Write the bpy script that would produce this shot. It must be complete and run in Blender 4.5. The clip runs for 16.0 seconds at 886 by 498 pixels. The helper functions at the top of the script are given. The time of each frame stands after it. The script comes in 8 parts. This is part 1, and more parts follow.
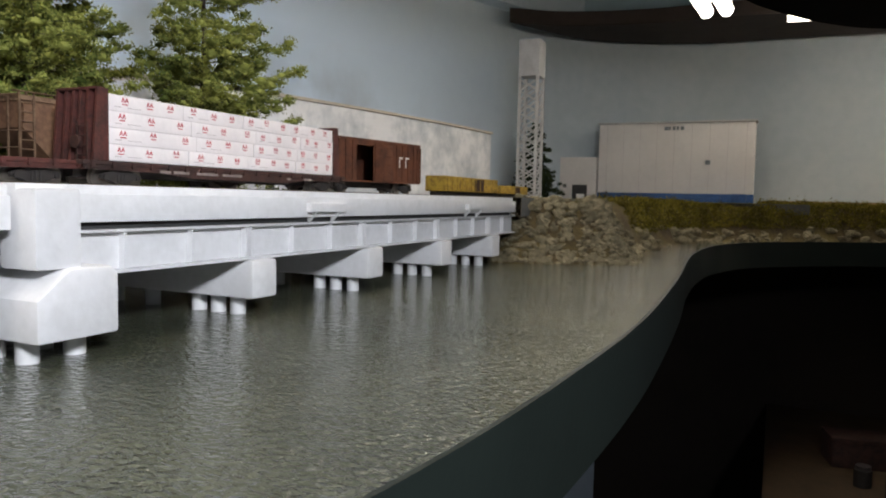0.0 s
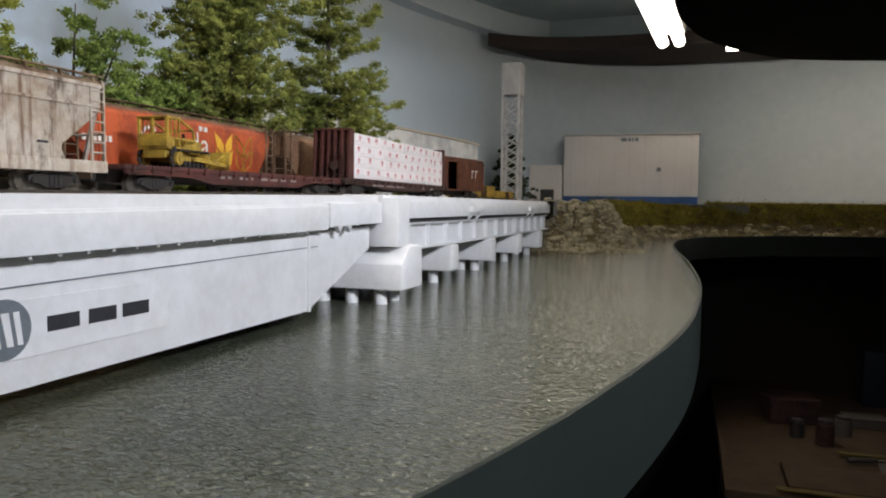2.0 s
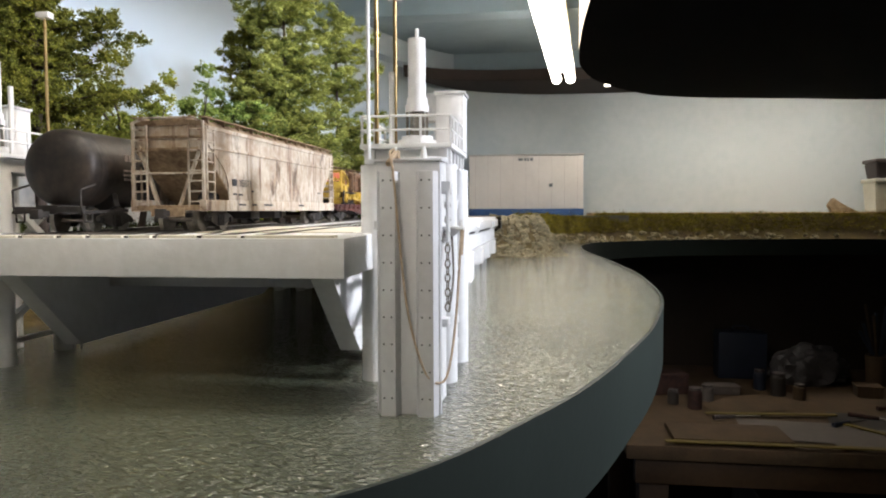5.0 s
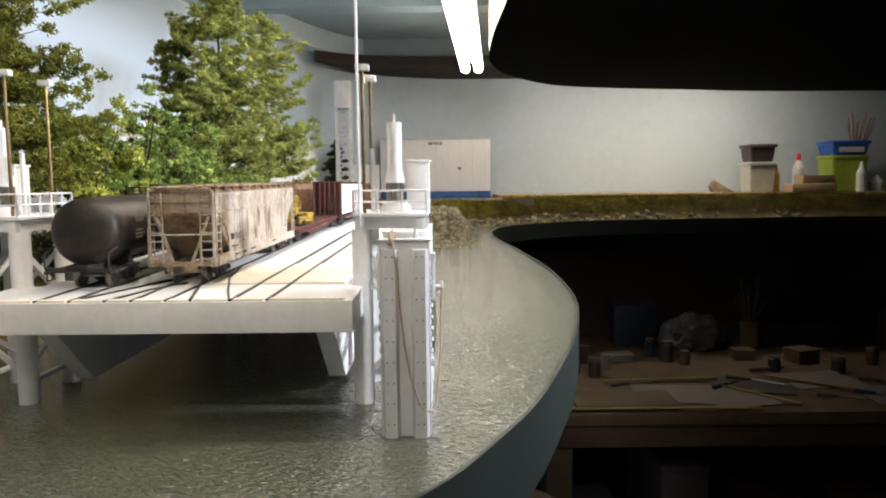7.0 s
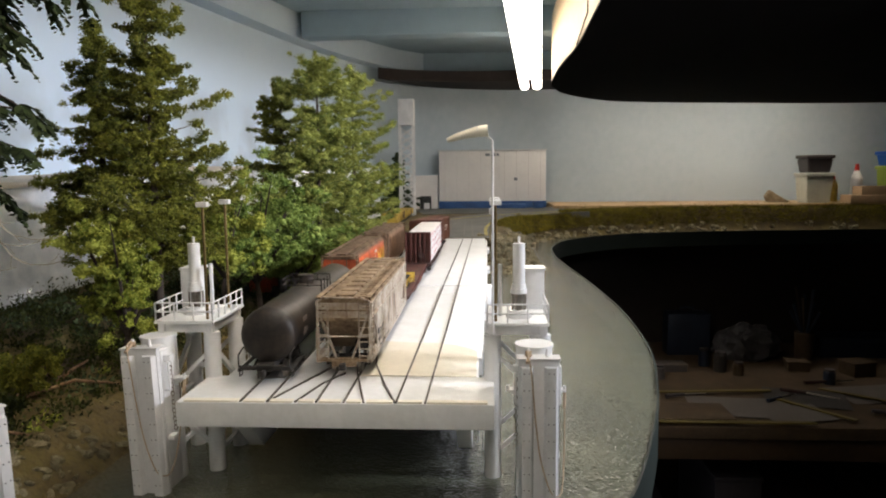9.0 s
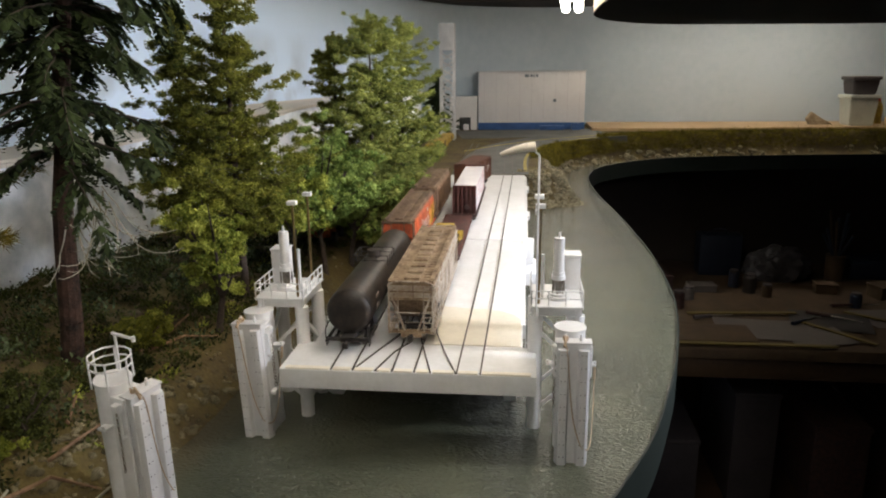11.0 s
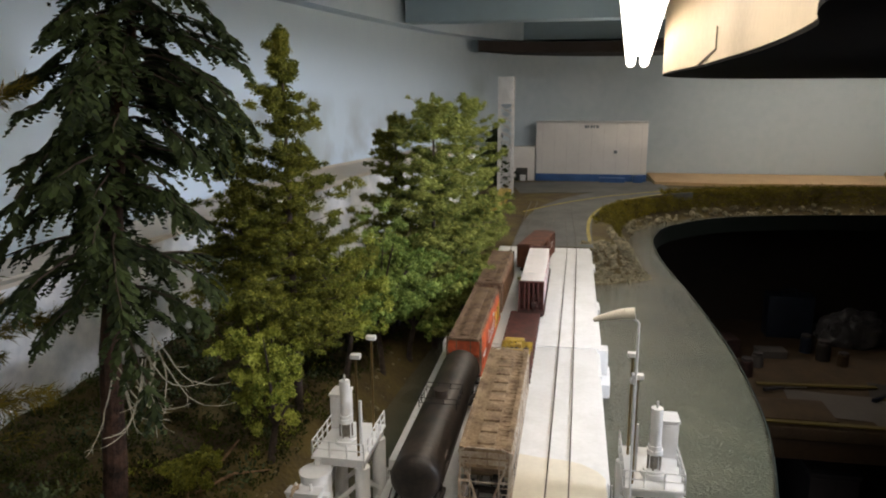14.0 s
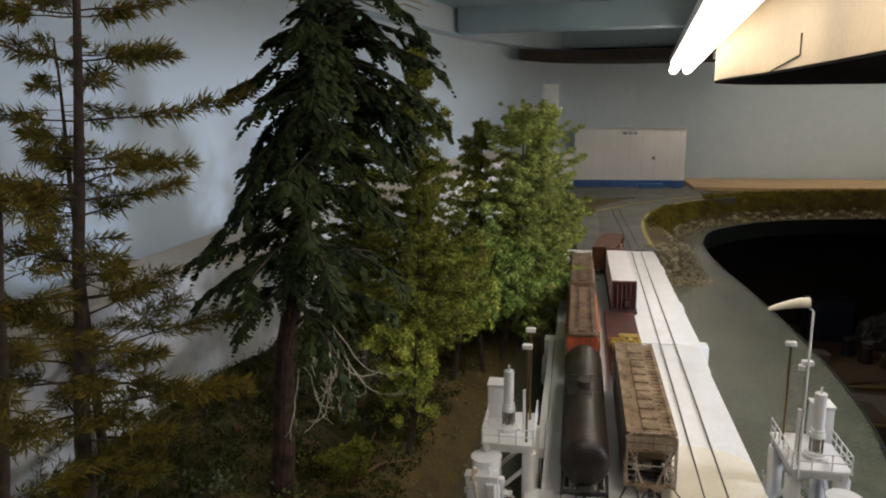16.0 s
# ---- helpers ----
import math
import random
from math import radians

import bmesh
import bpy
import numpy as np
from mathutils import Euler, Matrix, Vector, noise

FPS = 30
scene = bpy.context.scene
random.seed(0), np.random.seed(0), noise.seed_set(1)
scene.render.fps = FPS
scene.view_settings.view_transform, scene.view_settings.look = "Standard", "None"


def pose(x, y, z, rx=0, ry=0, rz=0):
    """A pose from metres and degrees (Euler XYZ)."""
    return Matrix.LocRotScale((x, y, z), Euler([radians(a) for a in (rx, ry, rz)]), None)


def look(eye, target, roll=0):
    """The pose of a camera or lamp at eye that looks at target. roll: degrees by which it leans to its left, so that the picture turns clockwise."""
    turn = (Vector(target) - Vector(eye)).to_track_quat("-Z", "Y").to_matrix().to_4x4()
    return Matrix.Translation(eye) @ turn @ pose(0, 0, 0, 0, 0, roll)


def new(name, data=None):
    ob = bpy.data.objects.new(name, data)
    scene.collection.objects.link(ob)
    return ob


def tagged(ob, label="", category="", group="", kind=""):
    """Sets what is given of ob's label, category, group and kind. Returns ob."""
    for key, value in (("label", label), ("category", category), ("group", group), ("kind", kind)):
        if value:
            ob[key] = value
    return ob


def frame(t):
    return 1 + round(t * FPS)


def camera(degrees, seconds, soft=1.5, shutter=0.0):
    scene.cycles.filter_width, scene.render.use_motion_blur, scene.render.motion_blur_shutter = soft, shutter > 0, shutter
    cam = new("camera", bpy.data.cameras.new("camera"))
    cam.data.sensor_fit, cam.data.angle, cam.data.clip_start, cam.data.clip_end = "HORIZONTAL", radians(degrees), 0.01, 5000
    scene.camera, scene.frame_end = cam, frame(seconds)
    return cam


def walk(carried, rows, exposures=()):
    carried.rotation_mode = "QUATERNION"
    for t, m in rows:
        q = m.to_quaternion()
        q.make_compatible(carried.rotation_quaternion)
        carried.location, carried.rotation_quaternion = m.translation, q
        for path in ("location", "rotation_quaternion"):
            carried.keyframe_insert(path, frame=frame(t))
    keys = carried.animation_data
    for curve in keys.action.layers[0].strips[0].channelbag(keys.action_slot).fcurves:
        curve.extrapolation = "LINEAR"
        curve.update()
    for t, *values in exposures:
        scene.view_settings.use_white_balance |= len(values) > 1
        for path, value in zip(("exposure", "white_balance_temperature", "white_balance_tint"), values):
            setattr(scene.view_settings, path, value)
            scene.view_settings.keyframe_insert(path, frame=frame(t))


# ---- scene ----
cam = camera(64.00, 16.0, soft=2.0)
PATH = [
    (0, (0.3003, 0.2207, 0.0653), (-0.1233, 1.1238, -0.0052), 1.20),
    (0.5, (0.2745, 0.1742, 0.0637), (-0.1230, 1.0891, -0.0073), 1.70),
    (1, (0.2562, 0.1150, 0.0623), (-0.1138, 1.0415, -0.0057), 1.10),
    (1.5, (0.2443, 0.0510, 0.0588), (-0.1016, 0.9868, -0.0087), 0.90),
    (2, (0.2261, -0.0102, 0.0626), (-0.0989, 0.9335, -0.0004), 0.70),
    (2.5, (0.2238, -0.0726, 0.0655), (-0.0908, 0.8751, 0.0105), 0.60),
    (3, (0.2095, -0.1310, 0.0614), (-0.0869, 0.8231, 0.0184), 0.20),
    (3.5, (0.1840, -0.1802, 0.0683), (-0.0834, 0.7825, 0.0258), 0.30),
    (6, (0.1065, -0.2866, 0.0739), (0.0480, 0.7099, 0.0144), -0.80),
    (6.5, (0.0993, -0.3115, 0.0952), (0.0732, 0.6851, 0.0167), -0.80),
    (7, (0.1001, -0.3222, 0.1160), (0.0966, 0.6735, 0.0235), -0.60),
    (7.5, (0.0878, -0.3444, 0.1326), (0.0808, 0.6503, 0.0301), -0.90),
    (8, (0.0664, -0.3639, 0.1490), (0.0514, 0.6305, 0.0451), -0.70),
    (8.5, (0.0559, -0.3713, 0.1720), (0.0174, 0.6216, 0.0596), -0.50),
    (9, (0.0532, -0.3900, 0.1955), (-0.0092, 0.6019, 0.0845), -0.60),
    (9.5, (0.0452, -0.4063, 0.2182), (-0.0313, 0.5844, 0.1062), -0.40),
    (10, (0.0417, -0.4278, 0.2410), (-0.0493, 0.5584, 0.1030), -0.60),
    (12.5, (0.0505, -0.4752, 0.3216), (-0.0750, 0.4495, -0.0378), -0.50),
    (13, (0.0380, -0.4441, 0.3447), (-0.0945, 0.4959, 0.0302), -0.30),
    (13.5, (0.0358, -0.3941, 0.3501), (-0.1106, 0.5620, 0.0962), -0.20),
    (14, (0.0135, -0.3869, 0.3493), (-0.1625, 0.5741, 0.1358), -0.30),
    (14.5, (-0.0223, -0.4071, 0.3499), (-0.2128, 0.5534, 0.1470), -0.50),
    (15, (-0.0485, -0.4167, 0.3514), (-0.2395, 0.5439, 0.1494), -0.60),
    (15.5, (-0.0733, -0.4267, 0.3509), (-0.2618, 0.5340, 0.1474), -0.70),
    (16, (-0.0957, -0.4368, 0.3473), (-0.2792, 0.5253, 0.1459), -0.70),
]
walk(cam, [(t, look(eye, target, roll)) for t, eye, target, roll in PATH],
     [(0, -0.25), (0.5, -0.05), (1, -0.28), (2, -0.38), (3.5, -0.15), (6, 1.03), (7, 0.82), (8.5, 0.48), (9, 0.26), (10, 0.15), (12.5, 0.2), (13, 0.05), (14, -0.22), (15, -0.38), (16, -0.36)])

# ---- world ----
world = bpy.data.worlds.new("room_air")
scene.world = world
world.use_nodes = True
world.node_tree.nodes["Background"].inputs[0].default_value = (0.55, 0.62, 0.7, 1)
world.node_tree.nodes["Background"].inputs[1].default_value = 0.008


def lamp(name, x, y, z, sx, sy, watts, color=(1.0, 0.95, 0.86), aim=(0, 0, -1)):
    data = bpy.data.lights.new(name, "AREA")
    data.shape, data.size, data.size_y, data.energy, data.color = "RECTANGLE", sx, sy, watts, color
    ob = new(name, data)
    ob.matrix_world = look((x, y, z), (x + aim[0], y + aim[1], z + aim[2]))
    return ob


TUBE_TILT, TUBE_RISE = math.atan(0.0753), math.atan(0.0343)


def tube_x(y):
    return 0.178 - (1.677 - y) * 0.0753


def tube_z(y):
    return 0.431 + (1.677 - y) * 0.0343


# added lamp without a seen fixture, low under the upper shelf by the aisle
aisle = lamp("added_aisle_lamp", 0.66, 0.04, 0.362, 0.10, 0.10, 3.6, (0.88, 0.91, 1.0))
aisle.matrix_world = look((0.66, 0.04, 0.362), (0.0, 0.48, 0.03))
aisle.data.spread = radians(105)

# ---- materials ----
def material(name, color, rough=0.6, metal=0.0, vary=0.25, scale=60.0, bump=0.0, bump_scale=400.0, dark=None, spec=0.4, fine=None, random_tint=0.0):
    """A surface with large stains, fine grain and relief. dark: the colour of the stains."""
    m = bpy.data.materials.new(name)
    m.use_nodes = True
    nt = m.node_tree
    b = nt.nodes["Principled BSDF"]
    b.inputs["Roughness"].default_value, b.inputs["Metallic"].default_value = rough, metal
    b.inputs["Specular IOR Level"].default_value = spec
    tc = nt.nodes.new("ShaderNodeTexCoord")
    n1 = nt.nodes.new("ShaderNodeTexNoise")
    n1.inputs["Scale"].default_value, n1.inputs["Detail"].default_value, n1.inputs["Roughness"].default_value = scale, 6, 0.65
    n2 = nt.nodes.new("ShaderNodeTexNoise")
    n2.inputs["Scale"].default_value, n2.inputs["Detail"].default_value = fine or scale * 9, 3
    nt.links.new(tc.outputs["Object"], n1.inputs["Vector"])
    nt.links.new(tc.outputs["Object"], n2.inputs["Vector"])
    add = nt.nodes.new("ShaderNodeMath")
    add.operation = "MULTIPLY_ADD"
    add.inputs[1].default_value, add.inputs[2].default_value = 0.4, -0.2
    nt.links.new(n2.outputs["Fac"], add.inputs[0])
    add2 = nt.nodes.new("ShaderNodeMath")
    nt.links.new(n1.outputs["Fac"], add2.inputs[0])
    nt.links.new(add.outputs[0], add2.inputs[1])
    ramp = nt.nodes.new("ShaderNodeValToRGB")
    d = dark or tuple(c * (1 - vary) for c in color)
    ramp.color_ramp.elements[0].position, ramp.color_ramp.elements[1].position = 0.36, 0.62
    ramp.color_ramp.elements[0].color, ramp.color_ramp.elements[1].color = (*d, 1), (*color, 1)
    nt.links.new(add2.outputs[0], ramp.inputs[0])
    out = ramp.outputs[0]
    if random_tint:
        info = nt.nodes.new("ShaderNodeObjectInfo")
        hsv = nt.nodes.new("ShaderNodeHueSaturation")
        mr = nt.nodes.new("ShaderNodeMapRange")
        mr.inputs[3].default_value, mr.inputs[4].default_value = 1 - random_tint, 1 + random_tint
        nt.links.new(info.outputs["Random"], mr.inputs[0])
        nt.links.new(mr.outputs[0], hsv.inputs["Value"])
        nt.links.new(out, hsv.inputs["Color"])
        out = hsv.outputs[0]
    nt.links.new(out, b.inputs["Base Color"])
    if bump:
        n3 = nt.nodes.new("ShaderNodeTexNoise")
        n3.inputs["Scale"].default_value, n3.inputs["Detail"].default_value = bump_scale, 4
        nt.links.new(tc.outputs["Object"], n3.inputs["Vector"])
        bp = nt.nodes.new("ShaderNodeBump")
        bp.inputs["Strength"].default_value, bp.inputs["Distance"].default_value = 0.6, bump
        nt.links.new(n3.outputs["Fac"], bp.inputs["Height"])
        nt.links.new(bp.outputs[0], b.inputs["Normal"])
    return m


def glowing(name, color, strength):
    m = bpy.data.materials.new(name)
    m.use_nodes = True
    b = m.node_tree.nodes["Principled BSDF"]
    b.inputs["Base Color"].default_value = (0.9, 0.9, 0.9, 1)
    b.inputs["Emission Color"].default_value, b.inputs["Emission Strength"].default_value = (*color, 1), strength
    return m


WHITE = material("white_styrene", (0.76, 0.76, 0.765), 0.42, vary=0.06, scale=25, bump=0.0002, bump_scale=300, dark=(0.67, 0.67, 0.665))
WHITE_WARM = material("cream_styrene", (0.78, 0.73, 0.62), 0.5, vary=0.1, scale=30)
WHITE_GREY = material("grey_styrene", (0.60, 0.60, 0.61), 0.5, vary=0.1, scale=40, bump=0.0002, bump_scale=500)
BRASS = material("brass", (0.27, 0.19, 0.085), 0.35, 0.9, vary=0.3, scale=200)
RAIL = material("rail_steel", (0.085, 0.07, 0.055), 0.5, 0.5, vary=0.5, scale=150)
ROPE = material("hemp_rope", (0.46, 0.35, 0.24), 0.9, vary=0.4, scale=900)
CHAIN = material("tarnished_chain", (0.22, 0.19, 0.15), 0.5, 0.8, vary=0.4, scale=300)
HOLE = material("dark_holes_and_shade", (0.05, 0.05, 0.05), 0.8)
BLACK_TRUCK = material("grimy_black", (0.035, 0.03, 0.027), 0.75, vary=0.4, scale=200)
TANK = material("weathered_black_tank", (0.036, 0.026, 0.020), 0.48, vary=0.5, scale=45, dark=(0.011, 0.009, 0.008), bump=0.0002)
HOPPER = material("rusty_grey_hopper", (0.52, 0.47, 0.40), 0.7, scale=34, dark=(0.33, 0.25, 0.18), bump=0.0002)
def streaky(m, rust, amount=0.55, along=110.0, down=9.0, low=0.50, high=0.72):
    """Adds rust that has run down in narrow upright streaks and blotches."""
    nt = m.node_tree
    p = nt.nodes["Principled BSDF"]
    under = p.inputs["Base Color"].links[0].from_socket
    tc = nt.nodes.new("ShaderNodeTexCoord")
    mp = nt.nodes.new("ShaderNodeMapping")
    mp.inputs["Scale"].default_value = (along, along, down)
    nz = nt.nodes.new("ShaderNodeTexNoise")
    nz.inputs["Scale"].default_value, nz.inputs["Detail"].default_value, nz.inputs["Roughness"].default_value = 1.0, 5, 0.7
    nt.links.new(tc.outputs["Object"], mp.inputs[0])
    nt.links.new(mp.outputs[0], nz.inputs["Vector"])
    mr = nt.nodes.new("ShaderNodeMapRange")
    mr.inputs[1].default_value, mr.inputs[2].default_value, mr.inputs[4].default_value = low, high, amount
    nt.links.new(nz.outputs["Fac"], mr.inputs[0])
    mix = nt.nodes.new("ShaderNodeMix")
    mix.data_type = "RGBA"
    mix.inputs[7].default_value = (*rust, 1)
    nt.links.new(mr.outputs[0], mix.inputs[0])
    nt.links.new(under, mix.inputs[6])
    nt.links.new(mix.outputs[2], p.inputs["Base Color"])
    return m


streaky(HOPPER, (0.15, 0.080, 0.045), 0.9, 210, 13, 0.53, 0.66)
streaky(HOPPER, (0.07, 0.040, 0.025), 0.85, 90, 40, 0.56, 0.68)
streaky(TANK, (0.085, 0.060, 0.045), 0.6, 60, 12)
HOPPER_ROOF = material("rusty_brown_roof", (0.33, 0.24, 0.15), 0.8, scale=60, dark=(0.13, 0.08, 0.045), bump=0.0003)
SOOT_ROOF = material("sooty_brown_roof", (0.19, 0.125, 0.075), 0.8, scale=50, dark=(0.075, 0.040, 0.024), bump=0.0003)
RUST_HOPPER = material("rust_brown_hopper", (0.22, 0.125, 0.070), 0.75, scale=34, dark=(0.10, 0.050, 0.030), bump=0.0002)
STEEL_WHEEL = material("worn_wheel_steel", (0.35, 0.32, 0.28), 0.35, 0.9, vary=0.4, scale=250)
OXIDE = material("red_oxide", (0.10, 0.030, 0.024), 0.7, vary=0.5, scale=70, dark=(0.045, 0.018, 0.015))
OXIDE_DARK = material("dark_oxide_frame", (0.060, 0.026, 0.020), 0.75, vary=0.5, scale=90, dark=(0.025, 0.014, 0.012))
BOXCAR = material("brown_boxcar", (0.12, 0.040, 0.018), 0.75, vary=0.4, scale=60, dark=(0.06, 0.022, 0.012))
ORANGE = material("orange_red_paint", (0.50, 0.095, 0.028), 0.6, vary=0.35, scale=40, dark=(0.26, 0.05, 0.02))
YELLOW = material("dirty_yellow_paint", (0.50, 0.34, 0.045), 0.6, vary=0.4, scale=120, dark=(0.22, 0.14, 0.03))
WHEAT = material("wheat_yellow", (0.75, 0.42, 0.04), 0.6, vary=0.2, scale=80)
LETTER = material("white_letter", (0.75, 0.72, 0.68), 0.7, vary=0.2, scale=200)
LETTER_DIM = material("faded_letter", (0.30, 0.25, 0.23), 0.8, vary=0.4, scale=300)
LETTER_BLACK = material("black_letter", (0.03, 0.03, 0.035), 0.7, vary=0.2, scale=200)
LETTER_GREY = material("grey_emblem", (0.16, 0.18, 0.20), 0.6, vary=0.2, scale=100)
RED_PRINT = material("red_print", (0.50, 0.03, 0.05), 0.7, vary=0.2, scale=200)
WRAP = material("white_lumber_wrap", (0.82, 0.78, 0.78), 0.5, vary=0.08, scale=40, bump=0.0003, bump_scale=120)
SEAM = material("wrap_seam", (0.55, 0.50, 0.50), 0.6)
FASCIA = material("dark_green_fascia", (0.012, 0.0185, 0.0150), 0.6, vary=0.2, scale=6, bump=0.0002, bump_scale=200)
BACKDROP = material("sky_blue_wall", (0.46, 0.525, 0.57), 0.85, vary=0.1, scale=1.5, fine=40, dark=(0.40, 0.47, 0.525))
nt = BACKDROP.node_tree
base_link = nt.nodes["Principled BSDF"].inputs["Base Color"].links[0].from_socket
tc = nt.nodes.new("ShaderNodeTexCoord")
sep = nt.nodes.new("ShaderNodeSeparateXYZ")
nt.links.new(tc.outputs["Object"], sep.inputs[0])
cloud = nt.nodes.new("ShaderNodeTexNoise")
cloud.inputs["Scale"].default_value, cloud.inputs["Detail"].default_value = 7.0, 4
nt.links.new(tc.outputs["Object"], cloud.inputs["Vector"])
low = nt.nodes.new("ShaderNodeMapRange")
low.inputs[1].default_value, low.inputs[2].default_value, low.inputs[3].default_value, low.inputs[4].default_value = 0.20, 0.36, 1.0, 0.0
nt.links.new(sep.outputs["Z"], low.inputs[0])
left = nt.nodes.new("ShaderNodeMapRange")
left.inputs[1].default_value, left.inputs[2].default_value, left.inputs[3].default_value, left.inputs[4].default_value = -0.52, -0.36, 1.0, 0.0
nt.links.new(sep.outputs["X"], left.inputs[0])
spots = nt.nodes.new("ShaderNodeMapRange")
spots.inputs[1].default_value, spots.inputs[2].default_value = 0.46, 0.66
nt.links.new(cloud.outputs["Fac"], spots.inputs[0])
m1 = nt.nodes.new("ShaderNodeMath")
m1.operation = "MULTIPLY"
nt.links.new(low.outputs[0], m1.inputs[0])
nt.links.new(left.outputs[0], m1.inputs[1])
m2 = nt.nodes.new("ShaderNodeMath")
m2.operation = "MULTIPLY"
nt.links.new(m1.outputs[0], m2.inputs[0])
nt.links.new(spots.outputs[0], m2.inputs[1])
# left wall's paint made paler low down to hold the brighter light there
lit_fade = nt.nodes.new("ShaderNodeMapRange")
lit_fade.inputs[1].default_value, lit_fade.inputs[2].default_value, lit_fade.inputs[3].default_value, lit_fade.inputs[4].default_value = 0.36, 0.62, 1.0, 0.0
nt.links.new(sep.outputs["Z"], lit_fade.inputs[0])
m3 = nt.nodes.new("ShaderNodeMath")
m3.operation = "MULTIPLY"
nt.links.new(lit_fade.outputs[0], m3.inputs[0])
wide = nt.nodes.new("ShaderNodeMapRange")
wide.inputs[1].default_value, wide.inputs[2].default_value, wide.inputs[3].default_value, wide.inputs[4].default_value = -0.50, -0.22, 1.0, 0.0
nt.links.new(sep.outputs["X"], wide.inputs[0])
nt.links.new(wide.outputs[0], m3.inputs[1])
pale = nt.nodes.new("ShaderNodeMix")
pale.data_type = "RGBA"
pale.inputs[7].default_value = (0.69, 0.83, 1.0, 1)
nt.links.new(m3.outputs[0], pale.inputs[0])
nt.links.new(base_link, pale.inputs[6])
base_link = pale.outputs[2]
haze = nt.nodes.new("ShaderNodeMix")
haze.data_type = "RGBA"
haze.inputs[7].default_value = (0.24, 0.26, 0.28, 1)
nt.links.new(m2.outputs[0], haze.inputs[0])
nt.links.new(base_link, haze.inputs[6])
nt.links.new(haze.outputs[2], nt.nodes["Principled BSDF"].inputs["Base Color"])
CEILING = material("blue_ceiling", (0.33, 0.42, 0.47), 0.85, vary=0.12, scale=2.5)
PLY = material("plywood_valance", (0.52, 0.41, 0.27), 0.6, vary=0.15, scale=4, fine=120)
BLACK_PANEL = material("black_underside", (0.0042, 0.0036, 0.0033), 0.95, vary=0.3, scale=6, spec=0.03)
ROOF_BROWN = material("brown_valance", (0.035, 0.024, 0.020), 0.85, vary=0.4, scale=5)
# near-black base colour holds the aisle's lack of light
DARK_ROOM = material("unlit_aisle", (0.018, 0.013, 0.010), 0.95, vary=0.3, scale=3, spec=0.1)
BARK = material("bark", (0.075, 0.055, 0.045), 0.9, vary=0.5, scale=150, bump=0.001, bump_scale=300)
DEADWOOD = material("dead_twigs", (0.38, 0.36, 0.29), 0.9, vary=0.3, scale=200)
PLASTER = material("misty_painted_block", (0.84, 0.86, 0.90), 0.75, scale=11, fine=60, dark=(0.52, 0.57, 0.63))
BUILDING = material("white_building", (0.72, 0.69, 0.67), 0.7, vary=0.08, scale=10)
BLUE = material("blue_base_paint", (0.035, 0.10, 0.27), 0.6, vary=0.3, scale=30)
GALV = material("grey_lattice", (0.55, 0.55, 0.55), 0.6, vary=0.2, scale=40)
# wood darkened below its own tone, for the aisle's dim light
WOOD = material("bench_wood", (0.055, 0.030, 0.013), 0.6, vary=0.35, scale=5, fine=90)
BOARD = material("tan_board", (0.52, 0.36, 0.20), 0.7, vary=0.2, scale=5)
GOLD_WOOD = material("aged_gangplank", (0.25, 0.15, 0.09), 0.8, vary=0.5, scale=150)


def foliage(name, a, b, scale=25.0):
    """Leaves: two greens in patches and one leaf differing from the next; a little light comes through."""
    m = bpy.data.materials.new(name)
    m.use_nodes = True
    nt = m.node_tree
    p = nt.nodes["Principled BSDF"]
    p.inputs["Roughness"].default_value, p.inputs["Specular IOR Level"].default_value = 0.75, 0.2
    tc = nt.nodes.new("ShaderNodeTexCoord")
    n1 = nt.nodes.new("ShaderNodeTexNoise")
    n1.inputs["Scale"].default_value, n1.inputs["Detail"].default_value = scale, 3
    geo = nt.nodes.new("ShaderNodeNewGeometry")
    mix = nt.nodes.new("ShaderNodeMath")
    mix.operation = "MULTIPLY_ADD"
    mix.inputs[1].default_value = 0.45
    nt.links.new(tc.outputs["Object"], n1.inputs["Vector"])
    nt.links.new(geo.outputs["Random Per Island"], mix.inputs[0])
    nt.links.new(n1.outputs["Fac"], mix.inputs[2])
    ramp = nt.nodes.new("ShaderNodeValToRGB")
    ramp.color_ramp.elements[0].position, ramp.color_ramp.elements[1].position = 0.46, 0.96
    ramp.color_ramp.elements[0].color, ramp.color_ramp.elements[1].color = (*a, 1), (*b, 1)
    nt.links.new(mix.outputs[0], ramp.inputs[0])
    nt.links.new(ramp.outputs[0], p.inputs["Base Color"])
    return m


LEAF_DARK = foliage("dark_fir_needles", (0.008, 0.014, 0.006), (0.044, 0.064, 0.021))
LEAF_FIR = foliage("green_fir_needles", (0.042, 0.056, 0.008), (0.22, 0.225, 0.034))
LEAF_OLIVE = foliage("olive_spruce_needles", (0.045, 0.045, 0.006), (0.20, 0.155, 0.022))
LEAF_BRIGHT = foliage("bright_leaves", (0.065, 0.115, 0.020), (0.28, 0.365, 0.090))
LEAF_LIME = foliage("yellow_green_leaves", (0.11, 0.145, 0.016), (0.39, 0.42, 0.080))
LEAF_MIX = foliage("mid_green_leaves", (0.065, 0.090, 0.018), (0.33, 0.36, 0.090))
LEAF_MOSS = foliage("dark_moss", (0.012, 0.018, 0.004), (0.070, 0.080, 0.014))
SHRUB = foliage("grey_green_shrub", (0.03, 0.045, 0.02), (0.12, 0.15, 0.07))


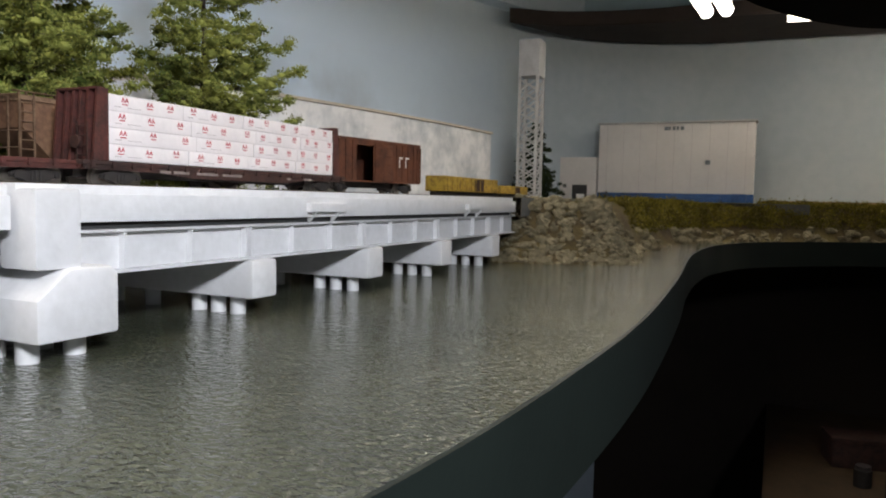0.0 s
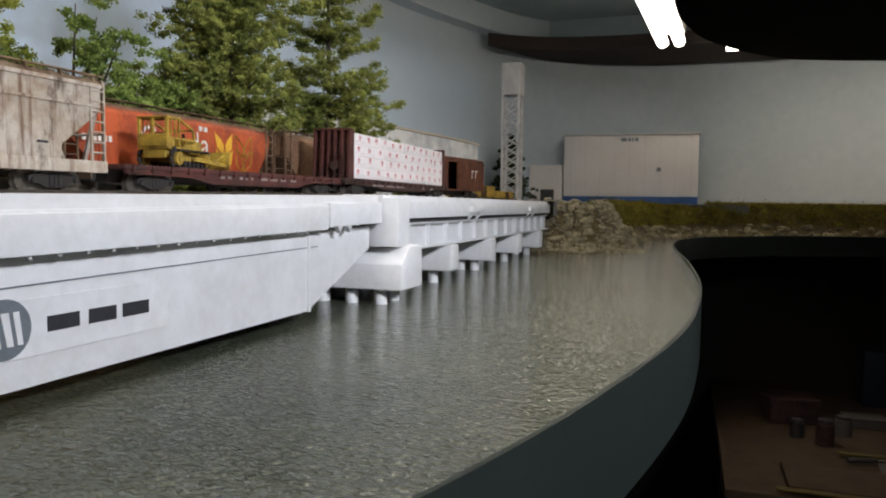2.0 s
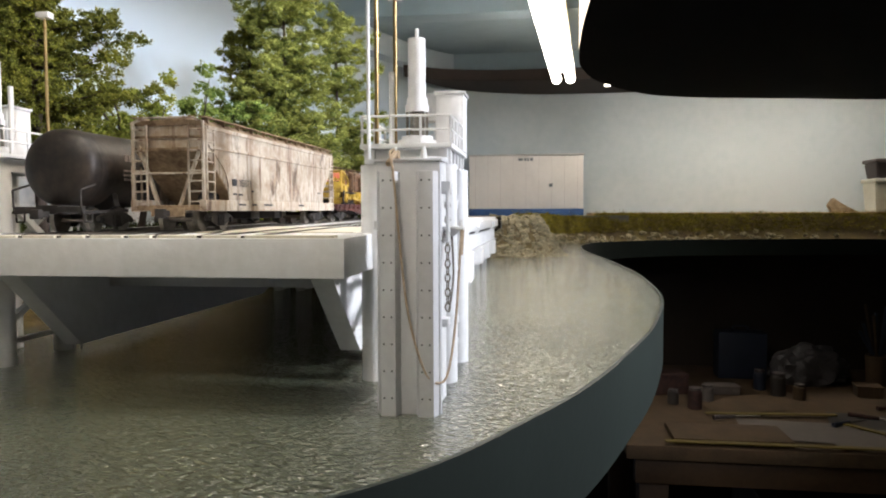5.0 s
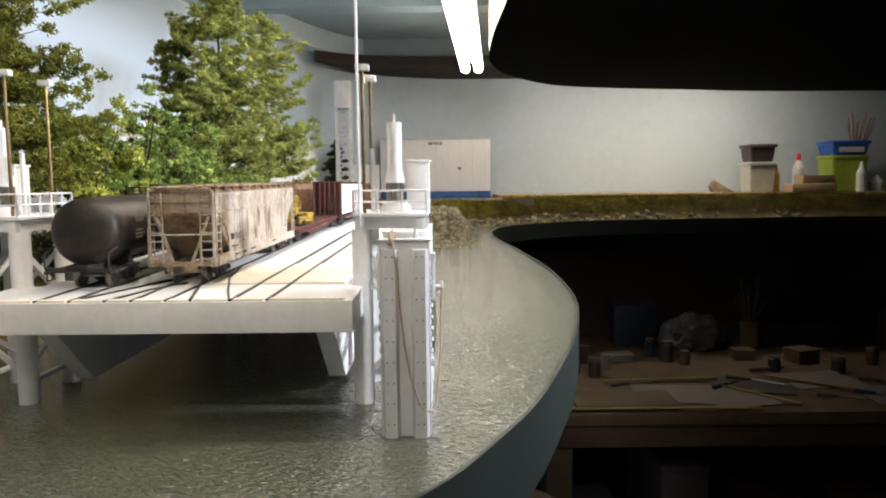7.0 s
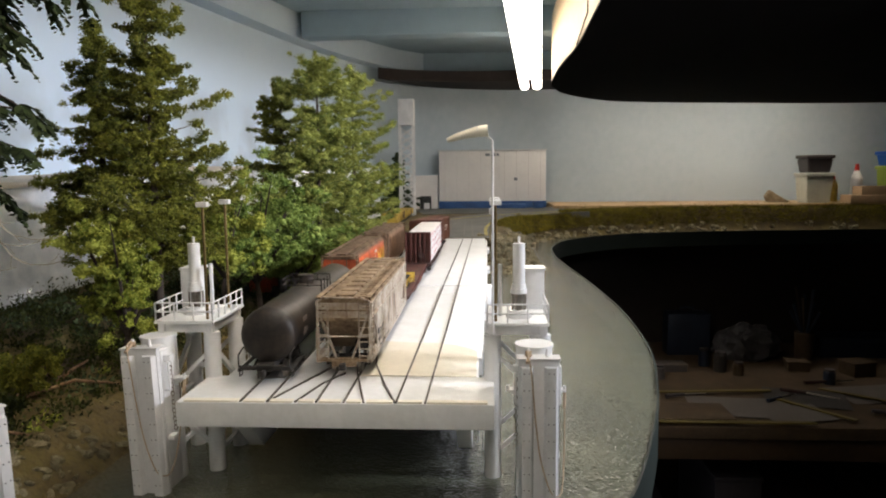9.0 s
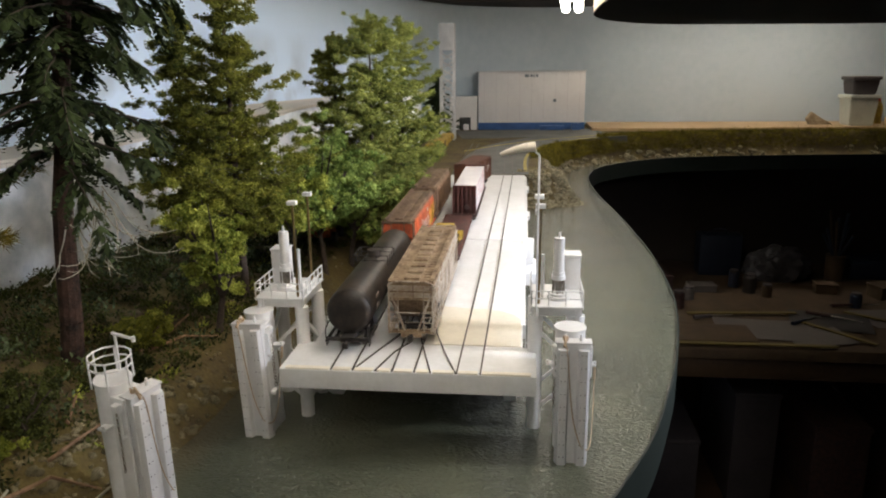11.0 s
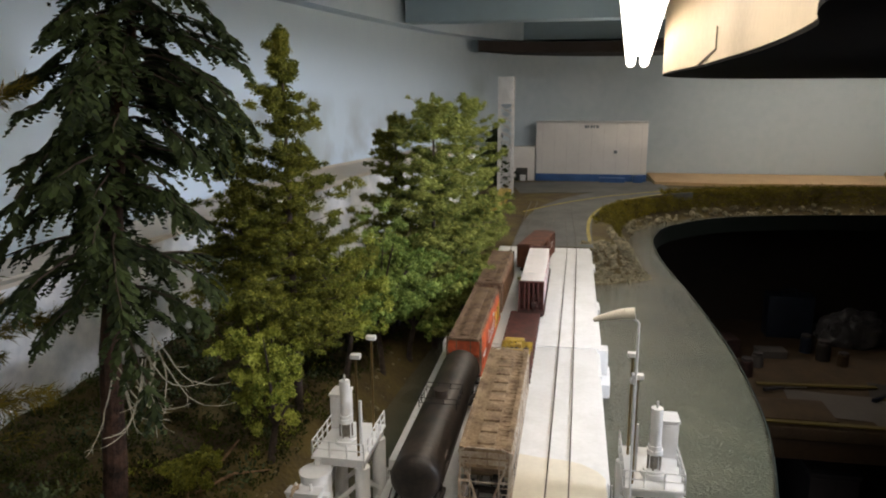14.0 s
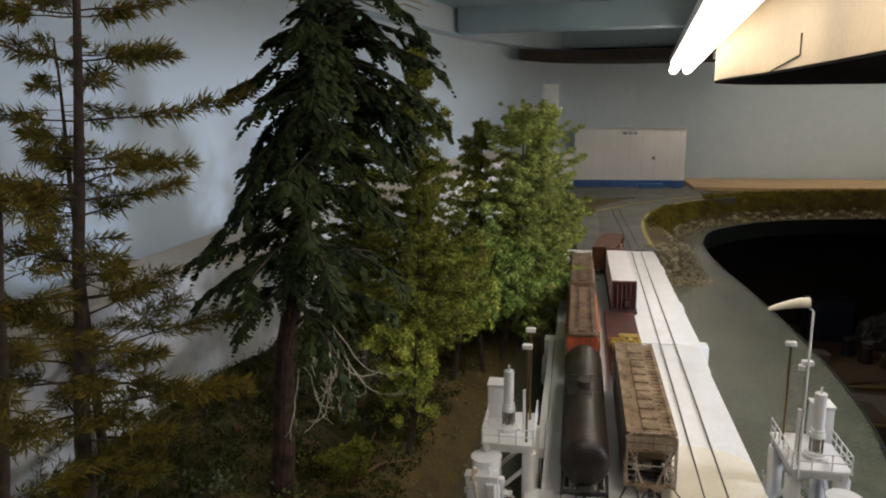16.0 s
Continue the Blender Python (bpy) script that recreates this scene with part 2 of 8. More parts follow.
# ---- mesh helpers ----
def box(bm, x0, x1, y0, y1, z0, z1, bevel=0.0):
    r = bmesh.ops.create_cube(bm, size=1.0, matrix=Matrix.Translation(((x0 + x1) / 2, (y0 + y1) / 2, (z0 + z1) / 2)) @ Matrix.Diagonal((x1 - x0, y1 - y0, z1 - z0, 1)))
    if bevel:
        es = {e for v in r["verts"] for e in v.link_edges}
        bmesh.ops.bevel(bm, geom=list(es), offset=bevel, segments=2, affect="EDGES", profile=0.6)


def rod(bm, a, b, r, seg=10, r2=None, caps=True):
    a, b = Vector(a), Vector(b)
    d = b - a
    m = Matrix.Translation((a + b) / 2) @ d.to_track_quat("Z", "Y").to_matrix().to_4x4()
    bmesh.ops.create_cone(bm, cap_ends=caps, segments=seg, radius1=r, radius2=r if r2 is None else r2, depth=d.length, matrix=m)


def bar(bm, a, b, w, h, up=(0, 0, 1)):
    """A square bar from a to b."""
    a, b = Vector(a), Vector(b)
    d = (b - a).normalized()
    s = d.cross(Vector(up))
    if s.length < 1e-4:
        s = d.cross(Vector((1, 0, 0)))
    s.normalize()
    u = s.cross(d)
    vs = [bm.verts.new(p + s * (i * w / 2) + u * (j * h / 2)) for p in (a, b) for i, j in ((-1, -1), (1, -1), (1, 1), (-1, 1))]
    for f in ((3, 2, 1, 0), (4, 5, 6, 7), (0, 1, 5, 4), (1, 2, 6, 5), (2, 3, 7, 6), (3, 0, 4, 7)):
        bm.faces.new([vs[i] for i in f])


def prism(bm, pts, axis, a0, a1, bevel=0.0):
    """A plate with the outline pts, from a0 to a1 along an axis: x (pts are y, z), y (x, z) or z (x, y)."""
    def at(p, a):
        return {"x": (a, p[0], p[1]), "y": (p[0], a, p[1]), "z": (p[0], p[1], a)}[axis]
    lo = [bm.verts.new(at(p, a0)) for p in pts]
    hi = [bm.verts.new(at(p, a1)) for p in pts]
    fs = [bm.faces.new(lo), bm.faces.new(hi[::-1])]
    n = len(pts)
    for i in range(n):
        fs.append(bm.faces.new((lo[i], hi[i], hi[(i + 1) % n], lo[(i + 1) % n])))
    bmesh.ops.recalc_face_normals(bm, faces=fs)
    if bevel:
        bmesh.ops.bevel(bm, geom=list({e for f in fs for e in f.edges}), offset=bevel, segments=2, affect="EDGES", profile=0.6)


def mesh(bm, name, mat, smooth=False):
    me = bpy.data.meshes.new(name)
    bm.to_mesh(me)
    bm.free()
    for m in mat if isinstance(mat, (list, tuple)) else [mat]:
        me.materials.append(m)
    if smooth:
        me.shade_smooth()
        me.set_sharp_from_angle(angle=radians(26))
    return me


def thing(name, x, y, z, label, category, group="", kind=""):
    ob = new(name)
    ob.empty_display_size = 0.01
    ob.location = (x, y, z)
    return tagged(ob, label, category, group, kind)


def part(name, bm, mat, parent, label="", smooth=True):
    ob = new(name, mesh(bm, name, mat, smooth))
    ob.parent = parent
    if parent.type == "EMPTY":
        ob.matrix_parent_inverse = Matrix.Translation(parent.location).inverted()
    return tagged(ob, label)


def solid(name, bm, mat, label, category="", group="", kind="", smooth=True):
    return tagged(new(name, mesh(bm, name, mat, smooth)), label, category, group, kind)


def from_lists(name, verts, faces, mat, smooth=False):
    me = bpy.data.meshes.new(name)
    me.from_pydata(verts, [], faces)
    me.materials.append(mat)
    if smooth:
        me.shade_smooth()
    return me


def curve_mesh(bm, pts, r, seg=6):
    """A round cord through pts."""
    for a, b in zip(pts, pts[1:]):
        rod(bm, a, b, r, seg)


def writing(name, text, size, mat, parent, m, label="", extrude=0.0):
    cu = bpy.data.curves.new(name, "FONT")
    cu.body, cu.size, cu.extrude, cu.align_x, cu.align_y = text, size, extrude, "LEFT", "BOTTOM_BASELINE"
    cu.resolution_u = 3
    tmp = bpy.data.objects.new(name, cu)
    scene.collection.objects.link(tmp)
    dg = bpy.context.evaluated_depsgraph_get()
    me = bpy.data.meshes.new_from_object(tmp.evaluated_get(dg))
    bpy.data.objects.remove(tmp)
    me.transform(m)
    me.materials.clear()
    me.materials.append(mat)
    ob = new(name, me)
    ob.parent = parent
    if parent.type == "EMPTY":
        ob.matrix_parent_inverse = Matrix.Translation(parent.location).inverted()
    return tagged(ob, label)


SIDE = Matrix(((0, 0, 1, 0), (1, 0, 0, 0), (0, 1, 0, 0), (0, 0, 0, 1)))   # writing that faces +x and reads along +y


def spline(pts, n):
    """A smooth line of n points through pts (Catmull-Rom)."""
    p = [Vector(q) for q in pts]
    p = [p[0] * 2 - p[1]] + p + [p[-1] * 2 - p[-2]]
    out = []
    segs = len(p) - 3
    for i in range(n):
        u = i / (n - 1) * segs
        k = min(int(u), segs - 1)
        f = u - k
        a, b, c, d = p[k:k + 4]
        out.append(0.5 * ((2 * b) + (c - a) * f + (2 * a - 5 * b + 4 * c - d) * f * f + (3 * b - a - 3 * c + d) * f ** 3))
    return out


# ---- the room ----
WALL_X, WALL_Y, CEIL, FLOOR = -0.62, 2.20, 0.575, -1.15
bm = bmesh.new()
# backdrop: left wall, a rounded corner, and the far wall
inner = [(WALL_X, -1.6)] + [(v.x, v.y) for v in spline([(-0.62, -0.5, 0), (-0.595, 0.2, 0), (-0.53, 0.8, 0), (-0.455, 1.3, 0), (-0.375, 1.65, 0), (-0.22, 1.98, 0), (0.06, 2.17, 0), (0.45, 2.20, 0)], 60)] + [(3.2, WALL_Y)]
outer = [(WALL_X - 0.1, -1.6)] + [(WALL_X - 0.1, WALL_Y + 0.1)] + [(3.2, WALL_Y + 0.1)]
prism(bm, inner + outer[::-1], "z", FLOOR, CEIL)
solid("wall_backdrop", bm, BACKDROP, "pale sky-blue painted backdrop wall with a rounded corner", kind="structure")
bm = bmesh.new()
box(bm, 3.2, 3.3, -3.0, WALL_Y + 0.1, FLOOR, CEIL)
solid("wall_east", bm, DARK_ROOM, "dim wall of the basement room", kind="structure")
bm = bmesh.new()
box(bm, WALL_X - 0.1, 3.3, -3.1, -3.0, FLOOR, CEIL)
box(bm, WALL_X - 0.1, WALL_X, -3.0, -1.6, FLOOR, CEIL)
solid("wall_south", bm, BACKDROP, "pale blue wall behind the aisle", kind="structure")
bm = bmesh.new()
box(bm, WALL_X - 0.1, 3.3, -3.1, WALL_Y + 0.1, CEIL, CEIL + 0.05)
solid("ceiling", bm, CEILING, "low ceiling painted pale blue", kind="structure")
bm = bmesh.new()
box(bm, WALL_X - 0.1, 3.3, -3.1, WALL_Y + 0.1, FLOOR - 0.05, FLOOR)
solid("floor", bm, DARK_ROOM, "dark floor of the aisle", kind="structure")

# ---- the layout's edge, water and land ----
EDGE = [(-0.62, -0.36), (-0.40, -0.30), (-0.15, -0.212), (0.054, -0.104), (0.129, 0.0), (0.179, 0.14), (0.2065, 0.25), (0.2255, 0.36), (0.2335, 0.47), (0.2362, 0.60), (0.2310, 0.75), (0.2225, 0.90), (0.2090, 1.08),
        (0.2050, 1.25), (0.218, 1.40), (0.275, 1.56), (0.44, 1.715), (0.67, 1.79), (1.06, 1.835), (1.6, 1.86), (2.6, 1.86)]
EDGE_PTS = [(v.x, v.y) for v in spline([(x, y, 0) for x, y in EDGE], 220)]
INLAND = [(-0.62, -0.355), (-0.62, -0.25), (-0.62, -0.12), (-0.62, 0.0), (-0.62, 0.12), (-0.62, 0.22), (-0.62, 0.32), (-0.62, 0.42), (-0.62, 0.52), (-0.62, 0.63), (-0.62, 0.75), (-0.62, 0.95), (-0.62, 1.2),
          (-0.62, 1.5), (-0.60, 1.95), (-0.30, 2.2), (0.3, 2.2), (0.6, 2.2), (1.06, 2.2), (1.6, 2.2), (2.6, 2.2)]
INLAND_PTS = [(v.x, v.y) for v in spline([(x, y, 0) for x, y in INLAND], 220)]
SHORE = [(-0.27, -0.5), (-0.235, -0.14), (-0.205, 0.0), (-0.20, 0.15), (-0.19, 0.3), (-0.178, 0.5), (-0.16, 0.75), (-0.13, 0.90), (-0.02, 0.925), (0.05, 0.915), (0.11, 0.945), (0.165, 0.985), (0.150, 1.10), (0.152, 1.35), (0.20, 1.52),
         (0.30, 1.65), (0.46, 1.755), (0.67, 1.815), (1.06, 1.86), (1.6, 1.88), (2.7, 1.88)]
SHORE_PTS = np.array([(v.x, v.y) for v in spline([(x, y, 0) for x, y in SHORE], 260)])


def shore_distance(x, y):
    """Distance to the water's edge, plus on land."""
    a, b = SHORE_PTS[:-1], SHORE_PTS[1:]
    d = b - a
    q = np.array((x, y)) - a
    u = np.clip((q * d).sum(1) / (d * d).sum(1), 0, 1)
    r = q - d * u[:, None]
    k = (r * r).sum(1)
    i = int(k.argmin())
    side = d[i, 0] * q[i, 1] - d[i, 1] * q[i, 0]
    return math.copysign(math.sqrt(k[i]), side)


def ground_height(x, y):
    s = shore_distance(x, y)
    if s < 0:
        return max(-0.012, s * 0.4)
    rough = noise.noise((x * 14, y * 14, 0)) * 0.5 + noise.noise((x * 45, y * 45, 3)) * 0.25
    far = min(1, max(0, (y - 0.86) / 0.1))
    t = min(1, s / 0.055)
    flat = 0.066 * (t * t * (3 - 2 * t)) + 0.010 * rough * (1 - t * 0.9)
    hill = 0.02 * min(1, s / 0.03) + 0.032 * min(1.0, s / 0.16) + 0.018 * rough * min(1, s / 0.05)
    return flat * far + hill * (1 - far)


def ruled(name, f, mat, rows=70, near=0.0):
    vs, fs = [], []
    n = len(EDGE_PTS)
    for (ex, ey), (ix, iy) in zip(EDGE_PTS, INLAND_PTS):
        for j in range(rows + 1):
            u = j / rows
            x, y = ex + (ix - ex) * u, ey + (iy - ey) * u
            vs.append((x, y, f(x, y)))
    for i in range(n - 1):
        for j in range(rows):
            a = i * (rows + 1) + j
            fs.append((a, a + 1, a + rows + 2, a + rows + 1))
    return from_lists(name, vs, fs, mat, True)


def ground_material():
    m = material("layout_ground", (0.115, 0.088, 0.026), 0.9, scale=16, fine=300, dark=(0.060, 0.040, 0.019), bump=0.003, bump_scale=220)
    return m


GROUND = ground_material()
tagged(new("ground", ruled("ground", ground_height, GROUND, 90)), "scenic ground of earth and moss rising from the water", kind="structure")


def water_material():
    m = bpy.data.materials.new("resin_water")
    m.use_nodes = True
    nt = m.node_tree
    b = nt.nodes["Principled BSDF"]
    b.inputs["Roughness"].default_value = 0.55
    b.inputs["Specular IOR Level"].default_value = 0.25
    b.inputs["IOR"].default_value = 1.5
    b.inputs["Coat Weight"].default_value, b.inputs["Coat Roughness"].default_value, b.inputs["Coat IOR"].default_value = 1.0, 0.035, 1.55
    tc = nt.nodes.new("ShaderNodeTexCoord")
    big = nt.nodes.new("ShaderNodeTexNoise")
    big.inputs["Scale"].default_value, big.inputs["Detail"].default_value = 9, 8
    nt.links.new(tc.outputs["Object"], big.inputs["Vector"])
    ramp = nt.nodes.new("ShaderNodeValToRGB")
    ramp.color_ramp.elements[0].position, ramp.color_ramp.elements[1].position = 0.3, 0.72
    ramp.color_ramp.elements[0].color, ramp.color_ramp.elements[1].color = (0.036, 0.043, 0.028, 1), (0.098, 0.104, 0.066, 1)
    nt.links.new(big.outputs["Fac"], ramp.inputs[0])
    shallow = nt.nodes.new("ShaderNodeAttribute")
    shallow.attribute_name = "shallow"
    tan = nt.nodes.new("ShaderNodeMix")
    tan.data_type = "RGBA"
    tan.inputs[7].default_value = (0.115, 0.085, 0.040, 1)
    nt.links.new(shallow.outputs["Fac"], tan.inputs[0])
    nt.links.new(ramp.outputs[0], tan.inputs[6])
    nt.links.new(tan.outputs[2], b.inputs["Base Color"])
    w1 = nt.nodes.new("ShaderNodeTexNoise")
    w1.inputs["Scale"].default_value, w1.inputs["Detail"].default_value, w1.inputs["Distortion"].default_value = 330, 1.4, 0.5
    w2 = nt.nodes.new("ShaderNodeTexNoise")
    w2.inputs["Scale"].default_value, w2.inputs["Detail"].default_value = 140, 1
    mp = nt.nodes.new("ShaderNodeMapping")
    mp.inputs["Rotation"].default_value, mp.inputs["Scale"].default_value = (0, 0, 0.6), (1.0, 1.5, 1.0)
    nt.links.new(tc.outputs["Object"], mp.inputs[0])
    nt.links.new(mp.outputs[0], w1.inputs["Vector"])
    nt.links.new(mp.outputs[0], w2.inputs["Vector"])
    b1 = nt.nodes.new("ShaderNodeBump")
    b1.inputs["Strength"].default_value, b1.inputs["Distance"].default_value = 1.0, 0.0019
    b2 = nt.nodes.new("ShaderNodeBump")
    b2.inputs["Strength"].default_value, b2.inputs["Distance"].default_value = 1.0, 0.0010
    nt.links.new(w1.outputs["Fac"], b1.inputs["Height"])
    nt.links.new(w2.outputs["Fac"], b2.inputs["Height"])
    nt.links.new(b2.outputs[0], b1.inputs["Normal"])
    nt.links.new(b1.outputs[0], b.inputs["Normal"])
    nt.links.new(b1.outputs[0], b.inputs["Coat Normal"])
    return m


WATER = water_material()
water = ruled("water", lambda x, y: 0.0, WATER, 60)
water.attributes.new("shallow", "FLOAT", "POINT").data.foreach_set("value", [0.65 * max(0.0, min(1.0, 1.0 + shore_distance(v.co.x, v.co.y) / 0.035)) for v in water.vertices])
tagged(new("water", water), "glossy rippled grey-green resin water", kind="structure")

# the fascia board that closes the layout's edge
bm = bmesh.new()
TOP_IN = [bm.verts.new((x, y, 0.002)) for x, y in EDGE_PTS]
ring = []
for i, (x, y) in enumerate(EDGE_PTS):
    a, b = EDGE_PTS[max(0, i - 1)], EDGE_PTS[min(len(EDGE_PTS) - 1, i + 1)]
    t = Vector((b[0] - a[0], b[1] - a[1], 0)).normalized()
    o = Vector((t.y, -t.x, 0)) * 0.0018
    ring.append([TOP_IN[i], bm.verts.new((x + o.x, y + o.y, 0.002)), bm.verts.new((x + o.x, y + o.y, -0.042)), bm.verts.new((x, y, -0.042))])
for a, b in zip(ring, ring[1:]):
    for k in range(4):
        bm.faces.new((a[k], b[k], b[(k + 1) % 4], a[(k + 1) % 4]))
solid("fascia", bm, FASCIA, "dark green curved fascia board along the layout edge", kind="structure")

# unseen board added under the layout to stop light leaking through
tagged(new("underside_blocker", ruled("underside_blocker", lambda x, y: -0.040, DARK_ROOM, 4)), "unseen dark board closing the layout's underside against light", kind="structure")

# ---- ceiling beams, light fixtures and the upper deck ----
def ceiling_beam(x0, x1, y0, y1, z0):
    bm = bmesh.new()
    box(bm, x0, x1, y0, y1, z0, CEIL + 0.01, 0.003)
    return solid("ceiling_beam", bm, CEILING, "pale blue painted ceiling beam", "beam", "ceiling beams", "structure")


for y, x0 in ((0.07, -0.56), (0.70, -0.49), (1.33, -0.39), (1.985, -0.16)):
    ceiling_beam(x0, 3.2, y, y + 0.065, 0.516)
bm = bmesh.new()
lip = []
for i, (x, y) in enumerate(inner):
    p, q = Vector(inner[max(0, i - 1)]), Vector(inner[min(len(inner) - 1, i + 1)])
    d = (q - p).normalized()
    lip.append((x + d.y * 0.045, y - d.x * 0.045))
prism(bm, lip[:-1] + [(x, y) for x, y in inner[:-1]][::-1], "z", 0.515, CEIL + 0.004)
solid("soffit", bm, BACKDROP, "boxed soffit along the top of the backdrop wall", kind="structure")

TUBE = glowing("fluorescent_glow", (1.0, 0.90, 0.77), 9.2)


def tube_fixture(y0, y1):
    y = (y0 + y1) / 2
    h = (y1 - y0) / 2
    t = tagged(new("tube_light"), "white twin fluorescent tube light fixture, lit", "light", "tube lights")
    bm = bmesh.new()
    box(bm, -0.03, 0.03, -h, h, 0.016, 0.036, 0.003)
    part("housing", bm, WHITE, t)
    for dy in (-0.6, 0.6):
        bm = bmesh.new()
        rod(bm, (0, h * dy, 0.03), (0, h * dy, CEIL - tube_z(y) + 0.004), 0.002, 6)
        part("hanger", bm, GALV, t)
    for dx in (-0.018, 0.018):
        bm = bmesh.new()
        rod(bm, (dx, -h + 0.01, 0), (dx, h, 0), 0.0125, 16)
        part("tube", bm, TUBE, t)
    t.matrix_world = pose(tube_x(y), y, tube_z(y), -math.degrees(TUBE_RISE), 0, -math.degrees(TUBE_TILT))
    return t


tube_fixture(0.48, 1.68)
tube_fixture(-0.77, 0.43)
# unseen fixture: the row is carried on behind the view to light near faces
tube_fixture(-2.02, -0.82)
far_tube = tube_fixture(1.80, 2.70)
far_tube.matrix_world = pose(0.741, 1.869, 0.450, 0, 0, -84)


def upper_deck(name, pts, z0, z1, side_mat, under_mat, label):
    """A curved shelf over the layout: a black underside and a fascia round it."""
    bm = bmesh.new()
    prism(bm, pts, "z", z0 + 0.004, z1)
    ob = solid(name, bm, side_mat, label, kind="structure")
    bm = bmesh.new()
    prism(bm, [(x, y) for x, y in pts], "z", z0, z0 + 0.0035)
    part("underside", bm, under_mat, ob, "dark underside sheet")
    return ob


right = [(v.x, v.y) for v in spline([(0.05, -1.6, 0), (0.07, -0.6, 0), (0.108, -0.10, 0), (0.150, 0.08, 0), (0.177, 0.32, 0), (0.190, 0.60, 0), (0.196, 0.78, 0), (0.192, 1.0, 0), (0.197, 1.22, 0), (0.212, 1.34, 0), (0.258, 1.49, 0), (0.37, 1.66, 0), (0.50, 1.745, 0), (0.80, 1.82, 0), (1.32, 1.90, 0), (3.15, 1.93, 0)], 130)]
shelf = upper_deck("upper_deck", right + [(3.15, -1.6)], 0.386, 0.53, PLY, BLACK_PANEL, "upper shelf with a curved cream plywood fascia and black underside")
bm = bmesh.new()
for a, c in (((0.1885, 0.600, 0.432), (0.1885, 0.600, 0.404)), ((0.1885, 0.600, 0.404), (0.1950, 0.770, 0.3905))):
    bar(bm, a, c, 0.0016, 0.0016)
part("seam", bm, WOOD, shelf, "dark saw-cut seam in the plywood", smooth=False)
back = [(v.x, v.y) for v in spline([(-0.275, 1.78, 0), (-0.16, 1.86, 0), (0.02, 1.90, 0), (0.25, 1.90, 0), (0.5, 1.95, 0), (0.9, 2.08, 0), (1.2, 2.16, 0)], 60)]
wall_side = [(v.x, v.y) for v in spline([(1.2, 2.165, 0), (0.30, 2.165, 0), (0.06, 2.14, 0), (-0.15, 2.02, 0), (-0.27, 1.80, 0)], 40)]
upper_deck("upper_deck_far", back + wall_side[:-1], 0.472, 0.505, ROOF_BROWN, ROOF_BROWN, "far upper shelf with a dark brown curved edge")

# ---- the ramp: deck, girders, pier and approach spans ----
DECK_L, DECK_R, NEAR_Y, PIER_Y, FAR_Y = -0.1285, 0.0570, 0.0, 0.388, 0.925
CX = (DECK_L + DECK_R) / 2


def deck_z(y):
    return 0.0628 + 0.0052 * min(1.0, max(0.0, y) / 0.4)


ramp = thing("ferry_ramp", CX, 0.2, 0.0, "white styrene rail ferry ramp with deep plate girders over the water", "ramp")


def sloped_slab(bm, x0, x1, y0, y1, drop0, drop1, bevel=0.0006, n=1):
    """A slab that follows the deck's slope; its top lies drop0 below the deck and its underside drop1."""
    prism(bm, [(y0, deck_z(y0) - drop1), (y1, deck_z(y1) - drop1), (y1, deck_z(y1) - drop0), (y0, deck_z(y0) - drop0)], "x", x0, x1, bevel)


bm = bmesh.new()
sloped_slab(bm, DECK_L, DECK_R, 0.0, 0.052, 0.0, 0.0150, 0.0008)
part("apron", bm, WHITE, ramp, "thick white apron slab at the ramp's end")
bm = bmesh.new()
sloped_slab(bm, DECK_L + 0.012, DECK_R - 0.010, 0.0525, 0.387, 0.0004, 0.010, 0.0005)
part("deck", bm, WHITE, ramp)
# arc-edged cream sheet: its tint stands in for warm light, outside the cool lamp
bm = bmesh.new()
arc = [(-0.029, 0.0535), (DECK_R - 0.0112, 0.0535), (DECK_R - 0.0112, 0.113), (0.040, 0.123), (0.028, 0.132), (0.014, 0.136), (-0.004, 0.137), (-0.020, 0.140), (-0.029, 0.142)]
vs = [(bm.verts.new((x, y, deck_z(y) + 0.0003)), bm.verts.new((x, y, deck_z(y) - 0.001))) for x, y in arc]
bm.faces.new([v[0] for v in vs])
bm.faces.new([v[1] for v in vs[::-1]])
for p, q in zip(vs, vs[1:] + vs[:1]):
    bm.faces.new((p[0], p[1], q[1], q[0]))
bmesh.ops.recalc_face_normals(bm, faces=bm.faces[:])
part("warm_light_sheet", bm, WHITE_WARM, ramp, "thin cream sheet tinted for the deck area in warm light", smooth=False)
bm = bmesh.new()
sloped_slab(bm, DECK_R - 0.0099, DECK_R - 0.0085, 0.115, 0.387, 0.0050, 0.0100, 0.0003)
sloped_slab(bm, DECK_R - 0.0112, DECK_R - 0.0074, 0.115, 0.3195, 0.006, 0.0182, 0.0004)
sloped_slab(bm, DECK_R - 0.0112, DECK_R - 0.0066, 0.3200, 0.386, 0.0045, 0.0170, 0.0004)
part("edge_beam", bm, WHITE, ramp)
bm = bmesh.new()
sloped_slab(bm, DECK_L + 0.005, DECK_L + 0.0115, 0.115, 0.387, 0.0006, 0.0095, 0.0005)
part("edge_beam", bm, WHITE, ramp)
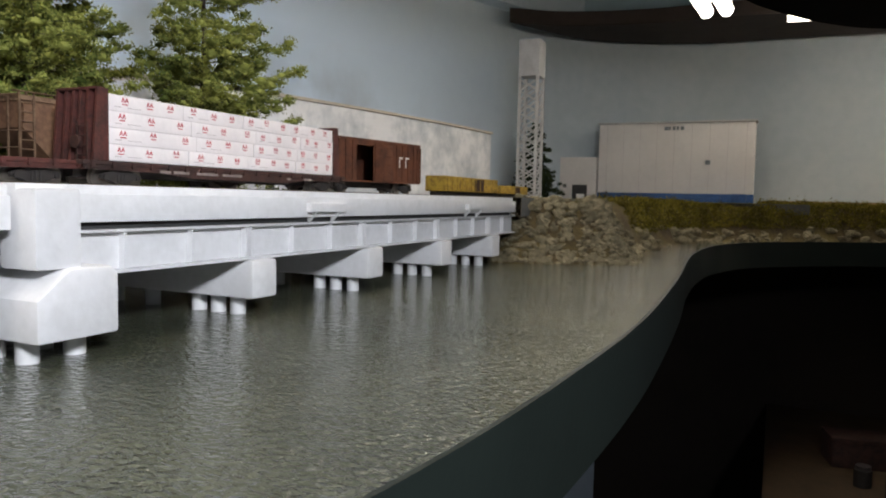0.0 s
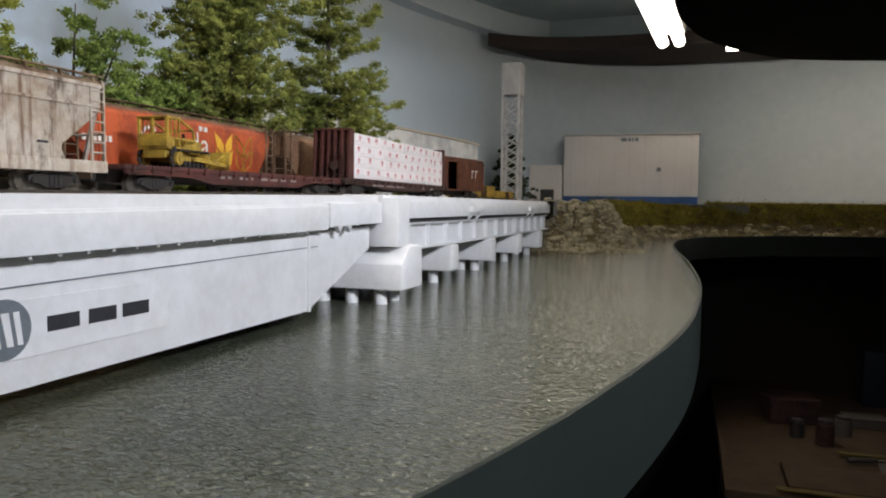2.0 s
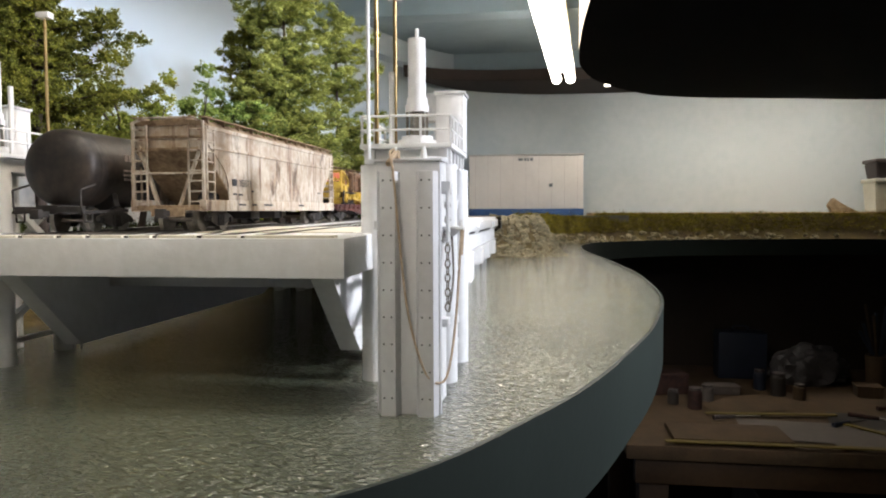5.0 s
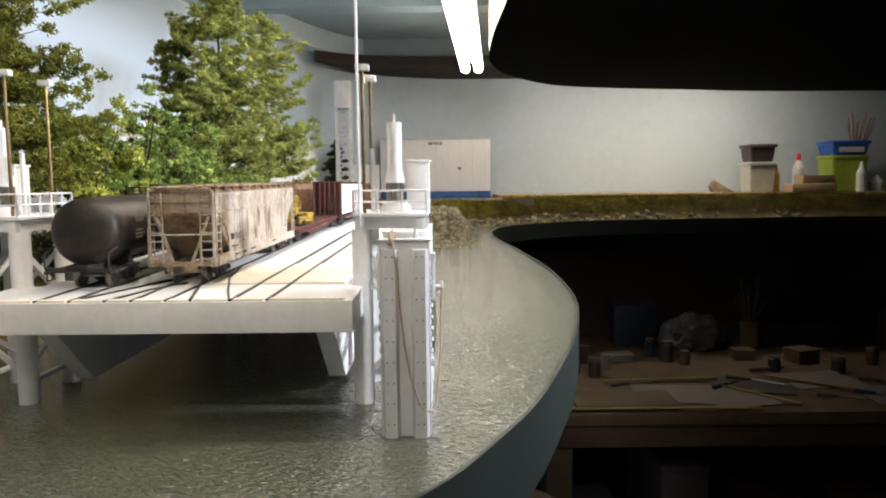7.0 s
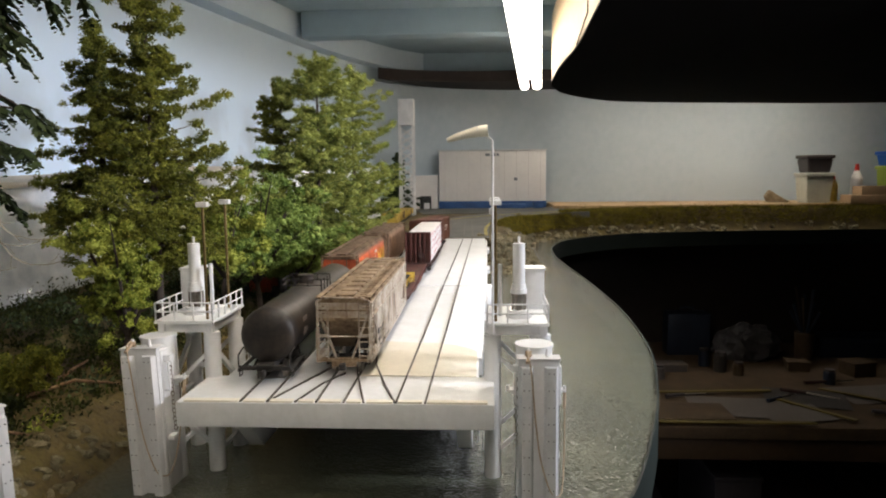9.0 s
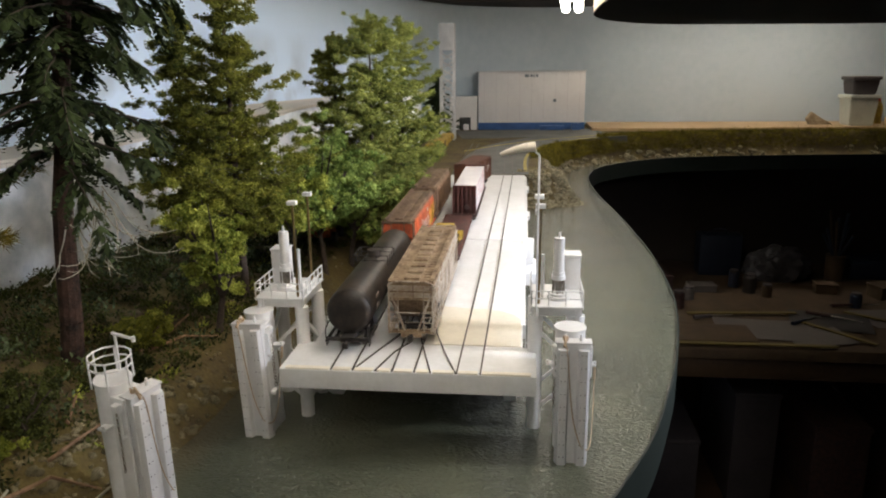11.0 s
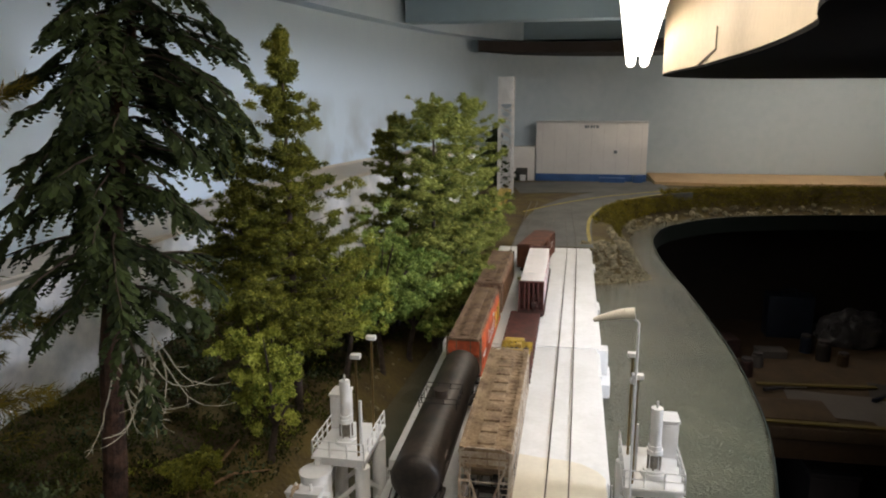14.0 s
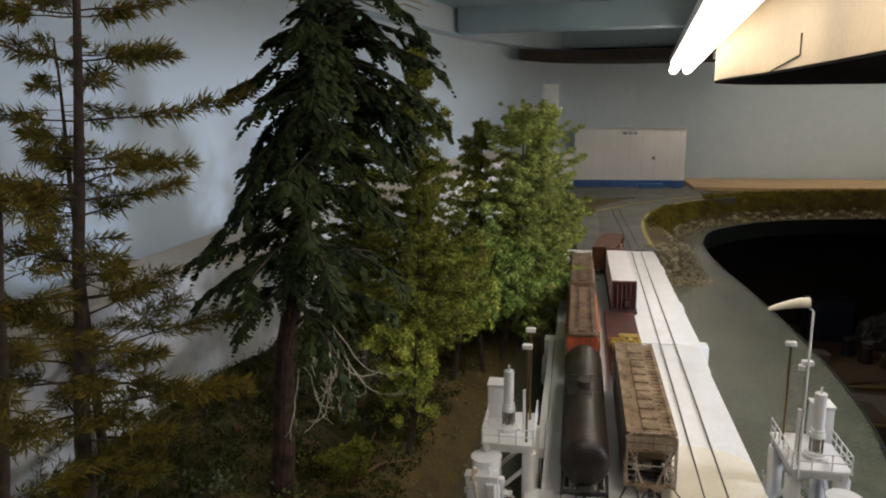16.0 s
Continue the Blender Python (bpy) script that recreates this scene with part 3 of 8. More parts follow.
for x0, x1 in ((DECK_R - 0.0245, DECK_R - 0.0145), (DECK_L + 0.0165, DECK_L + 0.0265)):
    bm = bmesh.new()
    prism(bm, [(0.030, 0.0478), (0.076, 0.0066), (0.310, 0.0066), (0.3845, 0.0353), (0.3845, 0.0485), (0.11, 0.0478)], "x", x0, x1, 0.0006)
    g = part("plate_girder", bm, WHITE, ramp, "deep white plate girder with raked ends")
    out = x1 if x0 > CX else x0
    sgn = 1 if x0 > CX else -1
    for y in (0.1207, 0.310):
        bm = bmesh.new()
        box(bm, min(out, out + sgn * 0.0012), max(out, out + sgn * 0.0012), y - 0.0012, y + 0.0012, 0.0066, 0.0475)
        part("stiffener", bm, WHITE, g)
    bm = bmesh.new()
    prism(bm, [(0.11, 0.0365), (0.320, 0.0395), (0.320, 0.0399), (0.11, 0.0369)], "x", min(out, out + sgn * 0.0004), max(out, out + sgn * 0.0004))
    part("seam", bm, LETTER_GREY, g, "dark plate seam", smooth=False)
for i in range(18):
    bm = bmesh.new()
    y = 0.122 + i * 0.0105
    rod(bm, (DECK_R - 0.0090, y, deck_z(y) - 0.0192), (DECK_R - 0.0090, y, deck_z(y) - 0.0182), 0.0006, 8)
    part("drain_pipe", bm, WHITE, ramp, smooth=False)
for y in (0.329, 0.340):
    bm = bmesh.new()
    prism(bm, [(y, 0.0500), (y + 0.006, 0.0500), (y + 0.004, 0.0465)], "x", DECK_R - 0.0100, DECK_R - 0.0072)
    part("bracket", bm, WHITE_GREY, ramp, smooth=False)
# crosswise floor beams below the deck
for y in (0.10, 0.16, 0.22, 0.28, 0.34):
    bm = bmesh.new()
    box(bm, DECK_L + 0.0266, DECK_R - 0.0246, y, y + 0.004, 0.034, 0.0525)
    part("cross_beam", bm, WHITE_GREY, ramp)
# name board and emblem on the girder
GX = DECK_R - 0.0145
bm = bmesh.new()
box(bm, GX, GX + 0.0006, 0.1270, 0.2054, 0.0160, 0.0332)
board = part("name_board", bm, WHITE, ramp)
for y, l in ((0.1525, 0.0120), (0.1683, 0.0117), (0.1829, 0.0124)):
    bm = bmesh.new()
    box(bm, GX + 0.0008, GX + 0.0010, y, y + l, 0.0225, 0.0272)
    part("name_bar", bm, LETTER_BLACK, ramp, "black name bar")
bm = bmesh.new()
bmesh.ops.create_circle(bm, cap_ends=True, segments=32, radius=0.0089, matrix=Matrix.Translation((GX + 0.0009, 0.1380, 0.0252)) @ SIDE)
part("emblem", bm, LETTER_GREY, ramp, "round grey emblem")
bm = bmesh.new()
for dy, s in ((-0.0035, 0.0018), (0.0005, 0.0018), (0.004, 0.0015)):
    prism(bm, [(0.1380 + dy - s, 0.0301), (0.1380 + dy + s * 0.4, 0.0301), (0.1380 + dy + s * 1.2, 0.0202), (0.1380 + dy, 0.0202)], "x", GX + 0.0010, GX + 0.0013)
part("emblem_mark", bm, WHITE, ramp)

# ladder on the girder's near end
bm = bmesh.new()
for y in (0.0935, 0.1025):
    rod(bm, (GX + 0.004, y, 0.004), (GX + 0.004, y, 0.058), 0.0006, 6)
for i in range(12):
    rod(bm, (GX + 0.004, 0.0935, 0.006 + i * 0.0042), (GX + 0.004, 0.1025, 0.006 + i * 0.0042), 0.0004, 5)
part("ladder", bm, WHITE, ramp)


def rail_line(bm, pts, w=0.0011, h=0.0008, lift=0.0):
    fine = []
    for a, b in zip(pts, pts[1:]):
        n = max(1, int((b[1] - a[1]) / 0.05))
        fine += [(a[0] + (b[0] - a[0]) * k / n, a[1] + (b[1] - a[1]) * k / n) for k in range(n)]
    fine.append(pts[-1])
    prev = None
    for x, y in fine:
        z = deck_z(y) + lift
        cur = [bm.verts.new((x + dx * w / 2, y, z + dz)) for dx, dz in ((-1, -0.0004), (1, -0.0004), (1, h), (-1, h))]
        if prev:
            for k in range(4):
                bm.faces.new((prev[k], prev[(k + 1) % 4], cur[(k + 1) % 4], cur[k]))
        else:
            bm.faces.new(cur)
        prev = cur
    bm.faces.new(prev)
    bmesh.ops.recalc_face_normals(bm, faces=bm.faces[:])


TRACK_R, TRACK_A, TRACK_B = 0.0086, -0.0386, -0.0860
tracks = {"rail": [
    [(0.0006, 0.001), (0.0036, 0.25), (0.0075, 0.75), (0.0090, 0.95)], [(0.0174, 0.001), (0.0204, 0.25), (0.0243, 0.75), (0.0258, 0.95)],
    [(0.0, 0.001), (-0.0105, 0.034), (-0.0220, 0.075), (-0.0300, 0.13), (-0.0303, 0.95)],
    [(-0.0180, 0.001), (-0.0320, 0.058), (-0.0469, 0.14), (-0.0469, 0.95)],
    [(-0.0297, 0.001), (-0.0303, 0.13)], [(-0.0457, 0.001), (-0.0469, 0.14)],
    [(-0.0745, 0.001), (-0.0520, 0.070), (-0.0469, 0.10)], [(-0.0580, 0.001), (-0.0500, 0.035), (-0.0400, 0.058)],
    [(-0.0745, 0.001), (-0.0776, 0.95)], [(-0.0903, 0.001), (-0.0943, 0.95)]]}
for pts in tracks["rail"]:
    bm = bmesh.new()
    rail_line(bm, pts)
    part("rail", bm, RAIL, ramp, "dark steel rail let into the deck")

edges = [-0.1255, -0.0903, -0.0745, -0.0580, -0.0457, -0.0297, -0.0180, 0.0001, 0.0170, 0.0545]
for x0, x1 in zip(edges, edges[1:]):
    bm = bmesh.new()
    box(bm, x0 + 0.0014, x1 - 0.0014, 0.0006, 0.0052, deck_z(0) - 0.0006, deck_z(0) + 0.0011, 0.0005)
    part("apron_pad", bm, WHITE_WARM, ramp, "cream pad between the rail ends")

approach = thing("approach_bridge", CX, 0.66, 0.0, "white styrene approach trestle of ribbed girders on piled caps", "bridge")
bm = bmesh.new()
box(bm, DECK_L + 0.012, DECK_R - 0.0075, 0.3885, FAR_Y, 0.0585, 0.0680, 0.0005)
part("deck", bm, WHITE, approach)
bm = bmesh.new()
box(bm, DECK_R - 0.0073, DECK_R - 0.0040, 0.4085, FAR_Y, 0.0530, 0.0645, 0.0004)
part("fascia_beam", bm, WHITE, approach)
# dark strip stands in for the shade below the fascia beam
bm = bmesh.new()
box(bm, DECK_R - 0.0087, DECK_R - 0.0075, 0.409, FAR_Y - 0.01, 0.0500, 0.0528)
part("shadow_gap", bm, HOLE, approach)
for x0, sgn in ((DECK_R - 0.0120, 1), (DECK_L + 0.017, -1)):
    bm = bmesh.new()
    box(bm, x0 - 0.002, x0, 0.4085, FAR_Y + 0.01, 0.0325, 0.0583)
    gi = part("girder", bm, WHITE, approach, smooth=False)
    for z0, z1 in ((0.0310, 0.0324), (0.0486, 0.0500)):
        bm = bmesh.new()
        box(bm, x0 - 0.004, x0 + 0.004, 0.4085, FAR_Y + 0.01, z0, z1)
        part("flange", bm, WHITE, gi, smooth=False)
    for y in (0.4365, 0.4755, 0.5135, 0.5175, 0.554, 0.593, 0.6295, 0.6335, 0.670, 0.709, 0.7455, 0.7495, 0.786, 0.824, 0.8605, 0.8645, 0.901):
        bm = bmesh.new()
        box(bm, x0 + 0.0001 if sgn > 0 else x0 - 0.0055, x0 + 0.0036 if sgn > 0 else x0 - 0.0021, y, y + 0.0012, 0.0326, 0.0485)
        part("rib", bm, WHITE, gi, smooth=False)


for y0, y1 in ((0.560, 0.598), (0.792, 0.832)):
    bm = bmesh.new()
    box(bm, DECK_R - 0.0039, DECK_R - 0.0004, y0, y1, 0.0560, 0.0612, 0.0004)
    ledge = part("side_ledge", bm, WHITE, approach)
    for y in (y0 + 0.006, y1 - 0.008):
        bm = bmesh.new()
        prism(bm, [(DECK_R - 0.0074, 0.0558), (DECK_R - 0.0010, 0.0558), (DECK_R - 0.0074, 0.0490)], "y", y, y + 0.0016)
        part("bracket", bm, WHITE, ledge, smooth=False)


def pile_cap(y, depth, x0, x1, z0, z1, piles, group="pile caps"):
    t = thing("pile_cap", CX, y, 0.0, "white concrete-look pile cap on round piles in the water", "pile cap", group)
    bm = bmesh.new()
    box(bm, x0, x1, y, y + depth, z0, z1, 0.0022)
    part("cap", bm, WHITE, t)
    for px, py in piles:
        bm = bmesh.new()
        rod(bm, (px, py, -0.004), (px, py, z0 + 0.001), 0.0042, 20)
        part("piling_post", bm, WHITE, t)
    return t


for y in (0.5140, 0.6310, 0.7470, 0.8620):
    pile_cap(y, 0.0205, DECK_L + 0.008, 0.0525, 0.0100, 0.0309, [(x, y + 0.0100) for x in (0.034, 0.020, 0.006, -0.03, -0.06, -0.09, -0.112)])
pier = thing("bridge_pier", CX, 0.42, 0.0, "large white pier with a raised column and chamfered cap on piles", "pier")
bm = bmesh.new()
prism(bm, [(0.386, 0.0095), (0.421, 0.0095), (0.421, 0.0330), (0.418, 0.0365), (0.400, 0.0365), (0.386, 0.0255)], "x", DECK_L - 0.004, 0.0635, 0.0016)
part("cap", bm, WHITE, pier)
for x0, x1 in ((DECK_R - 0.0180, 0.0600), (DECK_L - 0.001, DECK_L + 0.014)):
    bm = bmesh.new()
    box(bm, x0, x1, 0.3885, 0.4075, 0.0360, 0.0662, 0.0016)
    part("column", bm, WHITE, pier)
for px in (0.046, 0.026, 0.006, -0.03, -0.07, -0.10, -0.122):
    for py in (0.394, 0.414):
        bm = bmesh.new()
        rod(bm, (px, py, -0.004), (px, py, 0.0105), 0.0042, 20)
        part("piling_post", bm, WHITE, pier)


# ---- hoist towers ----
def fence(bm, pts, z0, h, r=0.0005, mid=True, close=False):
    ring = pts + ([pts[0]] if close else [])
    for (x0, y0), (x1, y1) in zip(ring, ring[1:]):
        rod(bm, (x0, y0, z0 + h), (x1, y1, z0 + h), r, 6)
        if mid:
            rod(bm, (x0, y0, z0 + h * 0.5), (x1, y1, z0 + h * 0.5), r, 6)
        n = max(1, round(math.hypot(x1 - x0, y1 - y0) / 0.0115))
        for k in range(n + 1):
            x, y = x0 + (x1 - x0) * k / n, y0 + (y1 - y0) * k / n
            rod(bm, (x, y, z0), (x, y, z0 + h), r * 1.15, 6)


def tower(cx, cy, mirror, sock, ram):
    """A four-legged hoist tower with a railed platform; mirror: -1 turns it over to the other bank."""
    def X(v):
        return cx + mirror * v
    t = thing("hoist_tower", cx, cy, 0.0, "white four-legged hoist tower with railed platform and hydraulic cylinder", "tower", "hoist towers")
    lx, ly, top = 0.0155, 0.0215, 0.0925
    for sx in (-1, 1):
        for sy in (-1, 1):
            bm = bmesh.new()
            rod(bm, (X(sx * lx), cy + sy * ly, -0.004), (X(sx * lx), cy + sy * ly, top), 0.0053, 28)
            part("leg", bm, WHITE, t)
    for sx in (-1, 1):
        for a, b in (((0.042, 0.018), (0.050, 0.083)) if sx > 0 else ((0.018, 0.042), (0.083, 0.050))):
            bm = bmesh.new()
            bar(bm, (X(sx * lx), cy - ly, a), (X(sx * lx), cy + ly, b), 0.0026, 0.0032)
            part("brace", bm, WHITE, t)
        for z in (0.011, 0.046):
            bm = bmesh.new()
            bar(bm, (X(sx * lx), cy - ly, z), (X(sx * lx), cy + ly, z), 0.0024, 0.0024)
            part("tie", bm, WHITE, t)
    ladder_x = X(-lx - 0.0068)
    for dy in (-0.0032, 0.0032):
        bm = bmesh.new()
        bar(bm, (ladder_x, cy + ly + 0.001 + dy, -0.002), (ladder_x, cy + ly + 0.001 + dy, 0.0700), 0.0007, 0.0007)
        part("ladder_rail", bm, WHITE_GREY, t)
    for k in range(13):
        bm = bmesh.new()
        rod(bm, (ladder_x, cy + ly - 0.0022, 0.004 + k * 0.0052), (ladder_x, cy + ly + 0.0042, 0.004 + k * 0.0052), 0.0004, 6)
        part("ladder_rung", bm, WHITE_GREY, t)
    for z in (0.020, 0.052):
        bm = bmesh.new()
        bar(bm, (ladder_x, cy + ly, z), (X(-lx - 0.0045), cy + ly, z), 0.0010, 0.0010)
        part("ladder_bracket", bm, WHITE_GREY, t)
    for sy in (-1, 1):
        for a, b in ((0.014, 0.042), (0.082, 0.052)):
            bm = bmesh.new()
            bar(bm, (X(-lx), cy + sy * ly, a), (X(lx), cy + sy * ly, b), 0.0022, 0.0026)
            part("brace", bm, WHITE, t)
    bm = bmesh.new()
    px, py = 0.0195, 0.0285
    box(bm, min(X(-px), X(px)), max(X(-px), X(px)), cy - py, cy + py, top + 0.0065, top + 0.0085, 0.0003)
    for sx in (-1, 1):
        box(bm, X(sx * lx) - 0.002, X(sx * lx) + 0.002, cy - py + 0.001, cy + py - 0.001, top, top + 0.0063, 0.0003)
    for sy in (-1, 1):
        box(bm, min(X(-px + 0.001), X(px - 0.001)), max(X(-px + 0.001), X(px - 0.001)), cy + sy * (py - 0.0045) - 0.0008, cy + sy * (py - 0.0045) + 0.0008, top + 0.0003, top + 0.0062)
    for k in range(5):
        y = cy - py + 0.006 + k * (2 * py - 0.012) / 4
        box(bm, X(lx) - 0.003, X(lx) + 0.003, y - 0.0005, y + 0.0005, top + 0.0002, top + 0.0062)
    part("platform", bm, WHITE, t)
    pz = top + 0.0085
    bm = bmesh.new()
    rim = [(X(-px + 0.0008), cy + py - 0.001), (X(-px + 0.0008), cy - py + 0.001), (X(px - 0.0008), cy - py + 0.001), (X(px - 0.0008), cy + py - 0.014)]
    fence(bm, rim, pz, 0.0115)
    part("railing", bm, WHITE, t)
    # hydraulic cylinder
    hx, hy = X(0.0015), cy + ram
    bm = bmesh.new()
    rod(bm, (hx, hy, pz), (hx, hy, pz + 0.003), 0.0085, 28)
    rod(bm, (hx, hy, pz + 0.003), (hx, hy, pz + 0.0048), 0.0070, 28)
    part("base_ring", bm, WHITE, t)
    bm = bmesh.new()
    for k in range(6):
        a = k * math.pi / 3 + 0.3
        bolt = bmesh.new()
        rod(bolt, (hx + 0.0044 * math.cos(a), hy + 0.0044 * math.sin(a), pz + 0.004), (hx + 0.0044 * math.cos(a), hy + 0.0044 * math.sin(a), pz + 0.0155), 0.0006, 8)
        part("tie_rod", bolt, STEEL_WHEEL, t)
    rod(bm, (hx, hy, pz + 0.004), (hx, hy, pz + 0.0155), 0.0026, 18)
    part("piston", bm, STEEL_WHEEL, t, "polished steel piston rods")
    bm = bmesh.new()
    rod(bm, (hx, hy, pz + 0.0155), (hx, hy, pz + 0.0185), 0.0052, 28)
    rod(bm, (hx, hy, pz + 0.0185), (hx, hy, pz + 0.0215), 0.0046, 28)
    rod(bm, (hx, hy, pz + 0.0215), (hx, hy, pz + 0.0475), 0.0039, 28)
    rod(bm, (hx, hy, pz + 0.0475), (hx, hy, pz + 0.0520), 0.0008, 10)
    part("cylinder", bm, WHITE, t)
    # control cabinet
    bm = bmesh.new()
    bx, by = X(0.0130), cy + 0.0215
    box(bm, bx - 0.0065, bx + 0.0065, by - 0.0075, by + 0.0075, pz + 0.0005, pz + 0.0270, 0.0004)
    cab = part("cabinet", bm, WHITE, t)
    bm = bmesh.new()
    box(bm, bx - 0.0073, bx + 0.0073, by - 0.0083, by + 0.0083, pz + 0.0270, pz + 0.0284, 0.0003)
    part("lid", bm, WHITE, cab)
    bm = bmesh.new()
    box(bm, bx - 0.0049, bx + 0.0049, by - 0.0079, by - 0.0074, pz + 0.003, pz + 0.025, 0.0002)
    part("door", bm, WHITE, cab)
    # stub post
    bm = bmesh.new()
    rod(bm, (X(-0.0105), cy - 0.006, pz), (X(-0.0105), cy - 0.006, pz + 0.034), 0.0013, 12)
    part("post", bm, WHITE, t)
    # flood lights on brass poles
    for dy in (-0.0225, 0.0160):
        lxp, lyp = X(-0.0135), cy + dy
        bm = bmesh.new()
        rod(bm, (lxp, lyp, pz - 0.004), (lxp, lyp, 0.1735), 0.0009, 10)
        pole = part("lamp_pole", bm, BRASS, t, "thin brass pole")
        bm = bmesh.new()
        box(bm, lxp - 0.0036, lxp + 0.0036, lyp - 0.0024, lyp + 0.0024, 0.1735, 0.1768, 0.0006)
        part("lamp_head", bm, WHITE, pole)
    if sock:
        sx, sy = 0.0565, 0.040
        bm = bmesh.new()
        rod(bm, (sx, sy, top + 0.002), (sx, sy, 0.2125), 0.0008, 10)
        curve_mesh(bm, [(sx, sy, 0.2125), (sx - 0.001, sy, 0.2138), (sx - 0.0025, sy, 0.2142), (sx - 0.003, sy, 0.2170)], 0.0006)
        mast = part("mast", bm, WHITE, t)
        bm = bmesh.new()
        pts = [(0.0, 0.0, 0.0036), (-0.006, -0.0004, 0.0033), (-0.014, -0.0022, 0.0026), (-0.020, -0.0040, 0.0020), (-0.0245, -0.0055, 0.0012)]
        for (ax, az, ar), (bx2, bz, br) in zip(pts, pts[1:]):
            rod(bm, (sx - 0.0028 + ax, sy, 0.2185 + az), (sx - 0.0028 + bx2, sy, 0.2185 + bz), ar, 18, br, caps=False)
        part("windsock", bm, WHITE_WARM, mast, "cream drooping windsock")
        bm = bmesh.new()
        box(bm, 0.0545, 0.0590, 0.050, 0.0545, 0.168, 0.1715, 0.0005)
        part("junction_box", bm, WHITE, mast)
    return t


tower(0.0718, 0.0695, 1, True, -0.0085)
tower(-0.1412, 0.0735, -1, False, -0.0035)


# ---- fender dolphins ----
def dolphin(name_label, x, y, turn, railing=False):
    """Built round the origin, facing -y, then set in place."""
    t = tagged(new("fender_dolphin"), name_label, "dolphin", "fender dolphins")
    t.empty_display_size = 0.01
    bm = bmesh.new()
    rod(bm, (-0.001, 0.0265, -0.004), (-0.001, 0.0265, 0.0915), 0.0107, 40)
    pile = part("monopile", bm, WHITE, t)
    bm = bmesh.new()
    box(bm, -0.0098, 0.0092, 0.0086, 0.0240, -0.003, 0.0865, 0.0006)
    part("web_plate", bm, WHITE, pile)
    bm = bmesh.new()
    rod(bm, (-0.001, 0.0265, 0.0916), (-0.001, 0.0265, 0.0932), 0.0113, 40)
    part("pile_cap", bm, WHITE, t)
    bm = bmesh.new()
    prism(bm, [(-0.0115, 0.0), (0.0115, 0.0), (0.0115, 0.0035), (0.0085, 0.0085), (-0.0085, 0.0085), (-0.0115, 0.0035)], "z", -0.003, 0.0900, 0.0008)
    box(bm, -0.0122, 0.0122, -0.0006, 0.0090, 0.0900, 0.0910, 0.0003)
    part("fender_panel", bm, WHITE_GREY, t)
    for sx in (-0.0068, 0.0068):
        bm = bmesh.new()
        prism(bm, [(sx - 0.0041, 0.0002), (sx - 0.0027, -0.0036), (sx + 0.0027, -0.0036), (sx + 0.0041, 0.0002)], "z", -0.003, 0.0865, 0.0003)
        rub = part("rubbing_strip", bm, WHITE_GREY, t)
        for k in range(9):
            bm = bmesh.new()
            for dx in (-0.0014, 0.0014):
                rod(bm, (sx + dx, -0.0039, 0.0065 + k * 0.0096), (sx + dx, -0.0033, 0.0065 + k * 0.0096), 0.00036, 8)
            part("bolt", bm, HOLE, rub, smooth=False)
    for sx in (-1, 1):
        bm = bmesh.new()
        box(bm, sx * 0.0112 - 0.0026, sx * 0.0112 + 0.0026, 0.0110, 0.0160, 0.0790, 0.0835, 0.0004)
        rod(bm, (sx * 0.0128, 0.0100, 0.0620), (sx * 0.0128, 0.0100, 0.0800), 0.0008, 8)
        box(bm, sx * 0.0115 - 0.0018, sx * 0.0115 + 0.0018, 0.0092, 0.0108, 0.0612, 0.0626, 0.0003)
        box(bm, sx * 0.0130 - 0.0045, sx * 0.0130 + 0.0045, 0.0200, 0.0260, 0.0655, 0.0668, 0.0003)
        prism(bm, [(sx * 0.0090, 0.0655), (sx * 0.0168, 0.0655), (sx * 0.0090, 0.0600)], "y", 0.0225, 0.0237)
        rod(bm, (sx * 0.0165, 0.0215, 0.0668), (sx * 0.0165, 0.0215, 0.0690), 0.0010, 10)
        part("bracket", bm, WHITE, t)
        bm = bmesh.new()
        for k in range(16):
            z = 0.0775 - k * 0.0027
            dx, dy = (0.0007, 0.0002) if k % 2 else (0.0002, 0.0007)
            ring = [(sx * 0.0122 + dx * 1.3 * math.cos(a), 0.0135 + dy * 1.3 * math.cos(a), z + 0.0017 * math.sin(a)) for a in [i * math.pi / 4 for i in range(9)]]
            curve_mesh(bm, ring, 0.00026, 4)
        part("chain", bm, CHAIN, t, "thin tarnished chain")
    bm = bmesh.new()
    box(bm, 0.0085, 0.0128, 0.0095, 0.0165, 0.0300, 0.0330, 0.0004)
    part("lower_bracket", bm, WHITE, t)
    bm = bmesh.new()
    for sx in (-0.0055, 0.0050):
        rod(bm, (sx, 0.0045, 0.0905), (sx, 0.0045, 0.0955), 0.0014, 12, 0.0008)
    part("bollard", bm, WHITE, t)
    bm = bmesh.new()
    rope = spline([(-0.0055, 0.0045, 0.0950), (-0.0062, -0.0010, 0.0930), (-0.0045, -0.0036, 0.0860), (-0.0024, -0.0038, 0.062), (0.0006, -0.0036, 0.036), (0.0060, -0.0036, 0.0170), (0.0105, -0.0020, 0.0120), (0.0138, 0.0030, 0.0150), (0.0156, 0.0120, 0.035), (0.0166, 0.0215, 0.0690)], 34)
    curve_mesh(bm, rope, 0.00045, 6)
    rod(bm, (-0.0050, 0.003, 0.0935), (-0.0066, -0.0026, 0.0890), 0.0010, 8)
    for k in range(6):
        curve_mesh(bm, [(-0.0055 + 0.0016 * math.cos(a), 0.0045 + 0.0016 * math.sin(a), 0.0914 + k * 0.0005) for a in [i * math.pi / 4 for i in range(9)]], 0.0004, 5)
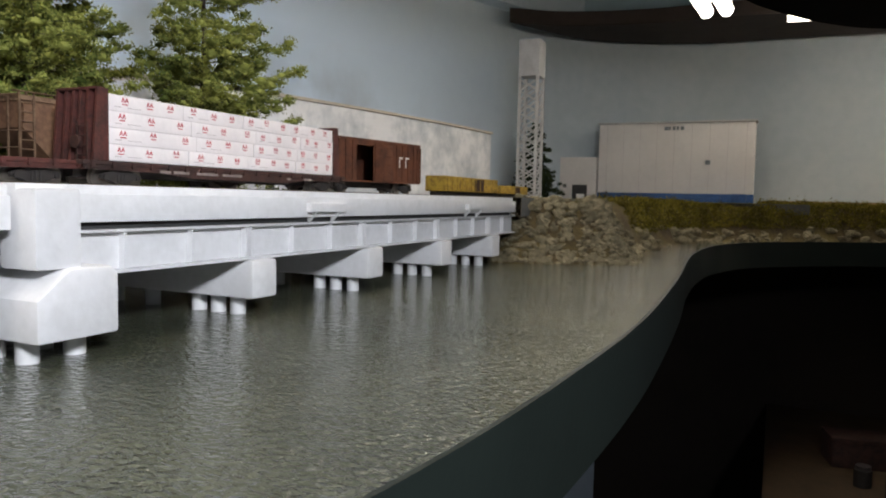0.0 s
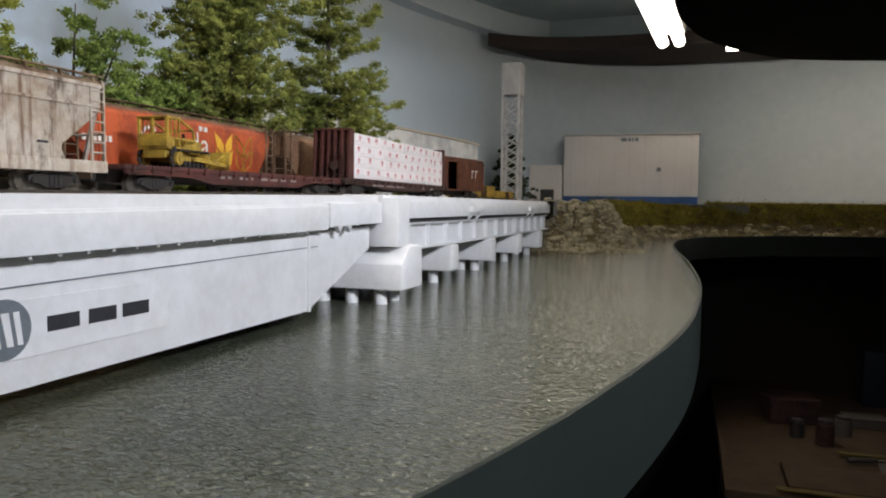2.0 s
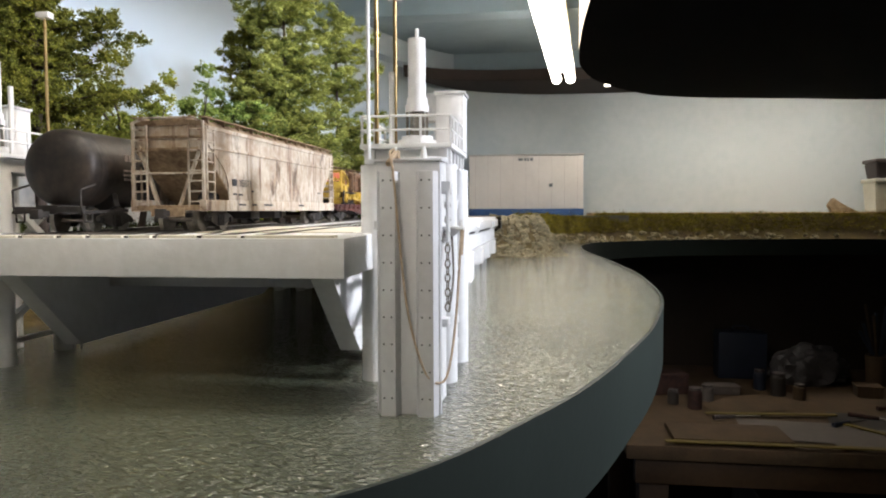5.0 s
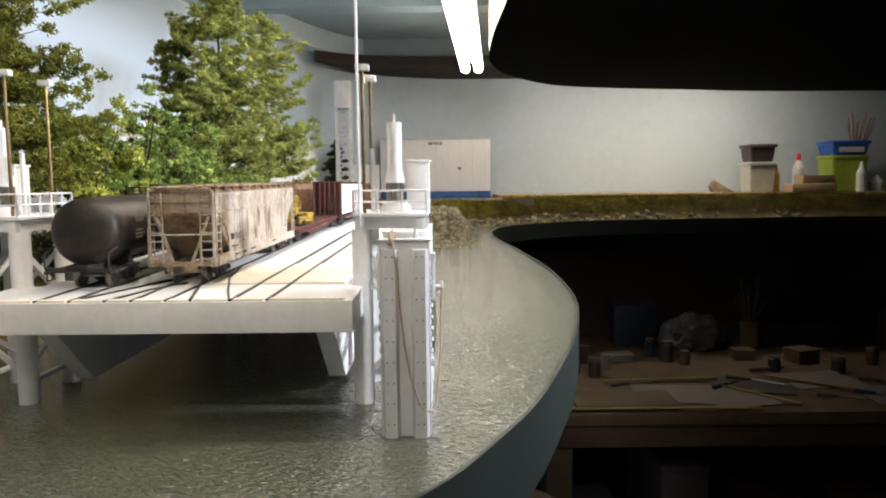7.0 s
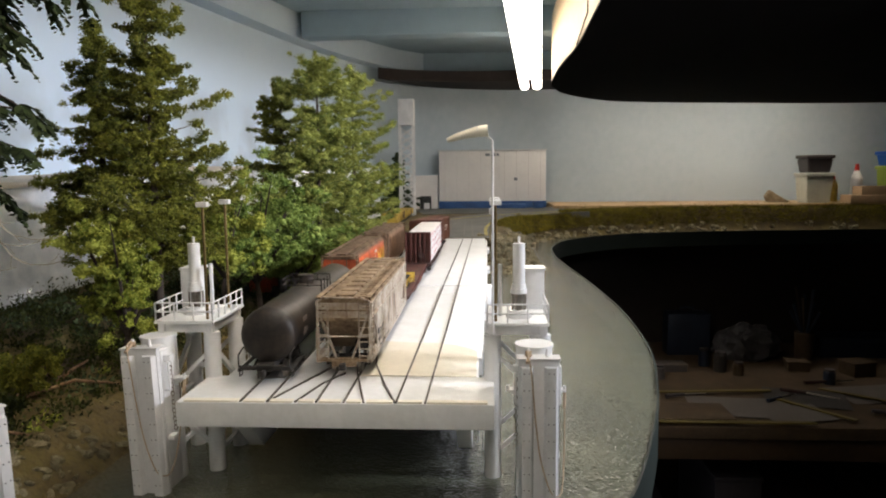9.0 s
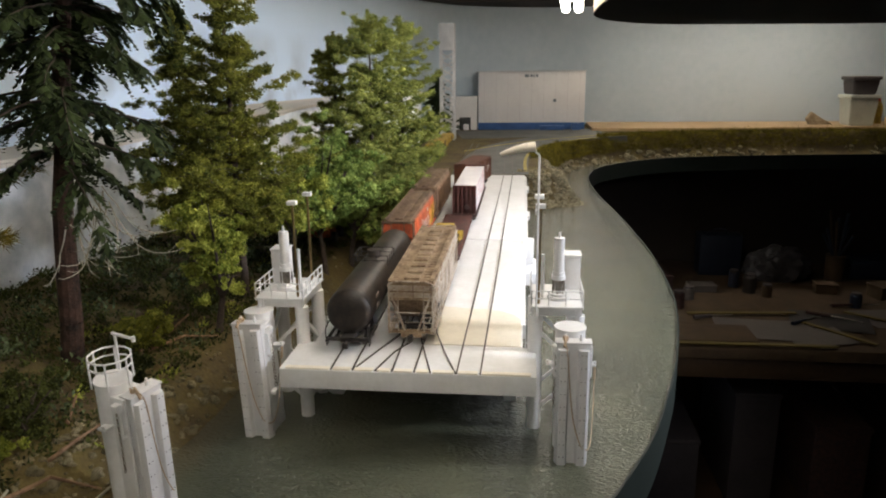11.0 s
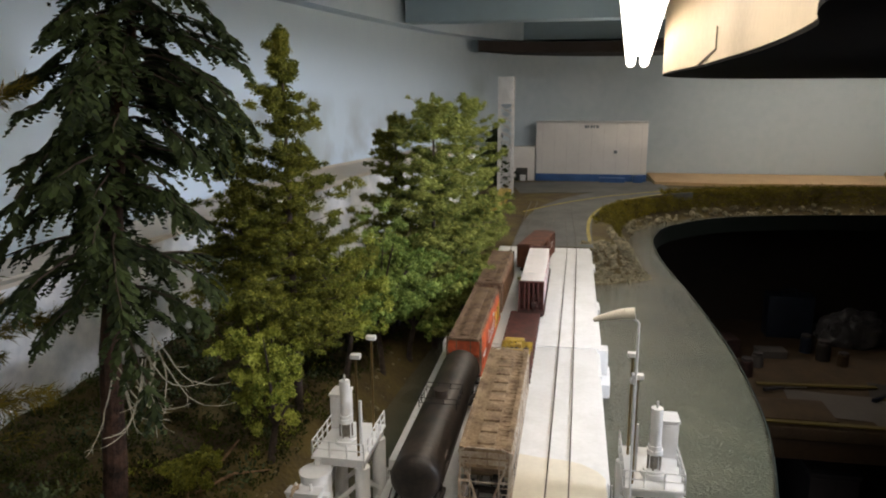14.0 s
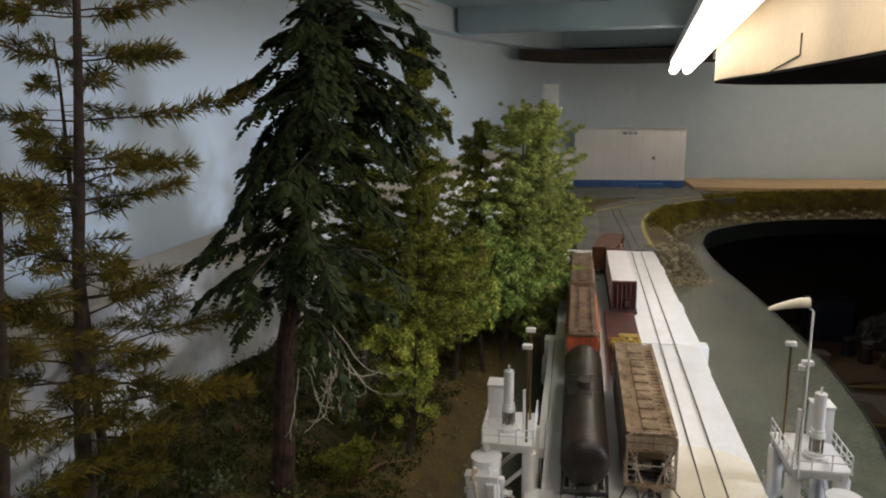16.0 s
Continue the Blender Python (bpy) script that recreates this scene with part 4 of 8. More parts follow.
    rod(bm, (0.0164, 0.0200, 0.0560), (0.0168, 0.0220, 0.0668), 0.0009, 8)
    part("rope", bm, ROPE, t, "loosely hung tan rope")
    bm = bmesh.new()
    curve_mesh(bm, spline([(0.0128, 0.0215, 0.0630), (0.0136, 0.0195, 0.0480), (0.0126, 0.0145, 0.0350)], 10), 0.0004, 6)
    part("cable", bm, CHAIN, t, "thin dark cable")
    if railing:
        bm = bmesh.new()
        ring = [(-0.001 + 0.0125 * math.cos(a), 0.0265 + 0.0125 * math.sin(a)) for a in [i * math.pi / 6 - 0.4 for i in range(12)]]
        for z in (0.103, 0.1085):
            curve_mesh(bm, [(px, py, z) for px, py in ring + ring[:1]], 0.0006)
        for k in range(0, 12, 2):
            rod(bm, (*ring[k], 0.090), (*ring[k], 0.1085), 0.0006, 6)
        part("railing", bm, WHITE, t)
        bm = bmesh.new()
        rod(bm, (0.0085, 0.031, 0.0915), (0.0085, 0.031, 0.1180), 0.0009, 8)
        rod(bm, (0.0085, 0.033, 0.1180), (0.0085, 0.0150, 0.1180), 0.0010, 8)
        rod(bm, (0.0085, 0.0150, 0.1162), (0.0085, 0.0150, 0.1198), 0.0012, 8)
        part("mooring_tee", bm, WHITE, t)
    t.matrix_world = pose(x, y, 0, 0, 0, turn)
    return t


dolphin("pale grey fender dolphin with chains and rope by the ramp", 0.0815, -0.0040, 0)
leaning = dolphin("pale grey fender dolphin leaning slightly beside the ramp", -0.1545, 0.0140, -3)
leaning.matrix_world = pose(-0.1530, 0.0140, 0, 0, -2.2, -3)
shore_dolphin = dolphin("white fender dolphin topped by a round railing near the shore", -0.1815, -0.0820, 71, True)
shore_dolphin.matrix_world = pose(-0.1815, -0.0820, -0.004, 5.0, 2.0, 0) @ pose(0, 0, 0, 0, 0, 71)


# ---- rail cars ----
RAIL_H = 0.0004


def car(name, label, category="rail car"):
    t = tagged(new(name), label, category)
    t.empty_display_size = 0.01
    return t


def set_car(t, x, y, turn=0.0, drop=0.0):
    z = deck_z(y) + RAIL_H - drop
    tilt = math.degrees(math.atan(0.0030 / 0.4)) if y < 0.3 else 0.0
    t.matrix_world = Matrix.Translation((x, y, z)) @ pose(0, 0, 0, tilt, 0, turn)


def truck(t, y):
    bm = bmesh.new()
    for sx in (-1, 1):
        x = sx * 0.0122
        prism(bm, [(y - 0.0125, 0.0050), (y - 0.0125, 0.0072), (y - 0.006, 0.0092), (y + 0.006, 0.0092), (y + 0.0125, 0.0072), (y + 0.0125, 0.0050), (y + 0.0085, 0.0042), (y + 0.004, 0.0024), (y - 0.004, 0.0024), (y - 0.0085, 0.0042)], "x", x - 0.0011, x + 0.0011, 0.0002)
        for dy in (-0.0022, 0.0, 0.0022):
            rod(bm, (x + sx * 0.0012, y + dy, 0.0030), (x + sx * 0.0012, y + dy, 0.0078), 0.0009, 8)
        for dy in (-0.0105, 0.0105):
            rod(bm, (x + sx * 0.0008, y + dy, 0.0055), (x + sx * 0.0022, y + dy, 0.0055), 0.0013, 10)
    box(bm, -0.0125, 0.0125, y - 0.0022, y + 0.0022, 0.0052, 0.0085)
    fr = part("truck", bm, BLACK_TRUCK, t, "grimy black wheel truck")
    for dy in (-0.0105, 0.0105):
        bm = bmesh.new()
        rod(bm, (-0.0095, y + dy, 0.0055), (0.0095, y + dy, 0.0055), 0.0010, 10)
        for sx in (-1, 1):
            rod(bm, (sx * 0.0075, y + dy, 0.0055), (sx * 0.0096, y + dy, 0.0055), 0.0056, 26)
            rod(bm, (sx * 0.0071, y + dy, 0.0055), (sx * 0.0075, y + dy, 0.0055), 0.0061, 26)
        part("wheelset", bm, STEEL_WHEEL, fr, "worn steel wheels")


def coupler(t, y, sgn):
    bm = bmesh.new()
    box(bm, -0.0013, 0.0013, min(y, y + sgn * 0.006), max(y, y + sgn * 0.006), 0.0072, 0.0098, 0.0003)
    box(bm, -0.0020, 0.0024, min(y + sgn * 0.0055, y + sgn * 0.0085), max(y + sgn * 0.0055, y + sgn * 0.0085), 0.0064, 0.0106, 0.0005)
    part("coupler", bm, BLACK_TRUCK, t)


def ladder(t, x, y, z0, z1, along, mat, w=0.0080, n=7, name="ladder"):
    """Two stiles and rungs; along: 'x' across the car's end, 'y' along its side."""
    bm = bmesh.new()
    d = (w, 0) if along == "x" else (0, w)
    for k in (0, 1):
        bar(bm, (x + d[0] * k, y + d[1] * k, z0), (x + d[0] * k, y + d[1] * k, z1), 0.0008, 0.0008)
    for i in range(n):
        z = z0 + (z1 - z0) * (i + 0.5) / n
        rod(bm, (x, y, z), (x + d[0], y + d[1], z), 0.0004, 6)
    return part(name, bm, mat, t, smooth=False)


def covered_hopper():
    L, W, H = 0.194, 0.0178, 0.0493
    t = car("covered_hopper", "rust-streaked grey covered hopper car standing on the ramp track")
    bm = bmesh.new()
    prism(bm, [(0.003, H - 0.001), (0.003, 0.0362), (0.036, 0.0115), (0.060, 0.0115), (0.066, 0.0145), (0.088, 0.0095), (0.098, 0.0095), (0.120, 0.0145), (0.126, 0.0115), (L - 0.036, 0.0115), (L - 0.003, 0.0362), (L - 0.003, H - 0.001)], "x", -W + 0.0008, W - 0.0008, 0.0003)
    part("hopper_body", bm, HOPPER, t)
    for y0, s in ((0.0, 1), (L, -1)):
        bm = bmesh.new()
        prism(bm, [(y0 + s * 0.0025, 0.0364), (y0 + s * 0.0352, 0.0110), (y0 + s * 0.0357, 0.0118), (y0 + s * 0.0030, 0.0372)], "x", -W + 0.0012, W - 0.0012)
        part("slope_sheet", bm, HOPPER_ROOF, t, "rusty brown slope sheet", smooth=False)
        bm = bmesh.new()
        for z in (0.0372, 0.0425):
            box(bm, -W + 0.0010, W - 0.0010, *sorted((y0 + s * 0.0022, y0 + s * 0.0031)), z, z + 0.0010)
        part("end_rib", bm, HOPPER_ROOF, t, smooth=False)
    for sx in (-1, 1):
        x0, x1 = sorted((sx * (W - 0.0006), sx * W))
        bm = bmesh.new()
        side = [(0.0030, H - 0.0012), (0.0030, 0.0400), (0.0120, 0.0345), (0.0205, 0.0285), (0.0240, 0.0225), (0.0245, 0.0140), (L - 0.0245, 0.0140), (L - 0.0240, 0.0225), (L - 0.0205, 0.0285), (L - 0.0120, 0.0345), (L - 0.0030, 0.0400), (L - 0.0030, H - 0.0012)]
        prism(bm, side, "x", x0, x1, 0.0002)
        sp = part("side_sheet", bm, HOPPER, t, "grey side sheet with rust streaks")
        bm = bmesh.new()
        a, b = sorted((sx * W, sx * (W + 0.0007)))
        box(bm, a, b, 0.004, L - 0.004, 0.0378, 0.0390)
        box(bm, a, b, 0.003, L - 0.003, H - 0.0030, H - 0.0014)
        part("side_rib", bm, HOPPER, sp)
        bm = bmesh.new()
        a, b = sorted((sx * (W - 0.0030), sx * (W + 0.0004)))
        box(bm, a, b, 0.000, L, 0.0094, 0.0146, 0.0003)
        part("side_sill", bm, HOPPER, t)
    # roof
    bm = bmesh.new()
    prism(bm, [(-W, H - 0.0012), (W, H - 0.0012), (W - 0.0028, H + 0.0010), (0, H + 0.0018), (-W + 0.0028, H + 0.0010)], "y", 0.002, L - 0.002, 0.0003)
    roof = part("roof", bm, HOPPER_ROOF, t, "rusty brown roof")
    for i in range(10):
        bm = bmesh.new()
        y = 0.014 + i * 0.0175
        box(bm, -0.0060, 0.0060, y - 0.0066, y + 0.0066, H + 0.0014, H + 0.0032, 0.0006)
        part("hatch", bm, HOPPER_ROOF, roof)
    for i in range(24):
        bm = bmesh.new()
        y = 0.010 + i * 0.0072
        box(bm, 0.0082, 0.0150, y - 0.0016, y + 0.0016, H + 0.0008, H + 0.0018, 0.0002)
        part("roof_clip", bm, HOPPER_ROOF, roof, smooth=False)
    for sx in (-1, 1):
        bm = bmesh.new()
        box(bm, sx * 0.0160 - 0.0016, sx * 0.0160 + 0.0016, 0.001, L - 0.001, H + 0.0022, H + 0.0027)
        for i in range(12):
            y = 0.006 + i * (L - 0.012) / 11
            box(bm, sx * 0.0160 - 0.0010, sx * 0.0160 + 0.0010, y - 0.0004, y + 0.0004, H - 0.0004, H + 0.0022)
        part("running_board", bm, HOPPER_ROOF, roof, smooth=False)
    for end in (0, 1):
        s = -1 if end else 1
        y0 = L if end else 0.0
        for sx in (-1, 1):
            bm = bmesh.new()
            bar(bm, (sx * 0.0168, y0 + s * 0.0008, 0.0115), (sx * 0.0168, y0 + s * 0.0008, H + 0.0005), 0.0012, 0.0012)
            bar(bm, (sx * 0.0168, y0 + s * 0.0008, H), (sx * 0.0110, y0 + s * 0.0008, H + 0.0024), 0.0010, 0.0010)
            bar(bm, (sx * 0.0150, y0 + s * 0.0026, 0.0390), (sx * 0.0050, y0 + s * 0.0012, 0.0118), 0.0016, 0.0014)
            part("corner_post", bm, HOPPER, t, smooth=False)
            a = sx * 0.0168 - (0.0068 if sx > 0 else 0.0)
            ladder(t, a, y0 + s * 0.0004, 0.0115, H - 0.001, "x", HOPPER, 0.0068, 8)
            ladder(t, sx * (W + 0.0002), y0 + s * 0.0016 - (0.0072 if end else 0), 0.0115, H - 0.002 if sx > 0 else 0.0300, "y", HOPPER, 0.0072, 8 if sx > 0 else 4)
        bm = bmesh.new()
        rod(bm, (-0.0168, y0 + s * 0.0005, 0.0265), (0.0168, y0 + s * 0.0005, 0.0265), 0.0005, 6)
        part("end_rail", bm, HOPPER, t)
        bm = bmesh.new()
        rod(bm, (-0.0130, y0 + s * 0.0010, H + 0.0022), (0.0130, y0 + s * 0.0010, H + 0.0022), 0.0005, 6)
        part("end_rail", bm, HOPPER, t)
        bm = bmesh.new()
        box(bm, -0.0172, 0.0172, min(y0, y0 + s * 0.0040), max(y0, y0 + s * 0.0040), 0.0098, 0.0122, 0.0003)
        box(bm, -0.0080, 0.0080, min(y0 - s * 0.0012, y0), max(y0 - s * 0.0012, y0), 0.0070, 0.0110, 0.0003)
        part("end_sill", bm, HOPPER_ROOF, t)
        coupler(t, y0, -s)
        truck(t, y0 + s * 0.024)
    bm = bmesh.new()
    rod(bm, (0.004, 0.026, 0.0150), (0.010, 0.024, 0.0150), 0.0040, 16)
    part("brake_cylinder", bm, BLACK_TRUCK, t)
    for yy in (0.070, 0.104):
        bm = bmesh.new()
        box(bm, -0.0090, 0.0090, yy, yy + 0.012, 0.0052, 0.0100, 0.0006)
        part("outlet_gate", bm, BLACK_TRUCK, t)
    writing("car_number", "383573", 0.0050, LETTER_BLACK, t, Matrix.Translation((W + 0.0004, 0.0345, 0.0215)) @ SIDE, "black stencilled car number")
    bm = bmesh.new()
    box(bm, W + 0.0001, W + 0.0004, 0.0275, 0.0325, 0.0215, 0.0250)
    part("marking_bar", bm, LETTER_BLACK, t)
    bm = bmesh.new()
    for y, z, l in ((0.0285, 0.0172, 0.004), (0.0345, 0.0170, 0.005), (0.0500, 0.0190, 0.003), (0.034, 0.0121, 0.008), (0.050, 0.0121, 0.006), (0.066, 0.0121, 0.012), (0.12, 0.0121, 0.010), (0.158, 0.0205, 0.005)):
        box(bm, W + 0.0001 if z > 0.013 else W + 0.00045, W + 0.0003 if z > 0.013 else W + 0.0006, y, y + l, z, z + 0.0009)
    part("data_bars", bm, LETTER_BLACK, t)
    return t


def tank_car():
    L, R, ZC = 0.215, 0.0176, 0.0292
    t = car("tank_car", "weathered black tank car with a rounded end on the ramp track")
    bm = bmesh.new()
    rings = []
    for r, y in [(0.30, 0.0004), (0.60, 0.0011), (0.80, 0.0022), (0.91, 0.0036), (0.97, 0.0052), (1.0, 0.0080)]:
        rings.append((r * R, y))
    full = [(0.001, 0.0004)] + rings + [(R, 0.070), (R * 1.0, 0.1445)] + [(r, L - y) for r, y in rings[::-1]] + [(0.001, L - 0.0004)]
    prev = None
    N = 44
    for r, y in full:
        cur = [bm.verts.new((r * math.sin(2 * math.pi * k / N), y, ZC + r * math.cos(2 * math.pi * k / N))) for k in range(N)]
        if prev:
            for k in range(N):
                bm.faces.new((prev[k], prev[(k + 1) % N], cur[(k + 1) % N], cur[k]))
        else:
            bm.faces.new(cur)
        prev = cur
    bm.faces.new(prev[::-1])
    bmesh.ops.recalc_face_normals(bm, faces=bm.faces[:])
    tank = part("tank", bm, TANK, t)
    for y in (0.010, 0.075, 0.140, 0.205):
        bm = bmesh.new()
        bmesh.ops.create_cone(bm, cap_ends=False, segments=44, radius1=R + 0.0003, radius2=R + 0.0003, depth=0.0012, matrix=Matrix.Translation((0, y, ZC)) @ pose(0, 0, 0, 90))
        part("weld_band", bm, TANK, tank)
    bm = bmesh.new()
    rod(bm, (0, 0.104, ZC + R - 0.001), (0, 0.104, ZC + R + 0.0050), 0.0055, 24)
    rod(bm, (0, 0.104, ZC + R + 0.0050), (0, 0.104, ZC + R + 0.0060), 0.0061, 24)
    part("dome", bm, TANK, tank)
    bm = bmesh.new()
    fence(bm, [(-0.0150, 0.089), (-0.0150, 0.119), (0.0150, 0.119), (0.0150, 0.089)], ZC + R * 0.75, 0.0085, 0.00035, close=True)
    part("platform_railing", bm, BLACK_TRUCK, t)
    for end in (0, 1):
        s = -1 if end else 1
        y0 = L + 0.004 if end else -0.004
        bm = bmesh.new()
        box(bm, -0.0165, 0.0165, min(y0, y0 + s * 0.0030), max(y0, y0 + s * 0.0030), 0.0092, 0.0118, 0.0003)
        box(bm, -0.0050, 0.0050, min(y0, y0 + s * 0.050), max(y0, y0 + s * 0.050), 0.0085, 0.0125, 0.0003)
        prism(bm, [(-0.0150, 0.0122), (-0.0130, 0.0215), (-0.0085, 0.0150), (0.0085, 0.0150), (0.0130, 0.0215), (0.0150, 0.0122), (0.0100, 0.0095), (-0.0100, 0.0095)], "y", *sorted((y0 + s * 0.026, y0 + s * 0.030)))
        part("stub_sill", bm, BLACK_TRUCK, t)
        for sx in (-1, 1):
            bm = bmesh.new()
            curve_mesh(bm, [(sx * 0.0162, y0, 0.0115), (sx * 0.0162, y0, 0.0190), (sx * 0.0162, y0 + s * 0.010, 0.0215)], 0.0005)
            bar(bm, (sx * 0.0160, y0, 0.0092), (sx * 0.0160, y0 + s * 0.034, 0.0100), 0.0020, 0.0014)
            curve_mesh(bm, [(sx * 0.0165, y0 + s * 0.002, 0.0092), (sx * 0.0165, y0 + s * 0.002, 0.0050), (sx * 0.0165, y0 + s * 0.007, 0.0050), (sx * 0.0165, y0 + s * 0.007, 0.0092)], 0.0004)
            part("handrail", bm, BLACK_TRUCK, t)
        coupler(t, y0, -s)
        truck(t, y0 + s * 0.030)
    bm = bmesh.new()
    for y, z, l, h in ((0.028, ZC + 0.004, 0.010, 0.0030), (0.026, ZC - 0.001, 0.009, 0.0010), (0.026, ZC - 0.003, 0.012, 0.0010), (0.027, ZC - 0.005, 0.008, 0.0010)):
        x = math.sqrt(R * R - (z + h / 2 - ZC) ** 2) + 0.0003
        for k in range(3):
            box(bm, x - 0.0004, x + 0.0002, y + k * l / 3, y + k * l / 3 + l / 4.2, z, z + h)
    part("marking_bars", bm, LETTER_DIM, t, "small faded marking bars")
    return t


def wagon_curve(R, zb, zt, W, n=10):
    """Half outline of a round-sided body, from the sill up to the roof."""
    return [(W * (0.90 + 0.10 * math.sin(math.pi * i / n)) * (1.0 if i < n else 0.9), zb + (zt - zb) * i / n) for i in range(n + 1)]


def round_hopper(name, label, paint, livery):
    L, W, zb, zt = 0.190, 0.0186, 0.0120, 0.0465
    t = car(name, label)
    half = wagon_curve(0, zb, zt, W)
    ring = half + [(-x, z) for x, z in half[::-1]]
    bm = bmesh.new()
    prism(bm, ring, "y", 0.022, L - 0.022, 0.0004)
    body = part("hopper_body", bm, paint, t)
    for end in (0, 1):
        bm = bmesh.new()
        s = -1 if end else 1
        ye = L - 0.022 if end else 0.022
        a = [bm.verts.new((x * 0.97, ye, z)) for x, z in ring]
        b = [bm.verts.new((x * 0.86, ye - s * 0.018, zt - (zt - z) * 0.45)) for x, z in ring]
        for i in range(len(ring)):
            bm.faces.new((a[i], a[(i + 1) % len(ring)], b[(i + 1) % len(ring)], b[i]))
        bm.faces.new(b)
        bmesh.ops.recalc_face_normals(bm, faces=bm.faces[:])
        part("slope_sheet", bm, paint, t)
    bm = bmesh.new()
    prism(bm, [(-0.0160, zt - 0.001), (0.0160, zt - 0.001), (0.0125, zt + 0.0022), (-0.0125, zt + 0.0022)], "y", 0.003, L - 0.003, 0.0003)
    roof = part("roof", bm, SOOT_ROOF, t, "sooty brown roof with hatches")
    bm = bmesh.new()
    box(bm, -0.0045, 0.0045, 0.010, L - 0.010, zt + 0.0022, zt + 0.0036, 0.0004)
    part("trough_hatch", bm, SOOT_ROOF, roof)
    for sx in (-1, 1):
        bm = bmesh.new()
        box(bm, sx * 0.0120 - 0.0022, sx * 0.0120 + 0.0022, 0.001, L - 0.001, zt + 0.0038, zt + 0.0043)
        for i in range(11):
            y = 0.008 + i * (L - 0.016) / 10
            box(bm, sx * 0.0120 - 0.0008, sx * 0.0120 + 0.0008, y - 0.0004, y + 0.0004, zt + 0.0015, zt + 0.0038)
        part("running_board", bm, SOOT_ROOF, roof, smooth=False)
        bm = bmesh.new()
        box(bm, *sorted((sx * 0.0155, sx * 0.0180)), 0.0, L, 0.0105, 0.0128, 0.0003)
        part("side_sill", bm, paint, t)
    for end in (0, 1):
        s = -1 if end else 1
        y0 = L if end else 0.0
        for sx in (-1, 1):
            bm = bmesh.new()
            bar(bm, (sx * 0.0165, y0 + s * 0.001, 0.0115), (sx * 0.0165, y0 + s * 0.001, zt + 0.003), 0.0011, 0.0011)
            bar(bm, (sx * 0.0165, y0 + s * 0.0095, 0.0115), (sx * 0.0165, y0 + s * 0.0095, zt + 0.003), 0.0009, 0.0009)
            bar(bm, (sx * 0.0070, y0 + s * 0.001, 0.0115), (sx * 0.0070, y0 + s * 0.001, zt + 0.001), 0.0009, 0.0009)
            part("end_post", bm, SOOT_ROOF, t, "", smooth=False)
            ladder(t, sx * 0.0168, y0 + s * 0.0012 - (0.0078 if end else 0), 0.0115, zt, "y", SOOT_ROOF, 0.0078, 7)
        for z in (0.020, 0.029, zt + 0.002):
            bm = bmesh.new()
            rod(bm, (-0.0165, y0 + s * 0.001, z), (0.0165, y0 + s * 0.001, z), 0.0005, 6)
            part("end_rail", bm, SOOT_ROOF, t)
        bm = bmesh.new()
        box(bm, -0.0165, 0.0165, *sorted((y0, y0 + s * 0.005)), 0.0098, 0.0122, 0.0003)
        part("end_sill", bm, OXIDE_DARK, t)
        coupler(t, y0, -s)
        truck(t, y0 + s * 0.026)
    if livery:
        def skin(z):
            f = (z - zb) / (zt - zb)
            return W * (0.90 + 0.10 * math.sin(math.pi * f)) + 0.0004
        w = writing("wordmark", "Canada", 0.0205, LETTER, t, Matrix.Translation((0, 0.0505, 0.0245)) @ SIDE, "large white lettered word")
        for v in w.data.vertices:
            v.co.x = skin(v.co.z)
        for k, filled in ((0, True), (1, False)):
            yc = 0.128 + k * 0.0220
            for z in (0.0150, 0.0255):
                for sgn in (-1, 1):
                    bm = bmesh.new()
                    pts = [(yc + sgn * 0.0007, z), (yc + sgn * 0.0080, z + 0.0050), (yc + sgn * 0.0094, z + 0.0150), (yc + sgn * 0.0040, z + 0.0110), (yc + sgn * 0.0007, z + 0.0068)]
                    if filled:
                        vs = [bm.verts.new((skin(pz), py, pz)) for py, pz in pts]
                        bm.faces.new(vs)
                    else:
                        for (ay, az), (by, bz) in zip(pts, pts[1:] + pts[:1]):
                            bar(bm, (skin(az), ay, az), (skin(bz), by, bz), 0.0002, 0.0007, (1, 0, 0))
                    part("wheat_leaf", bm, WHEAT if filled else YELLOW, t, "yellow wheat-leaf emblem", smooth=False)
        bm = bmesh.new()
        for y in (0.010, 0.0135, 0.017, 0.0205, 0.024, 0.0275):
            box(bm, skin(0.028) - 0.0003, skin(0.028) + 0.0002, y, y + 0.0023, 0.0268, 0.0300)
        part("number_bars", bm, LETTER, t)
        bm = bmesh.new()
        for y in (0.1030, 0.1080):
            box(bm, skin(0.04) - 0.0004, skin(0.04) + 0.0002, y, y + 0.0030, 0.0395, 0.0425)
        part("small_wordmark", bm, LETTER, t)
    return t


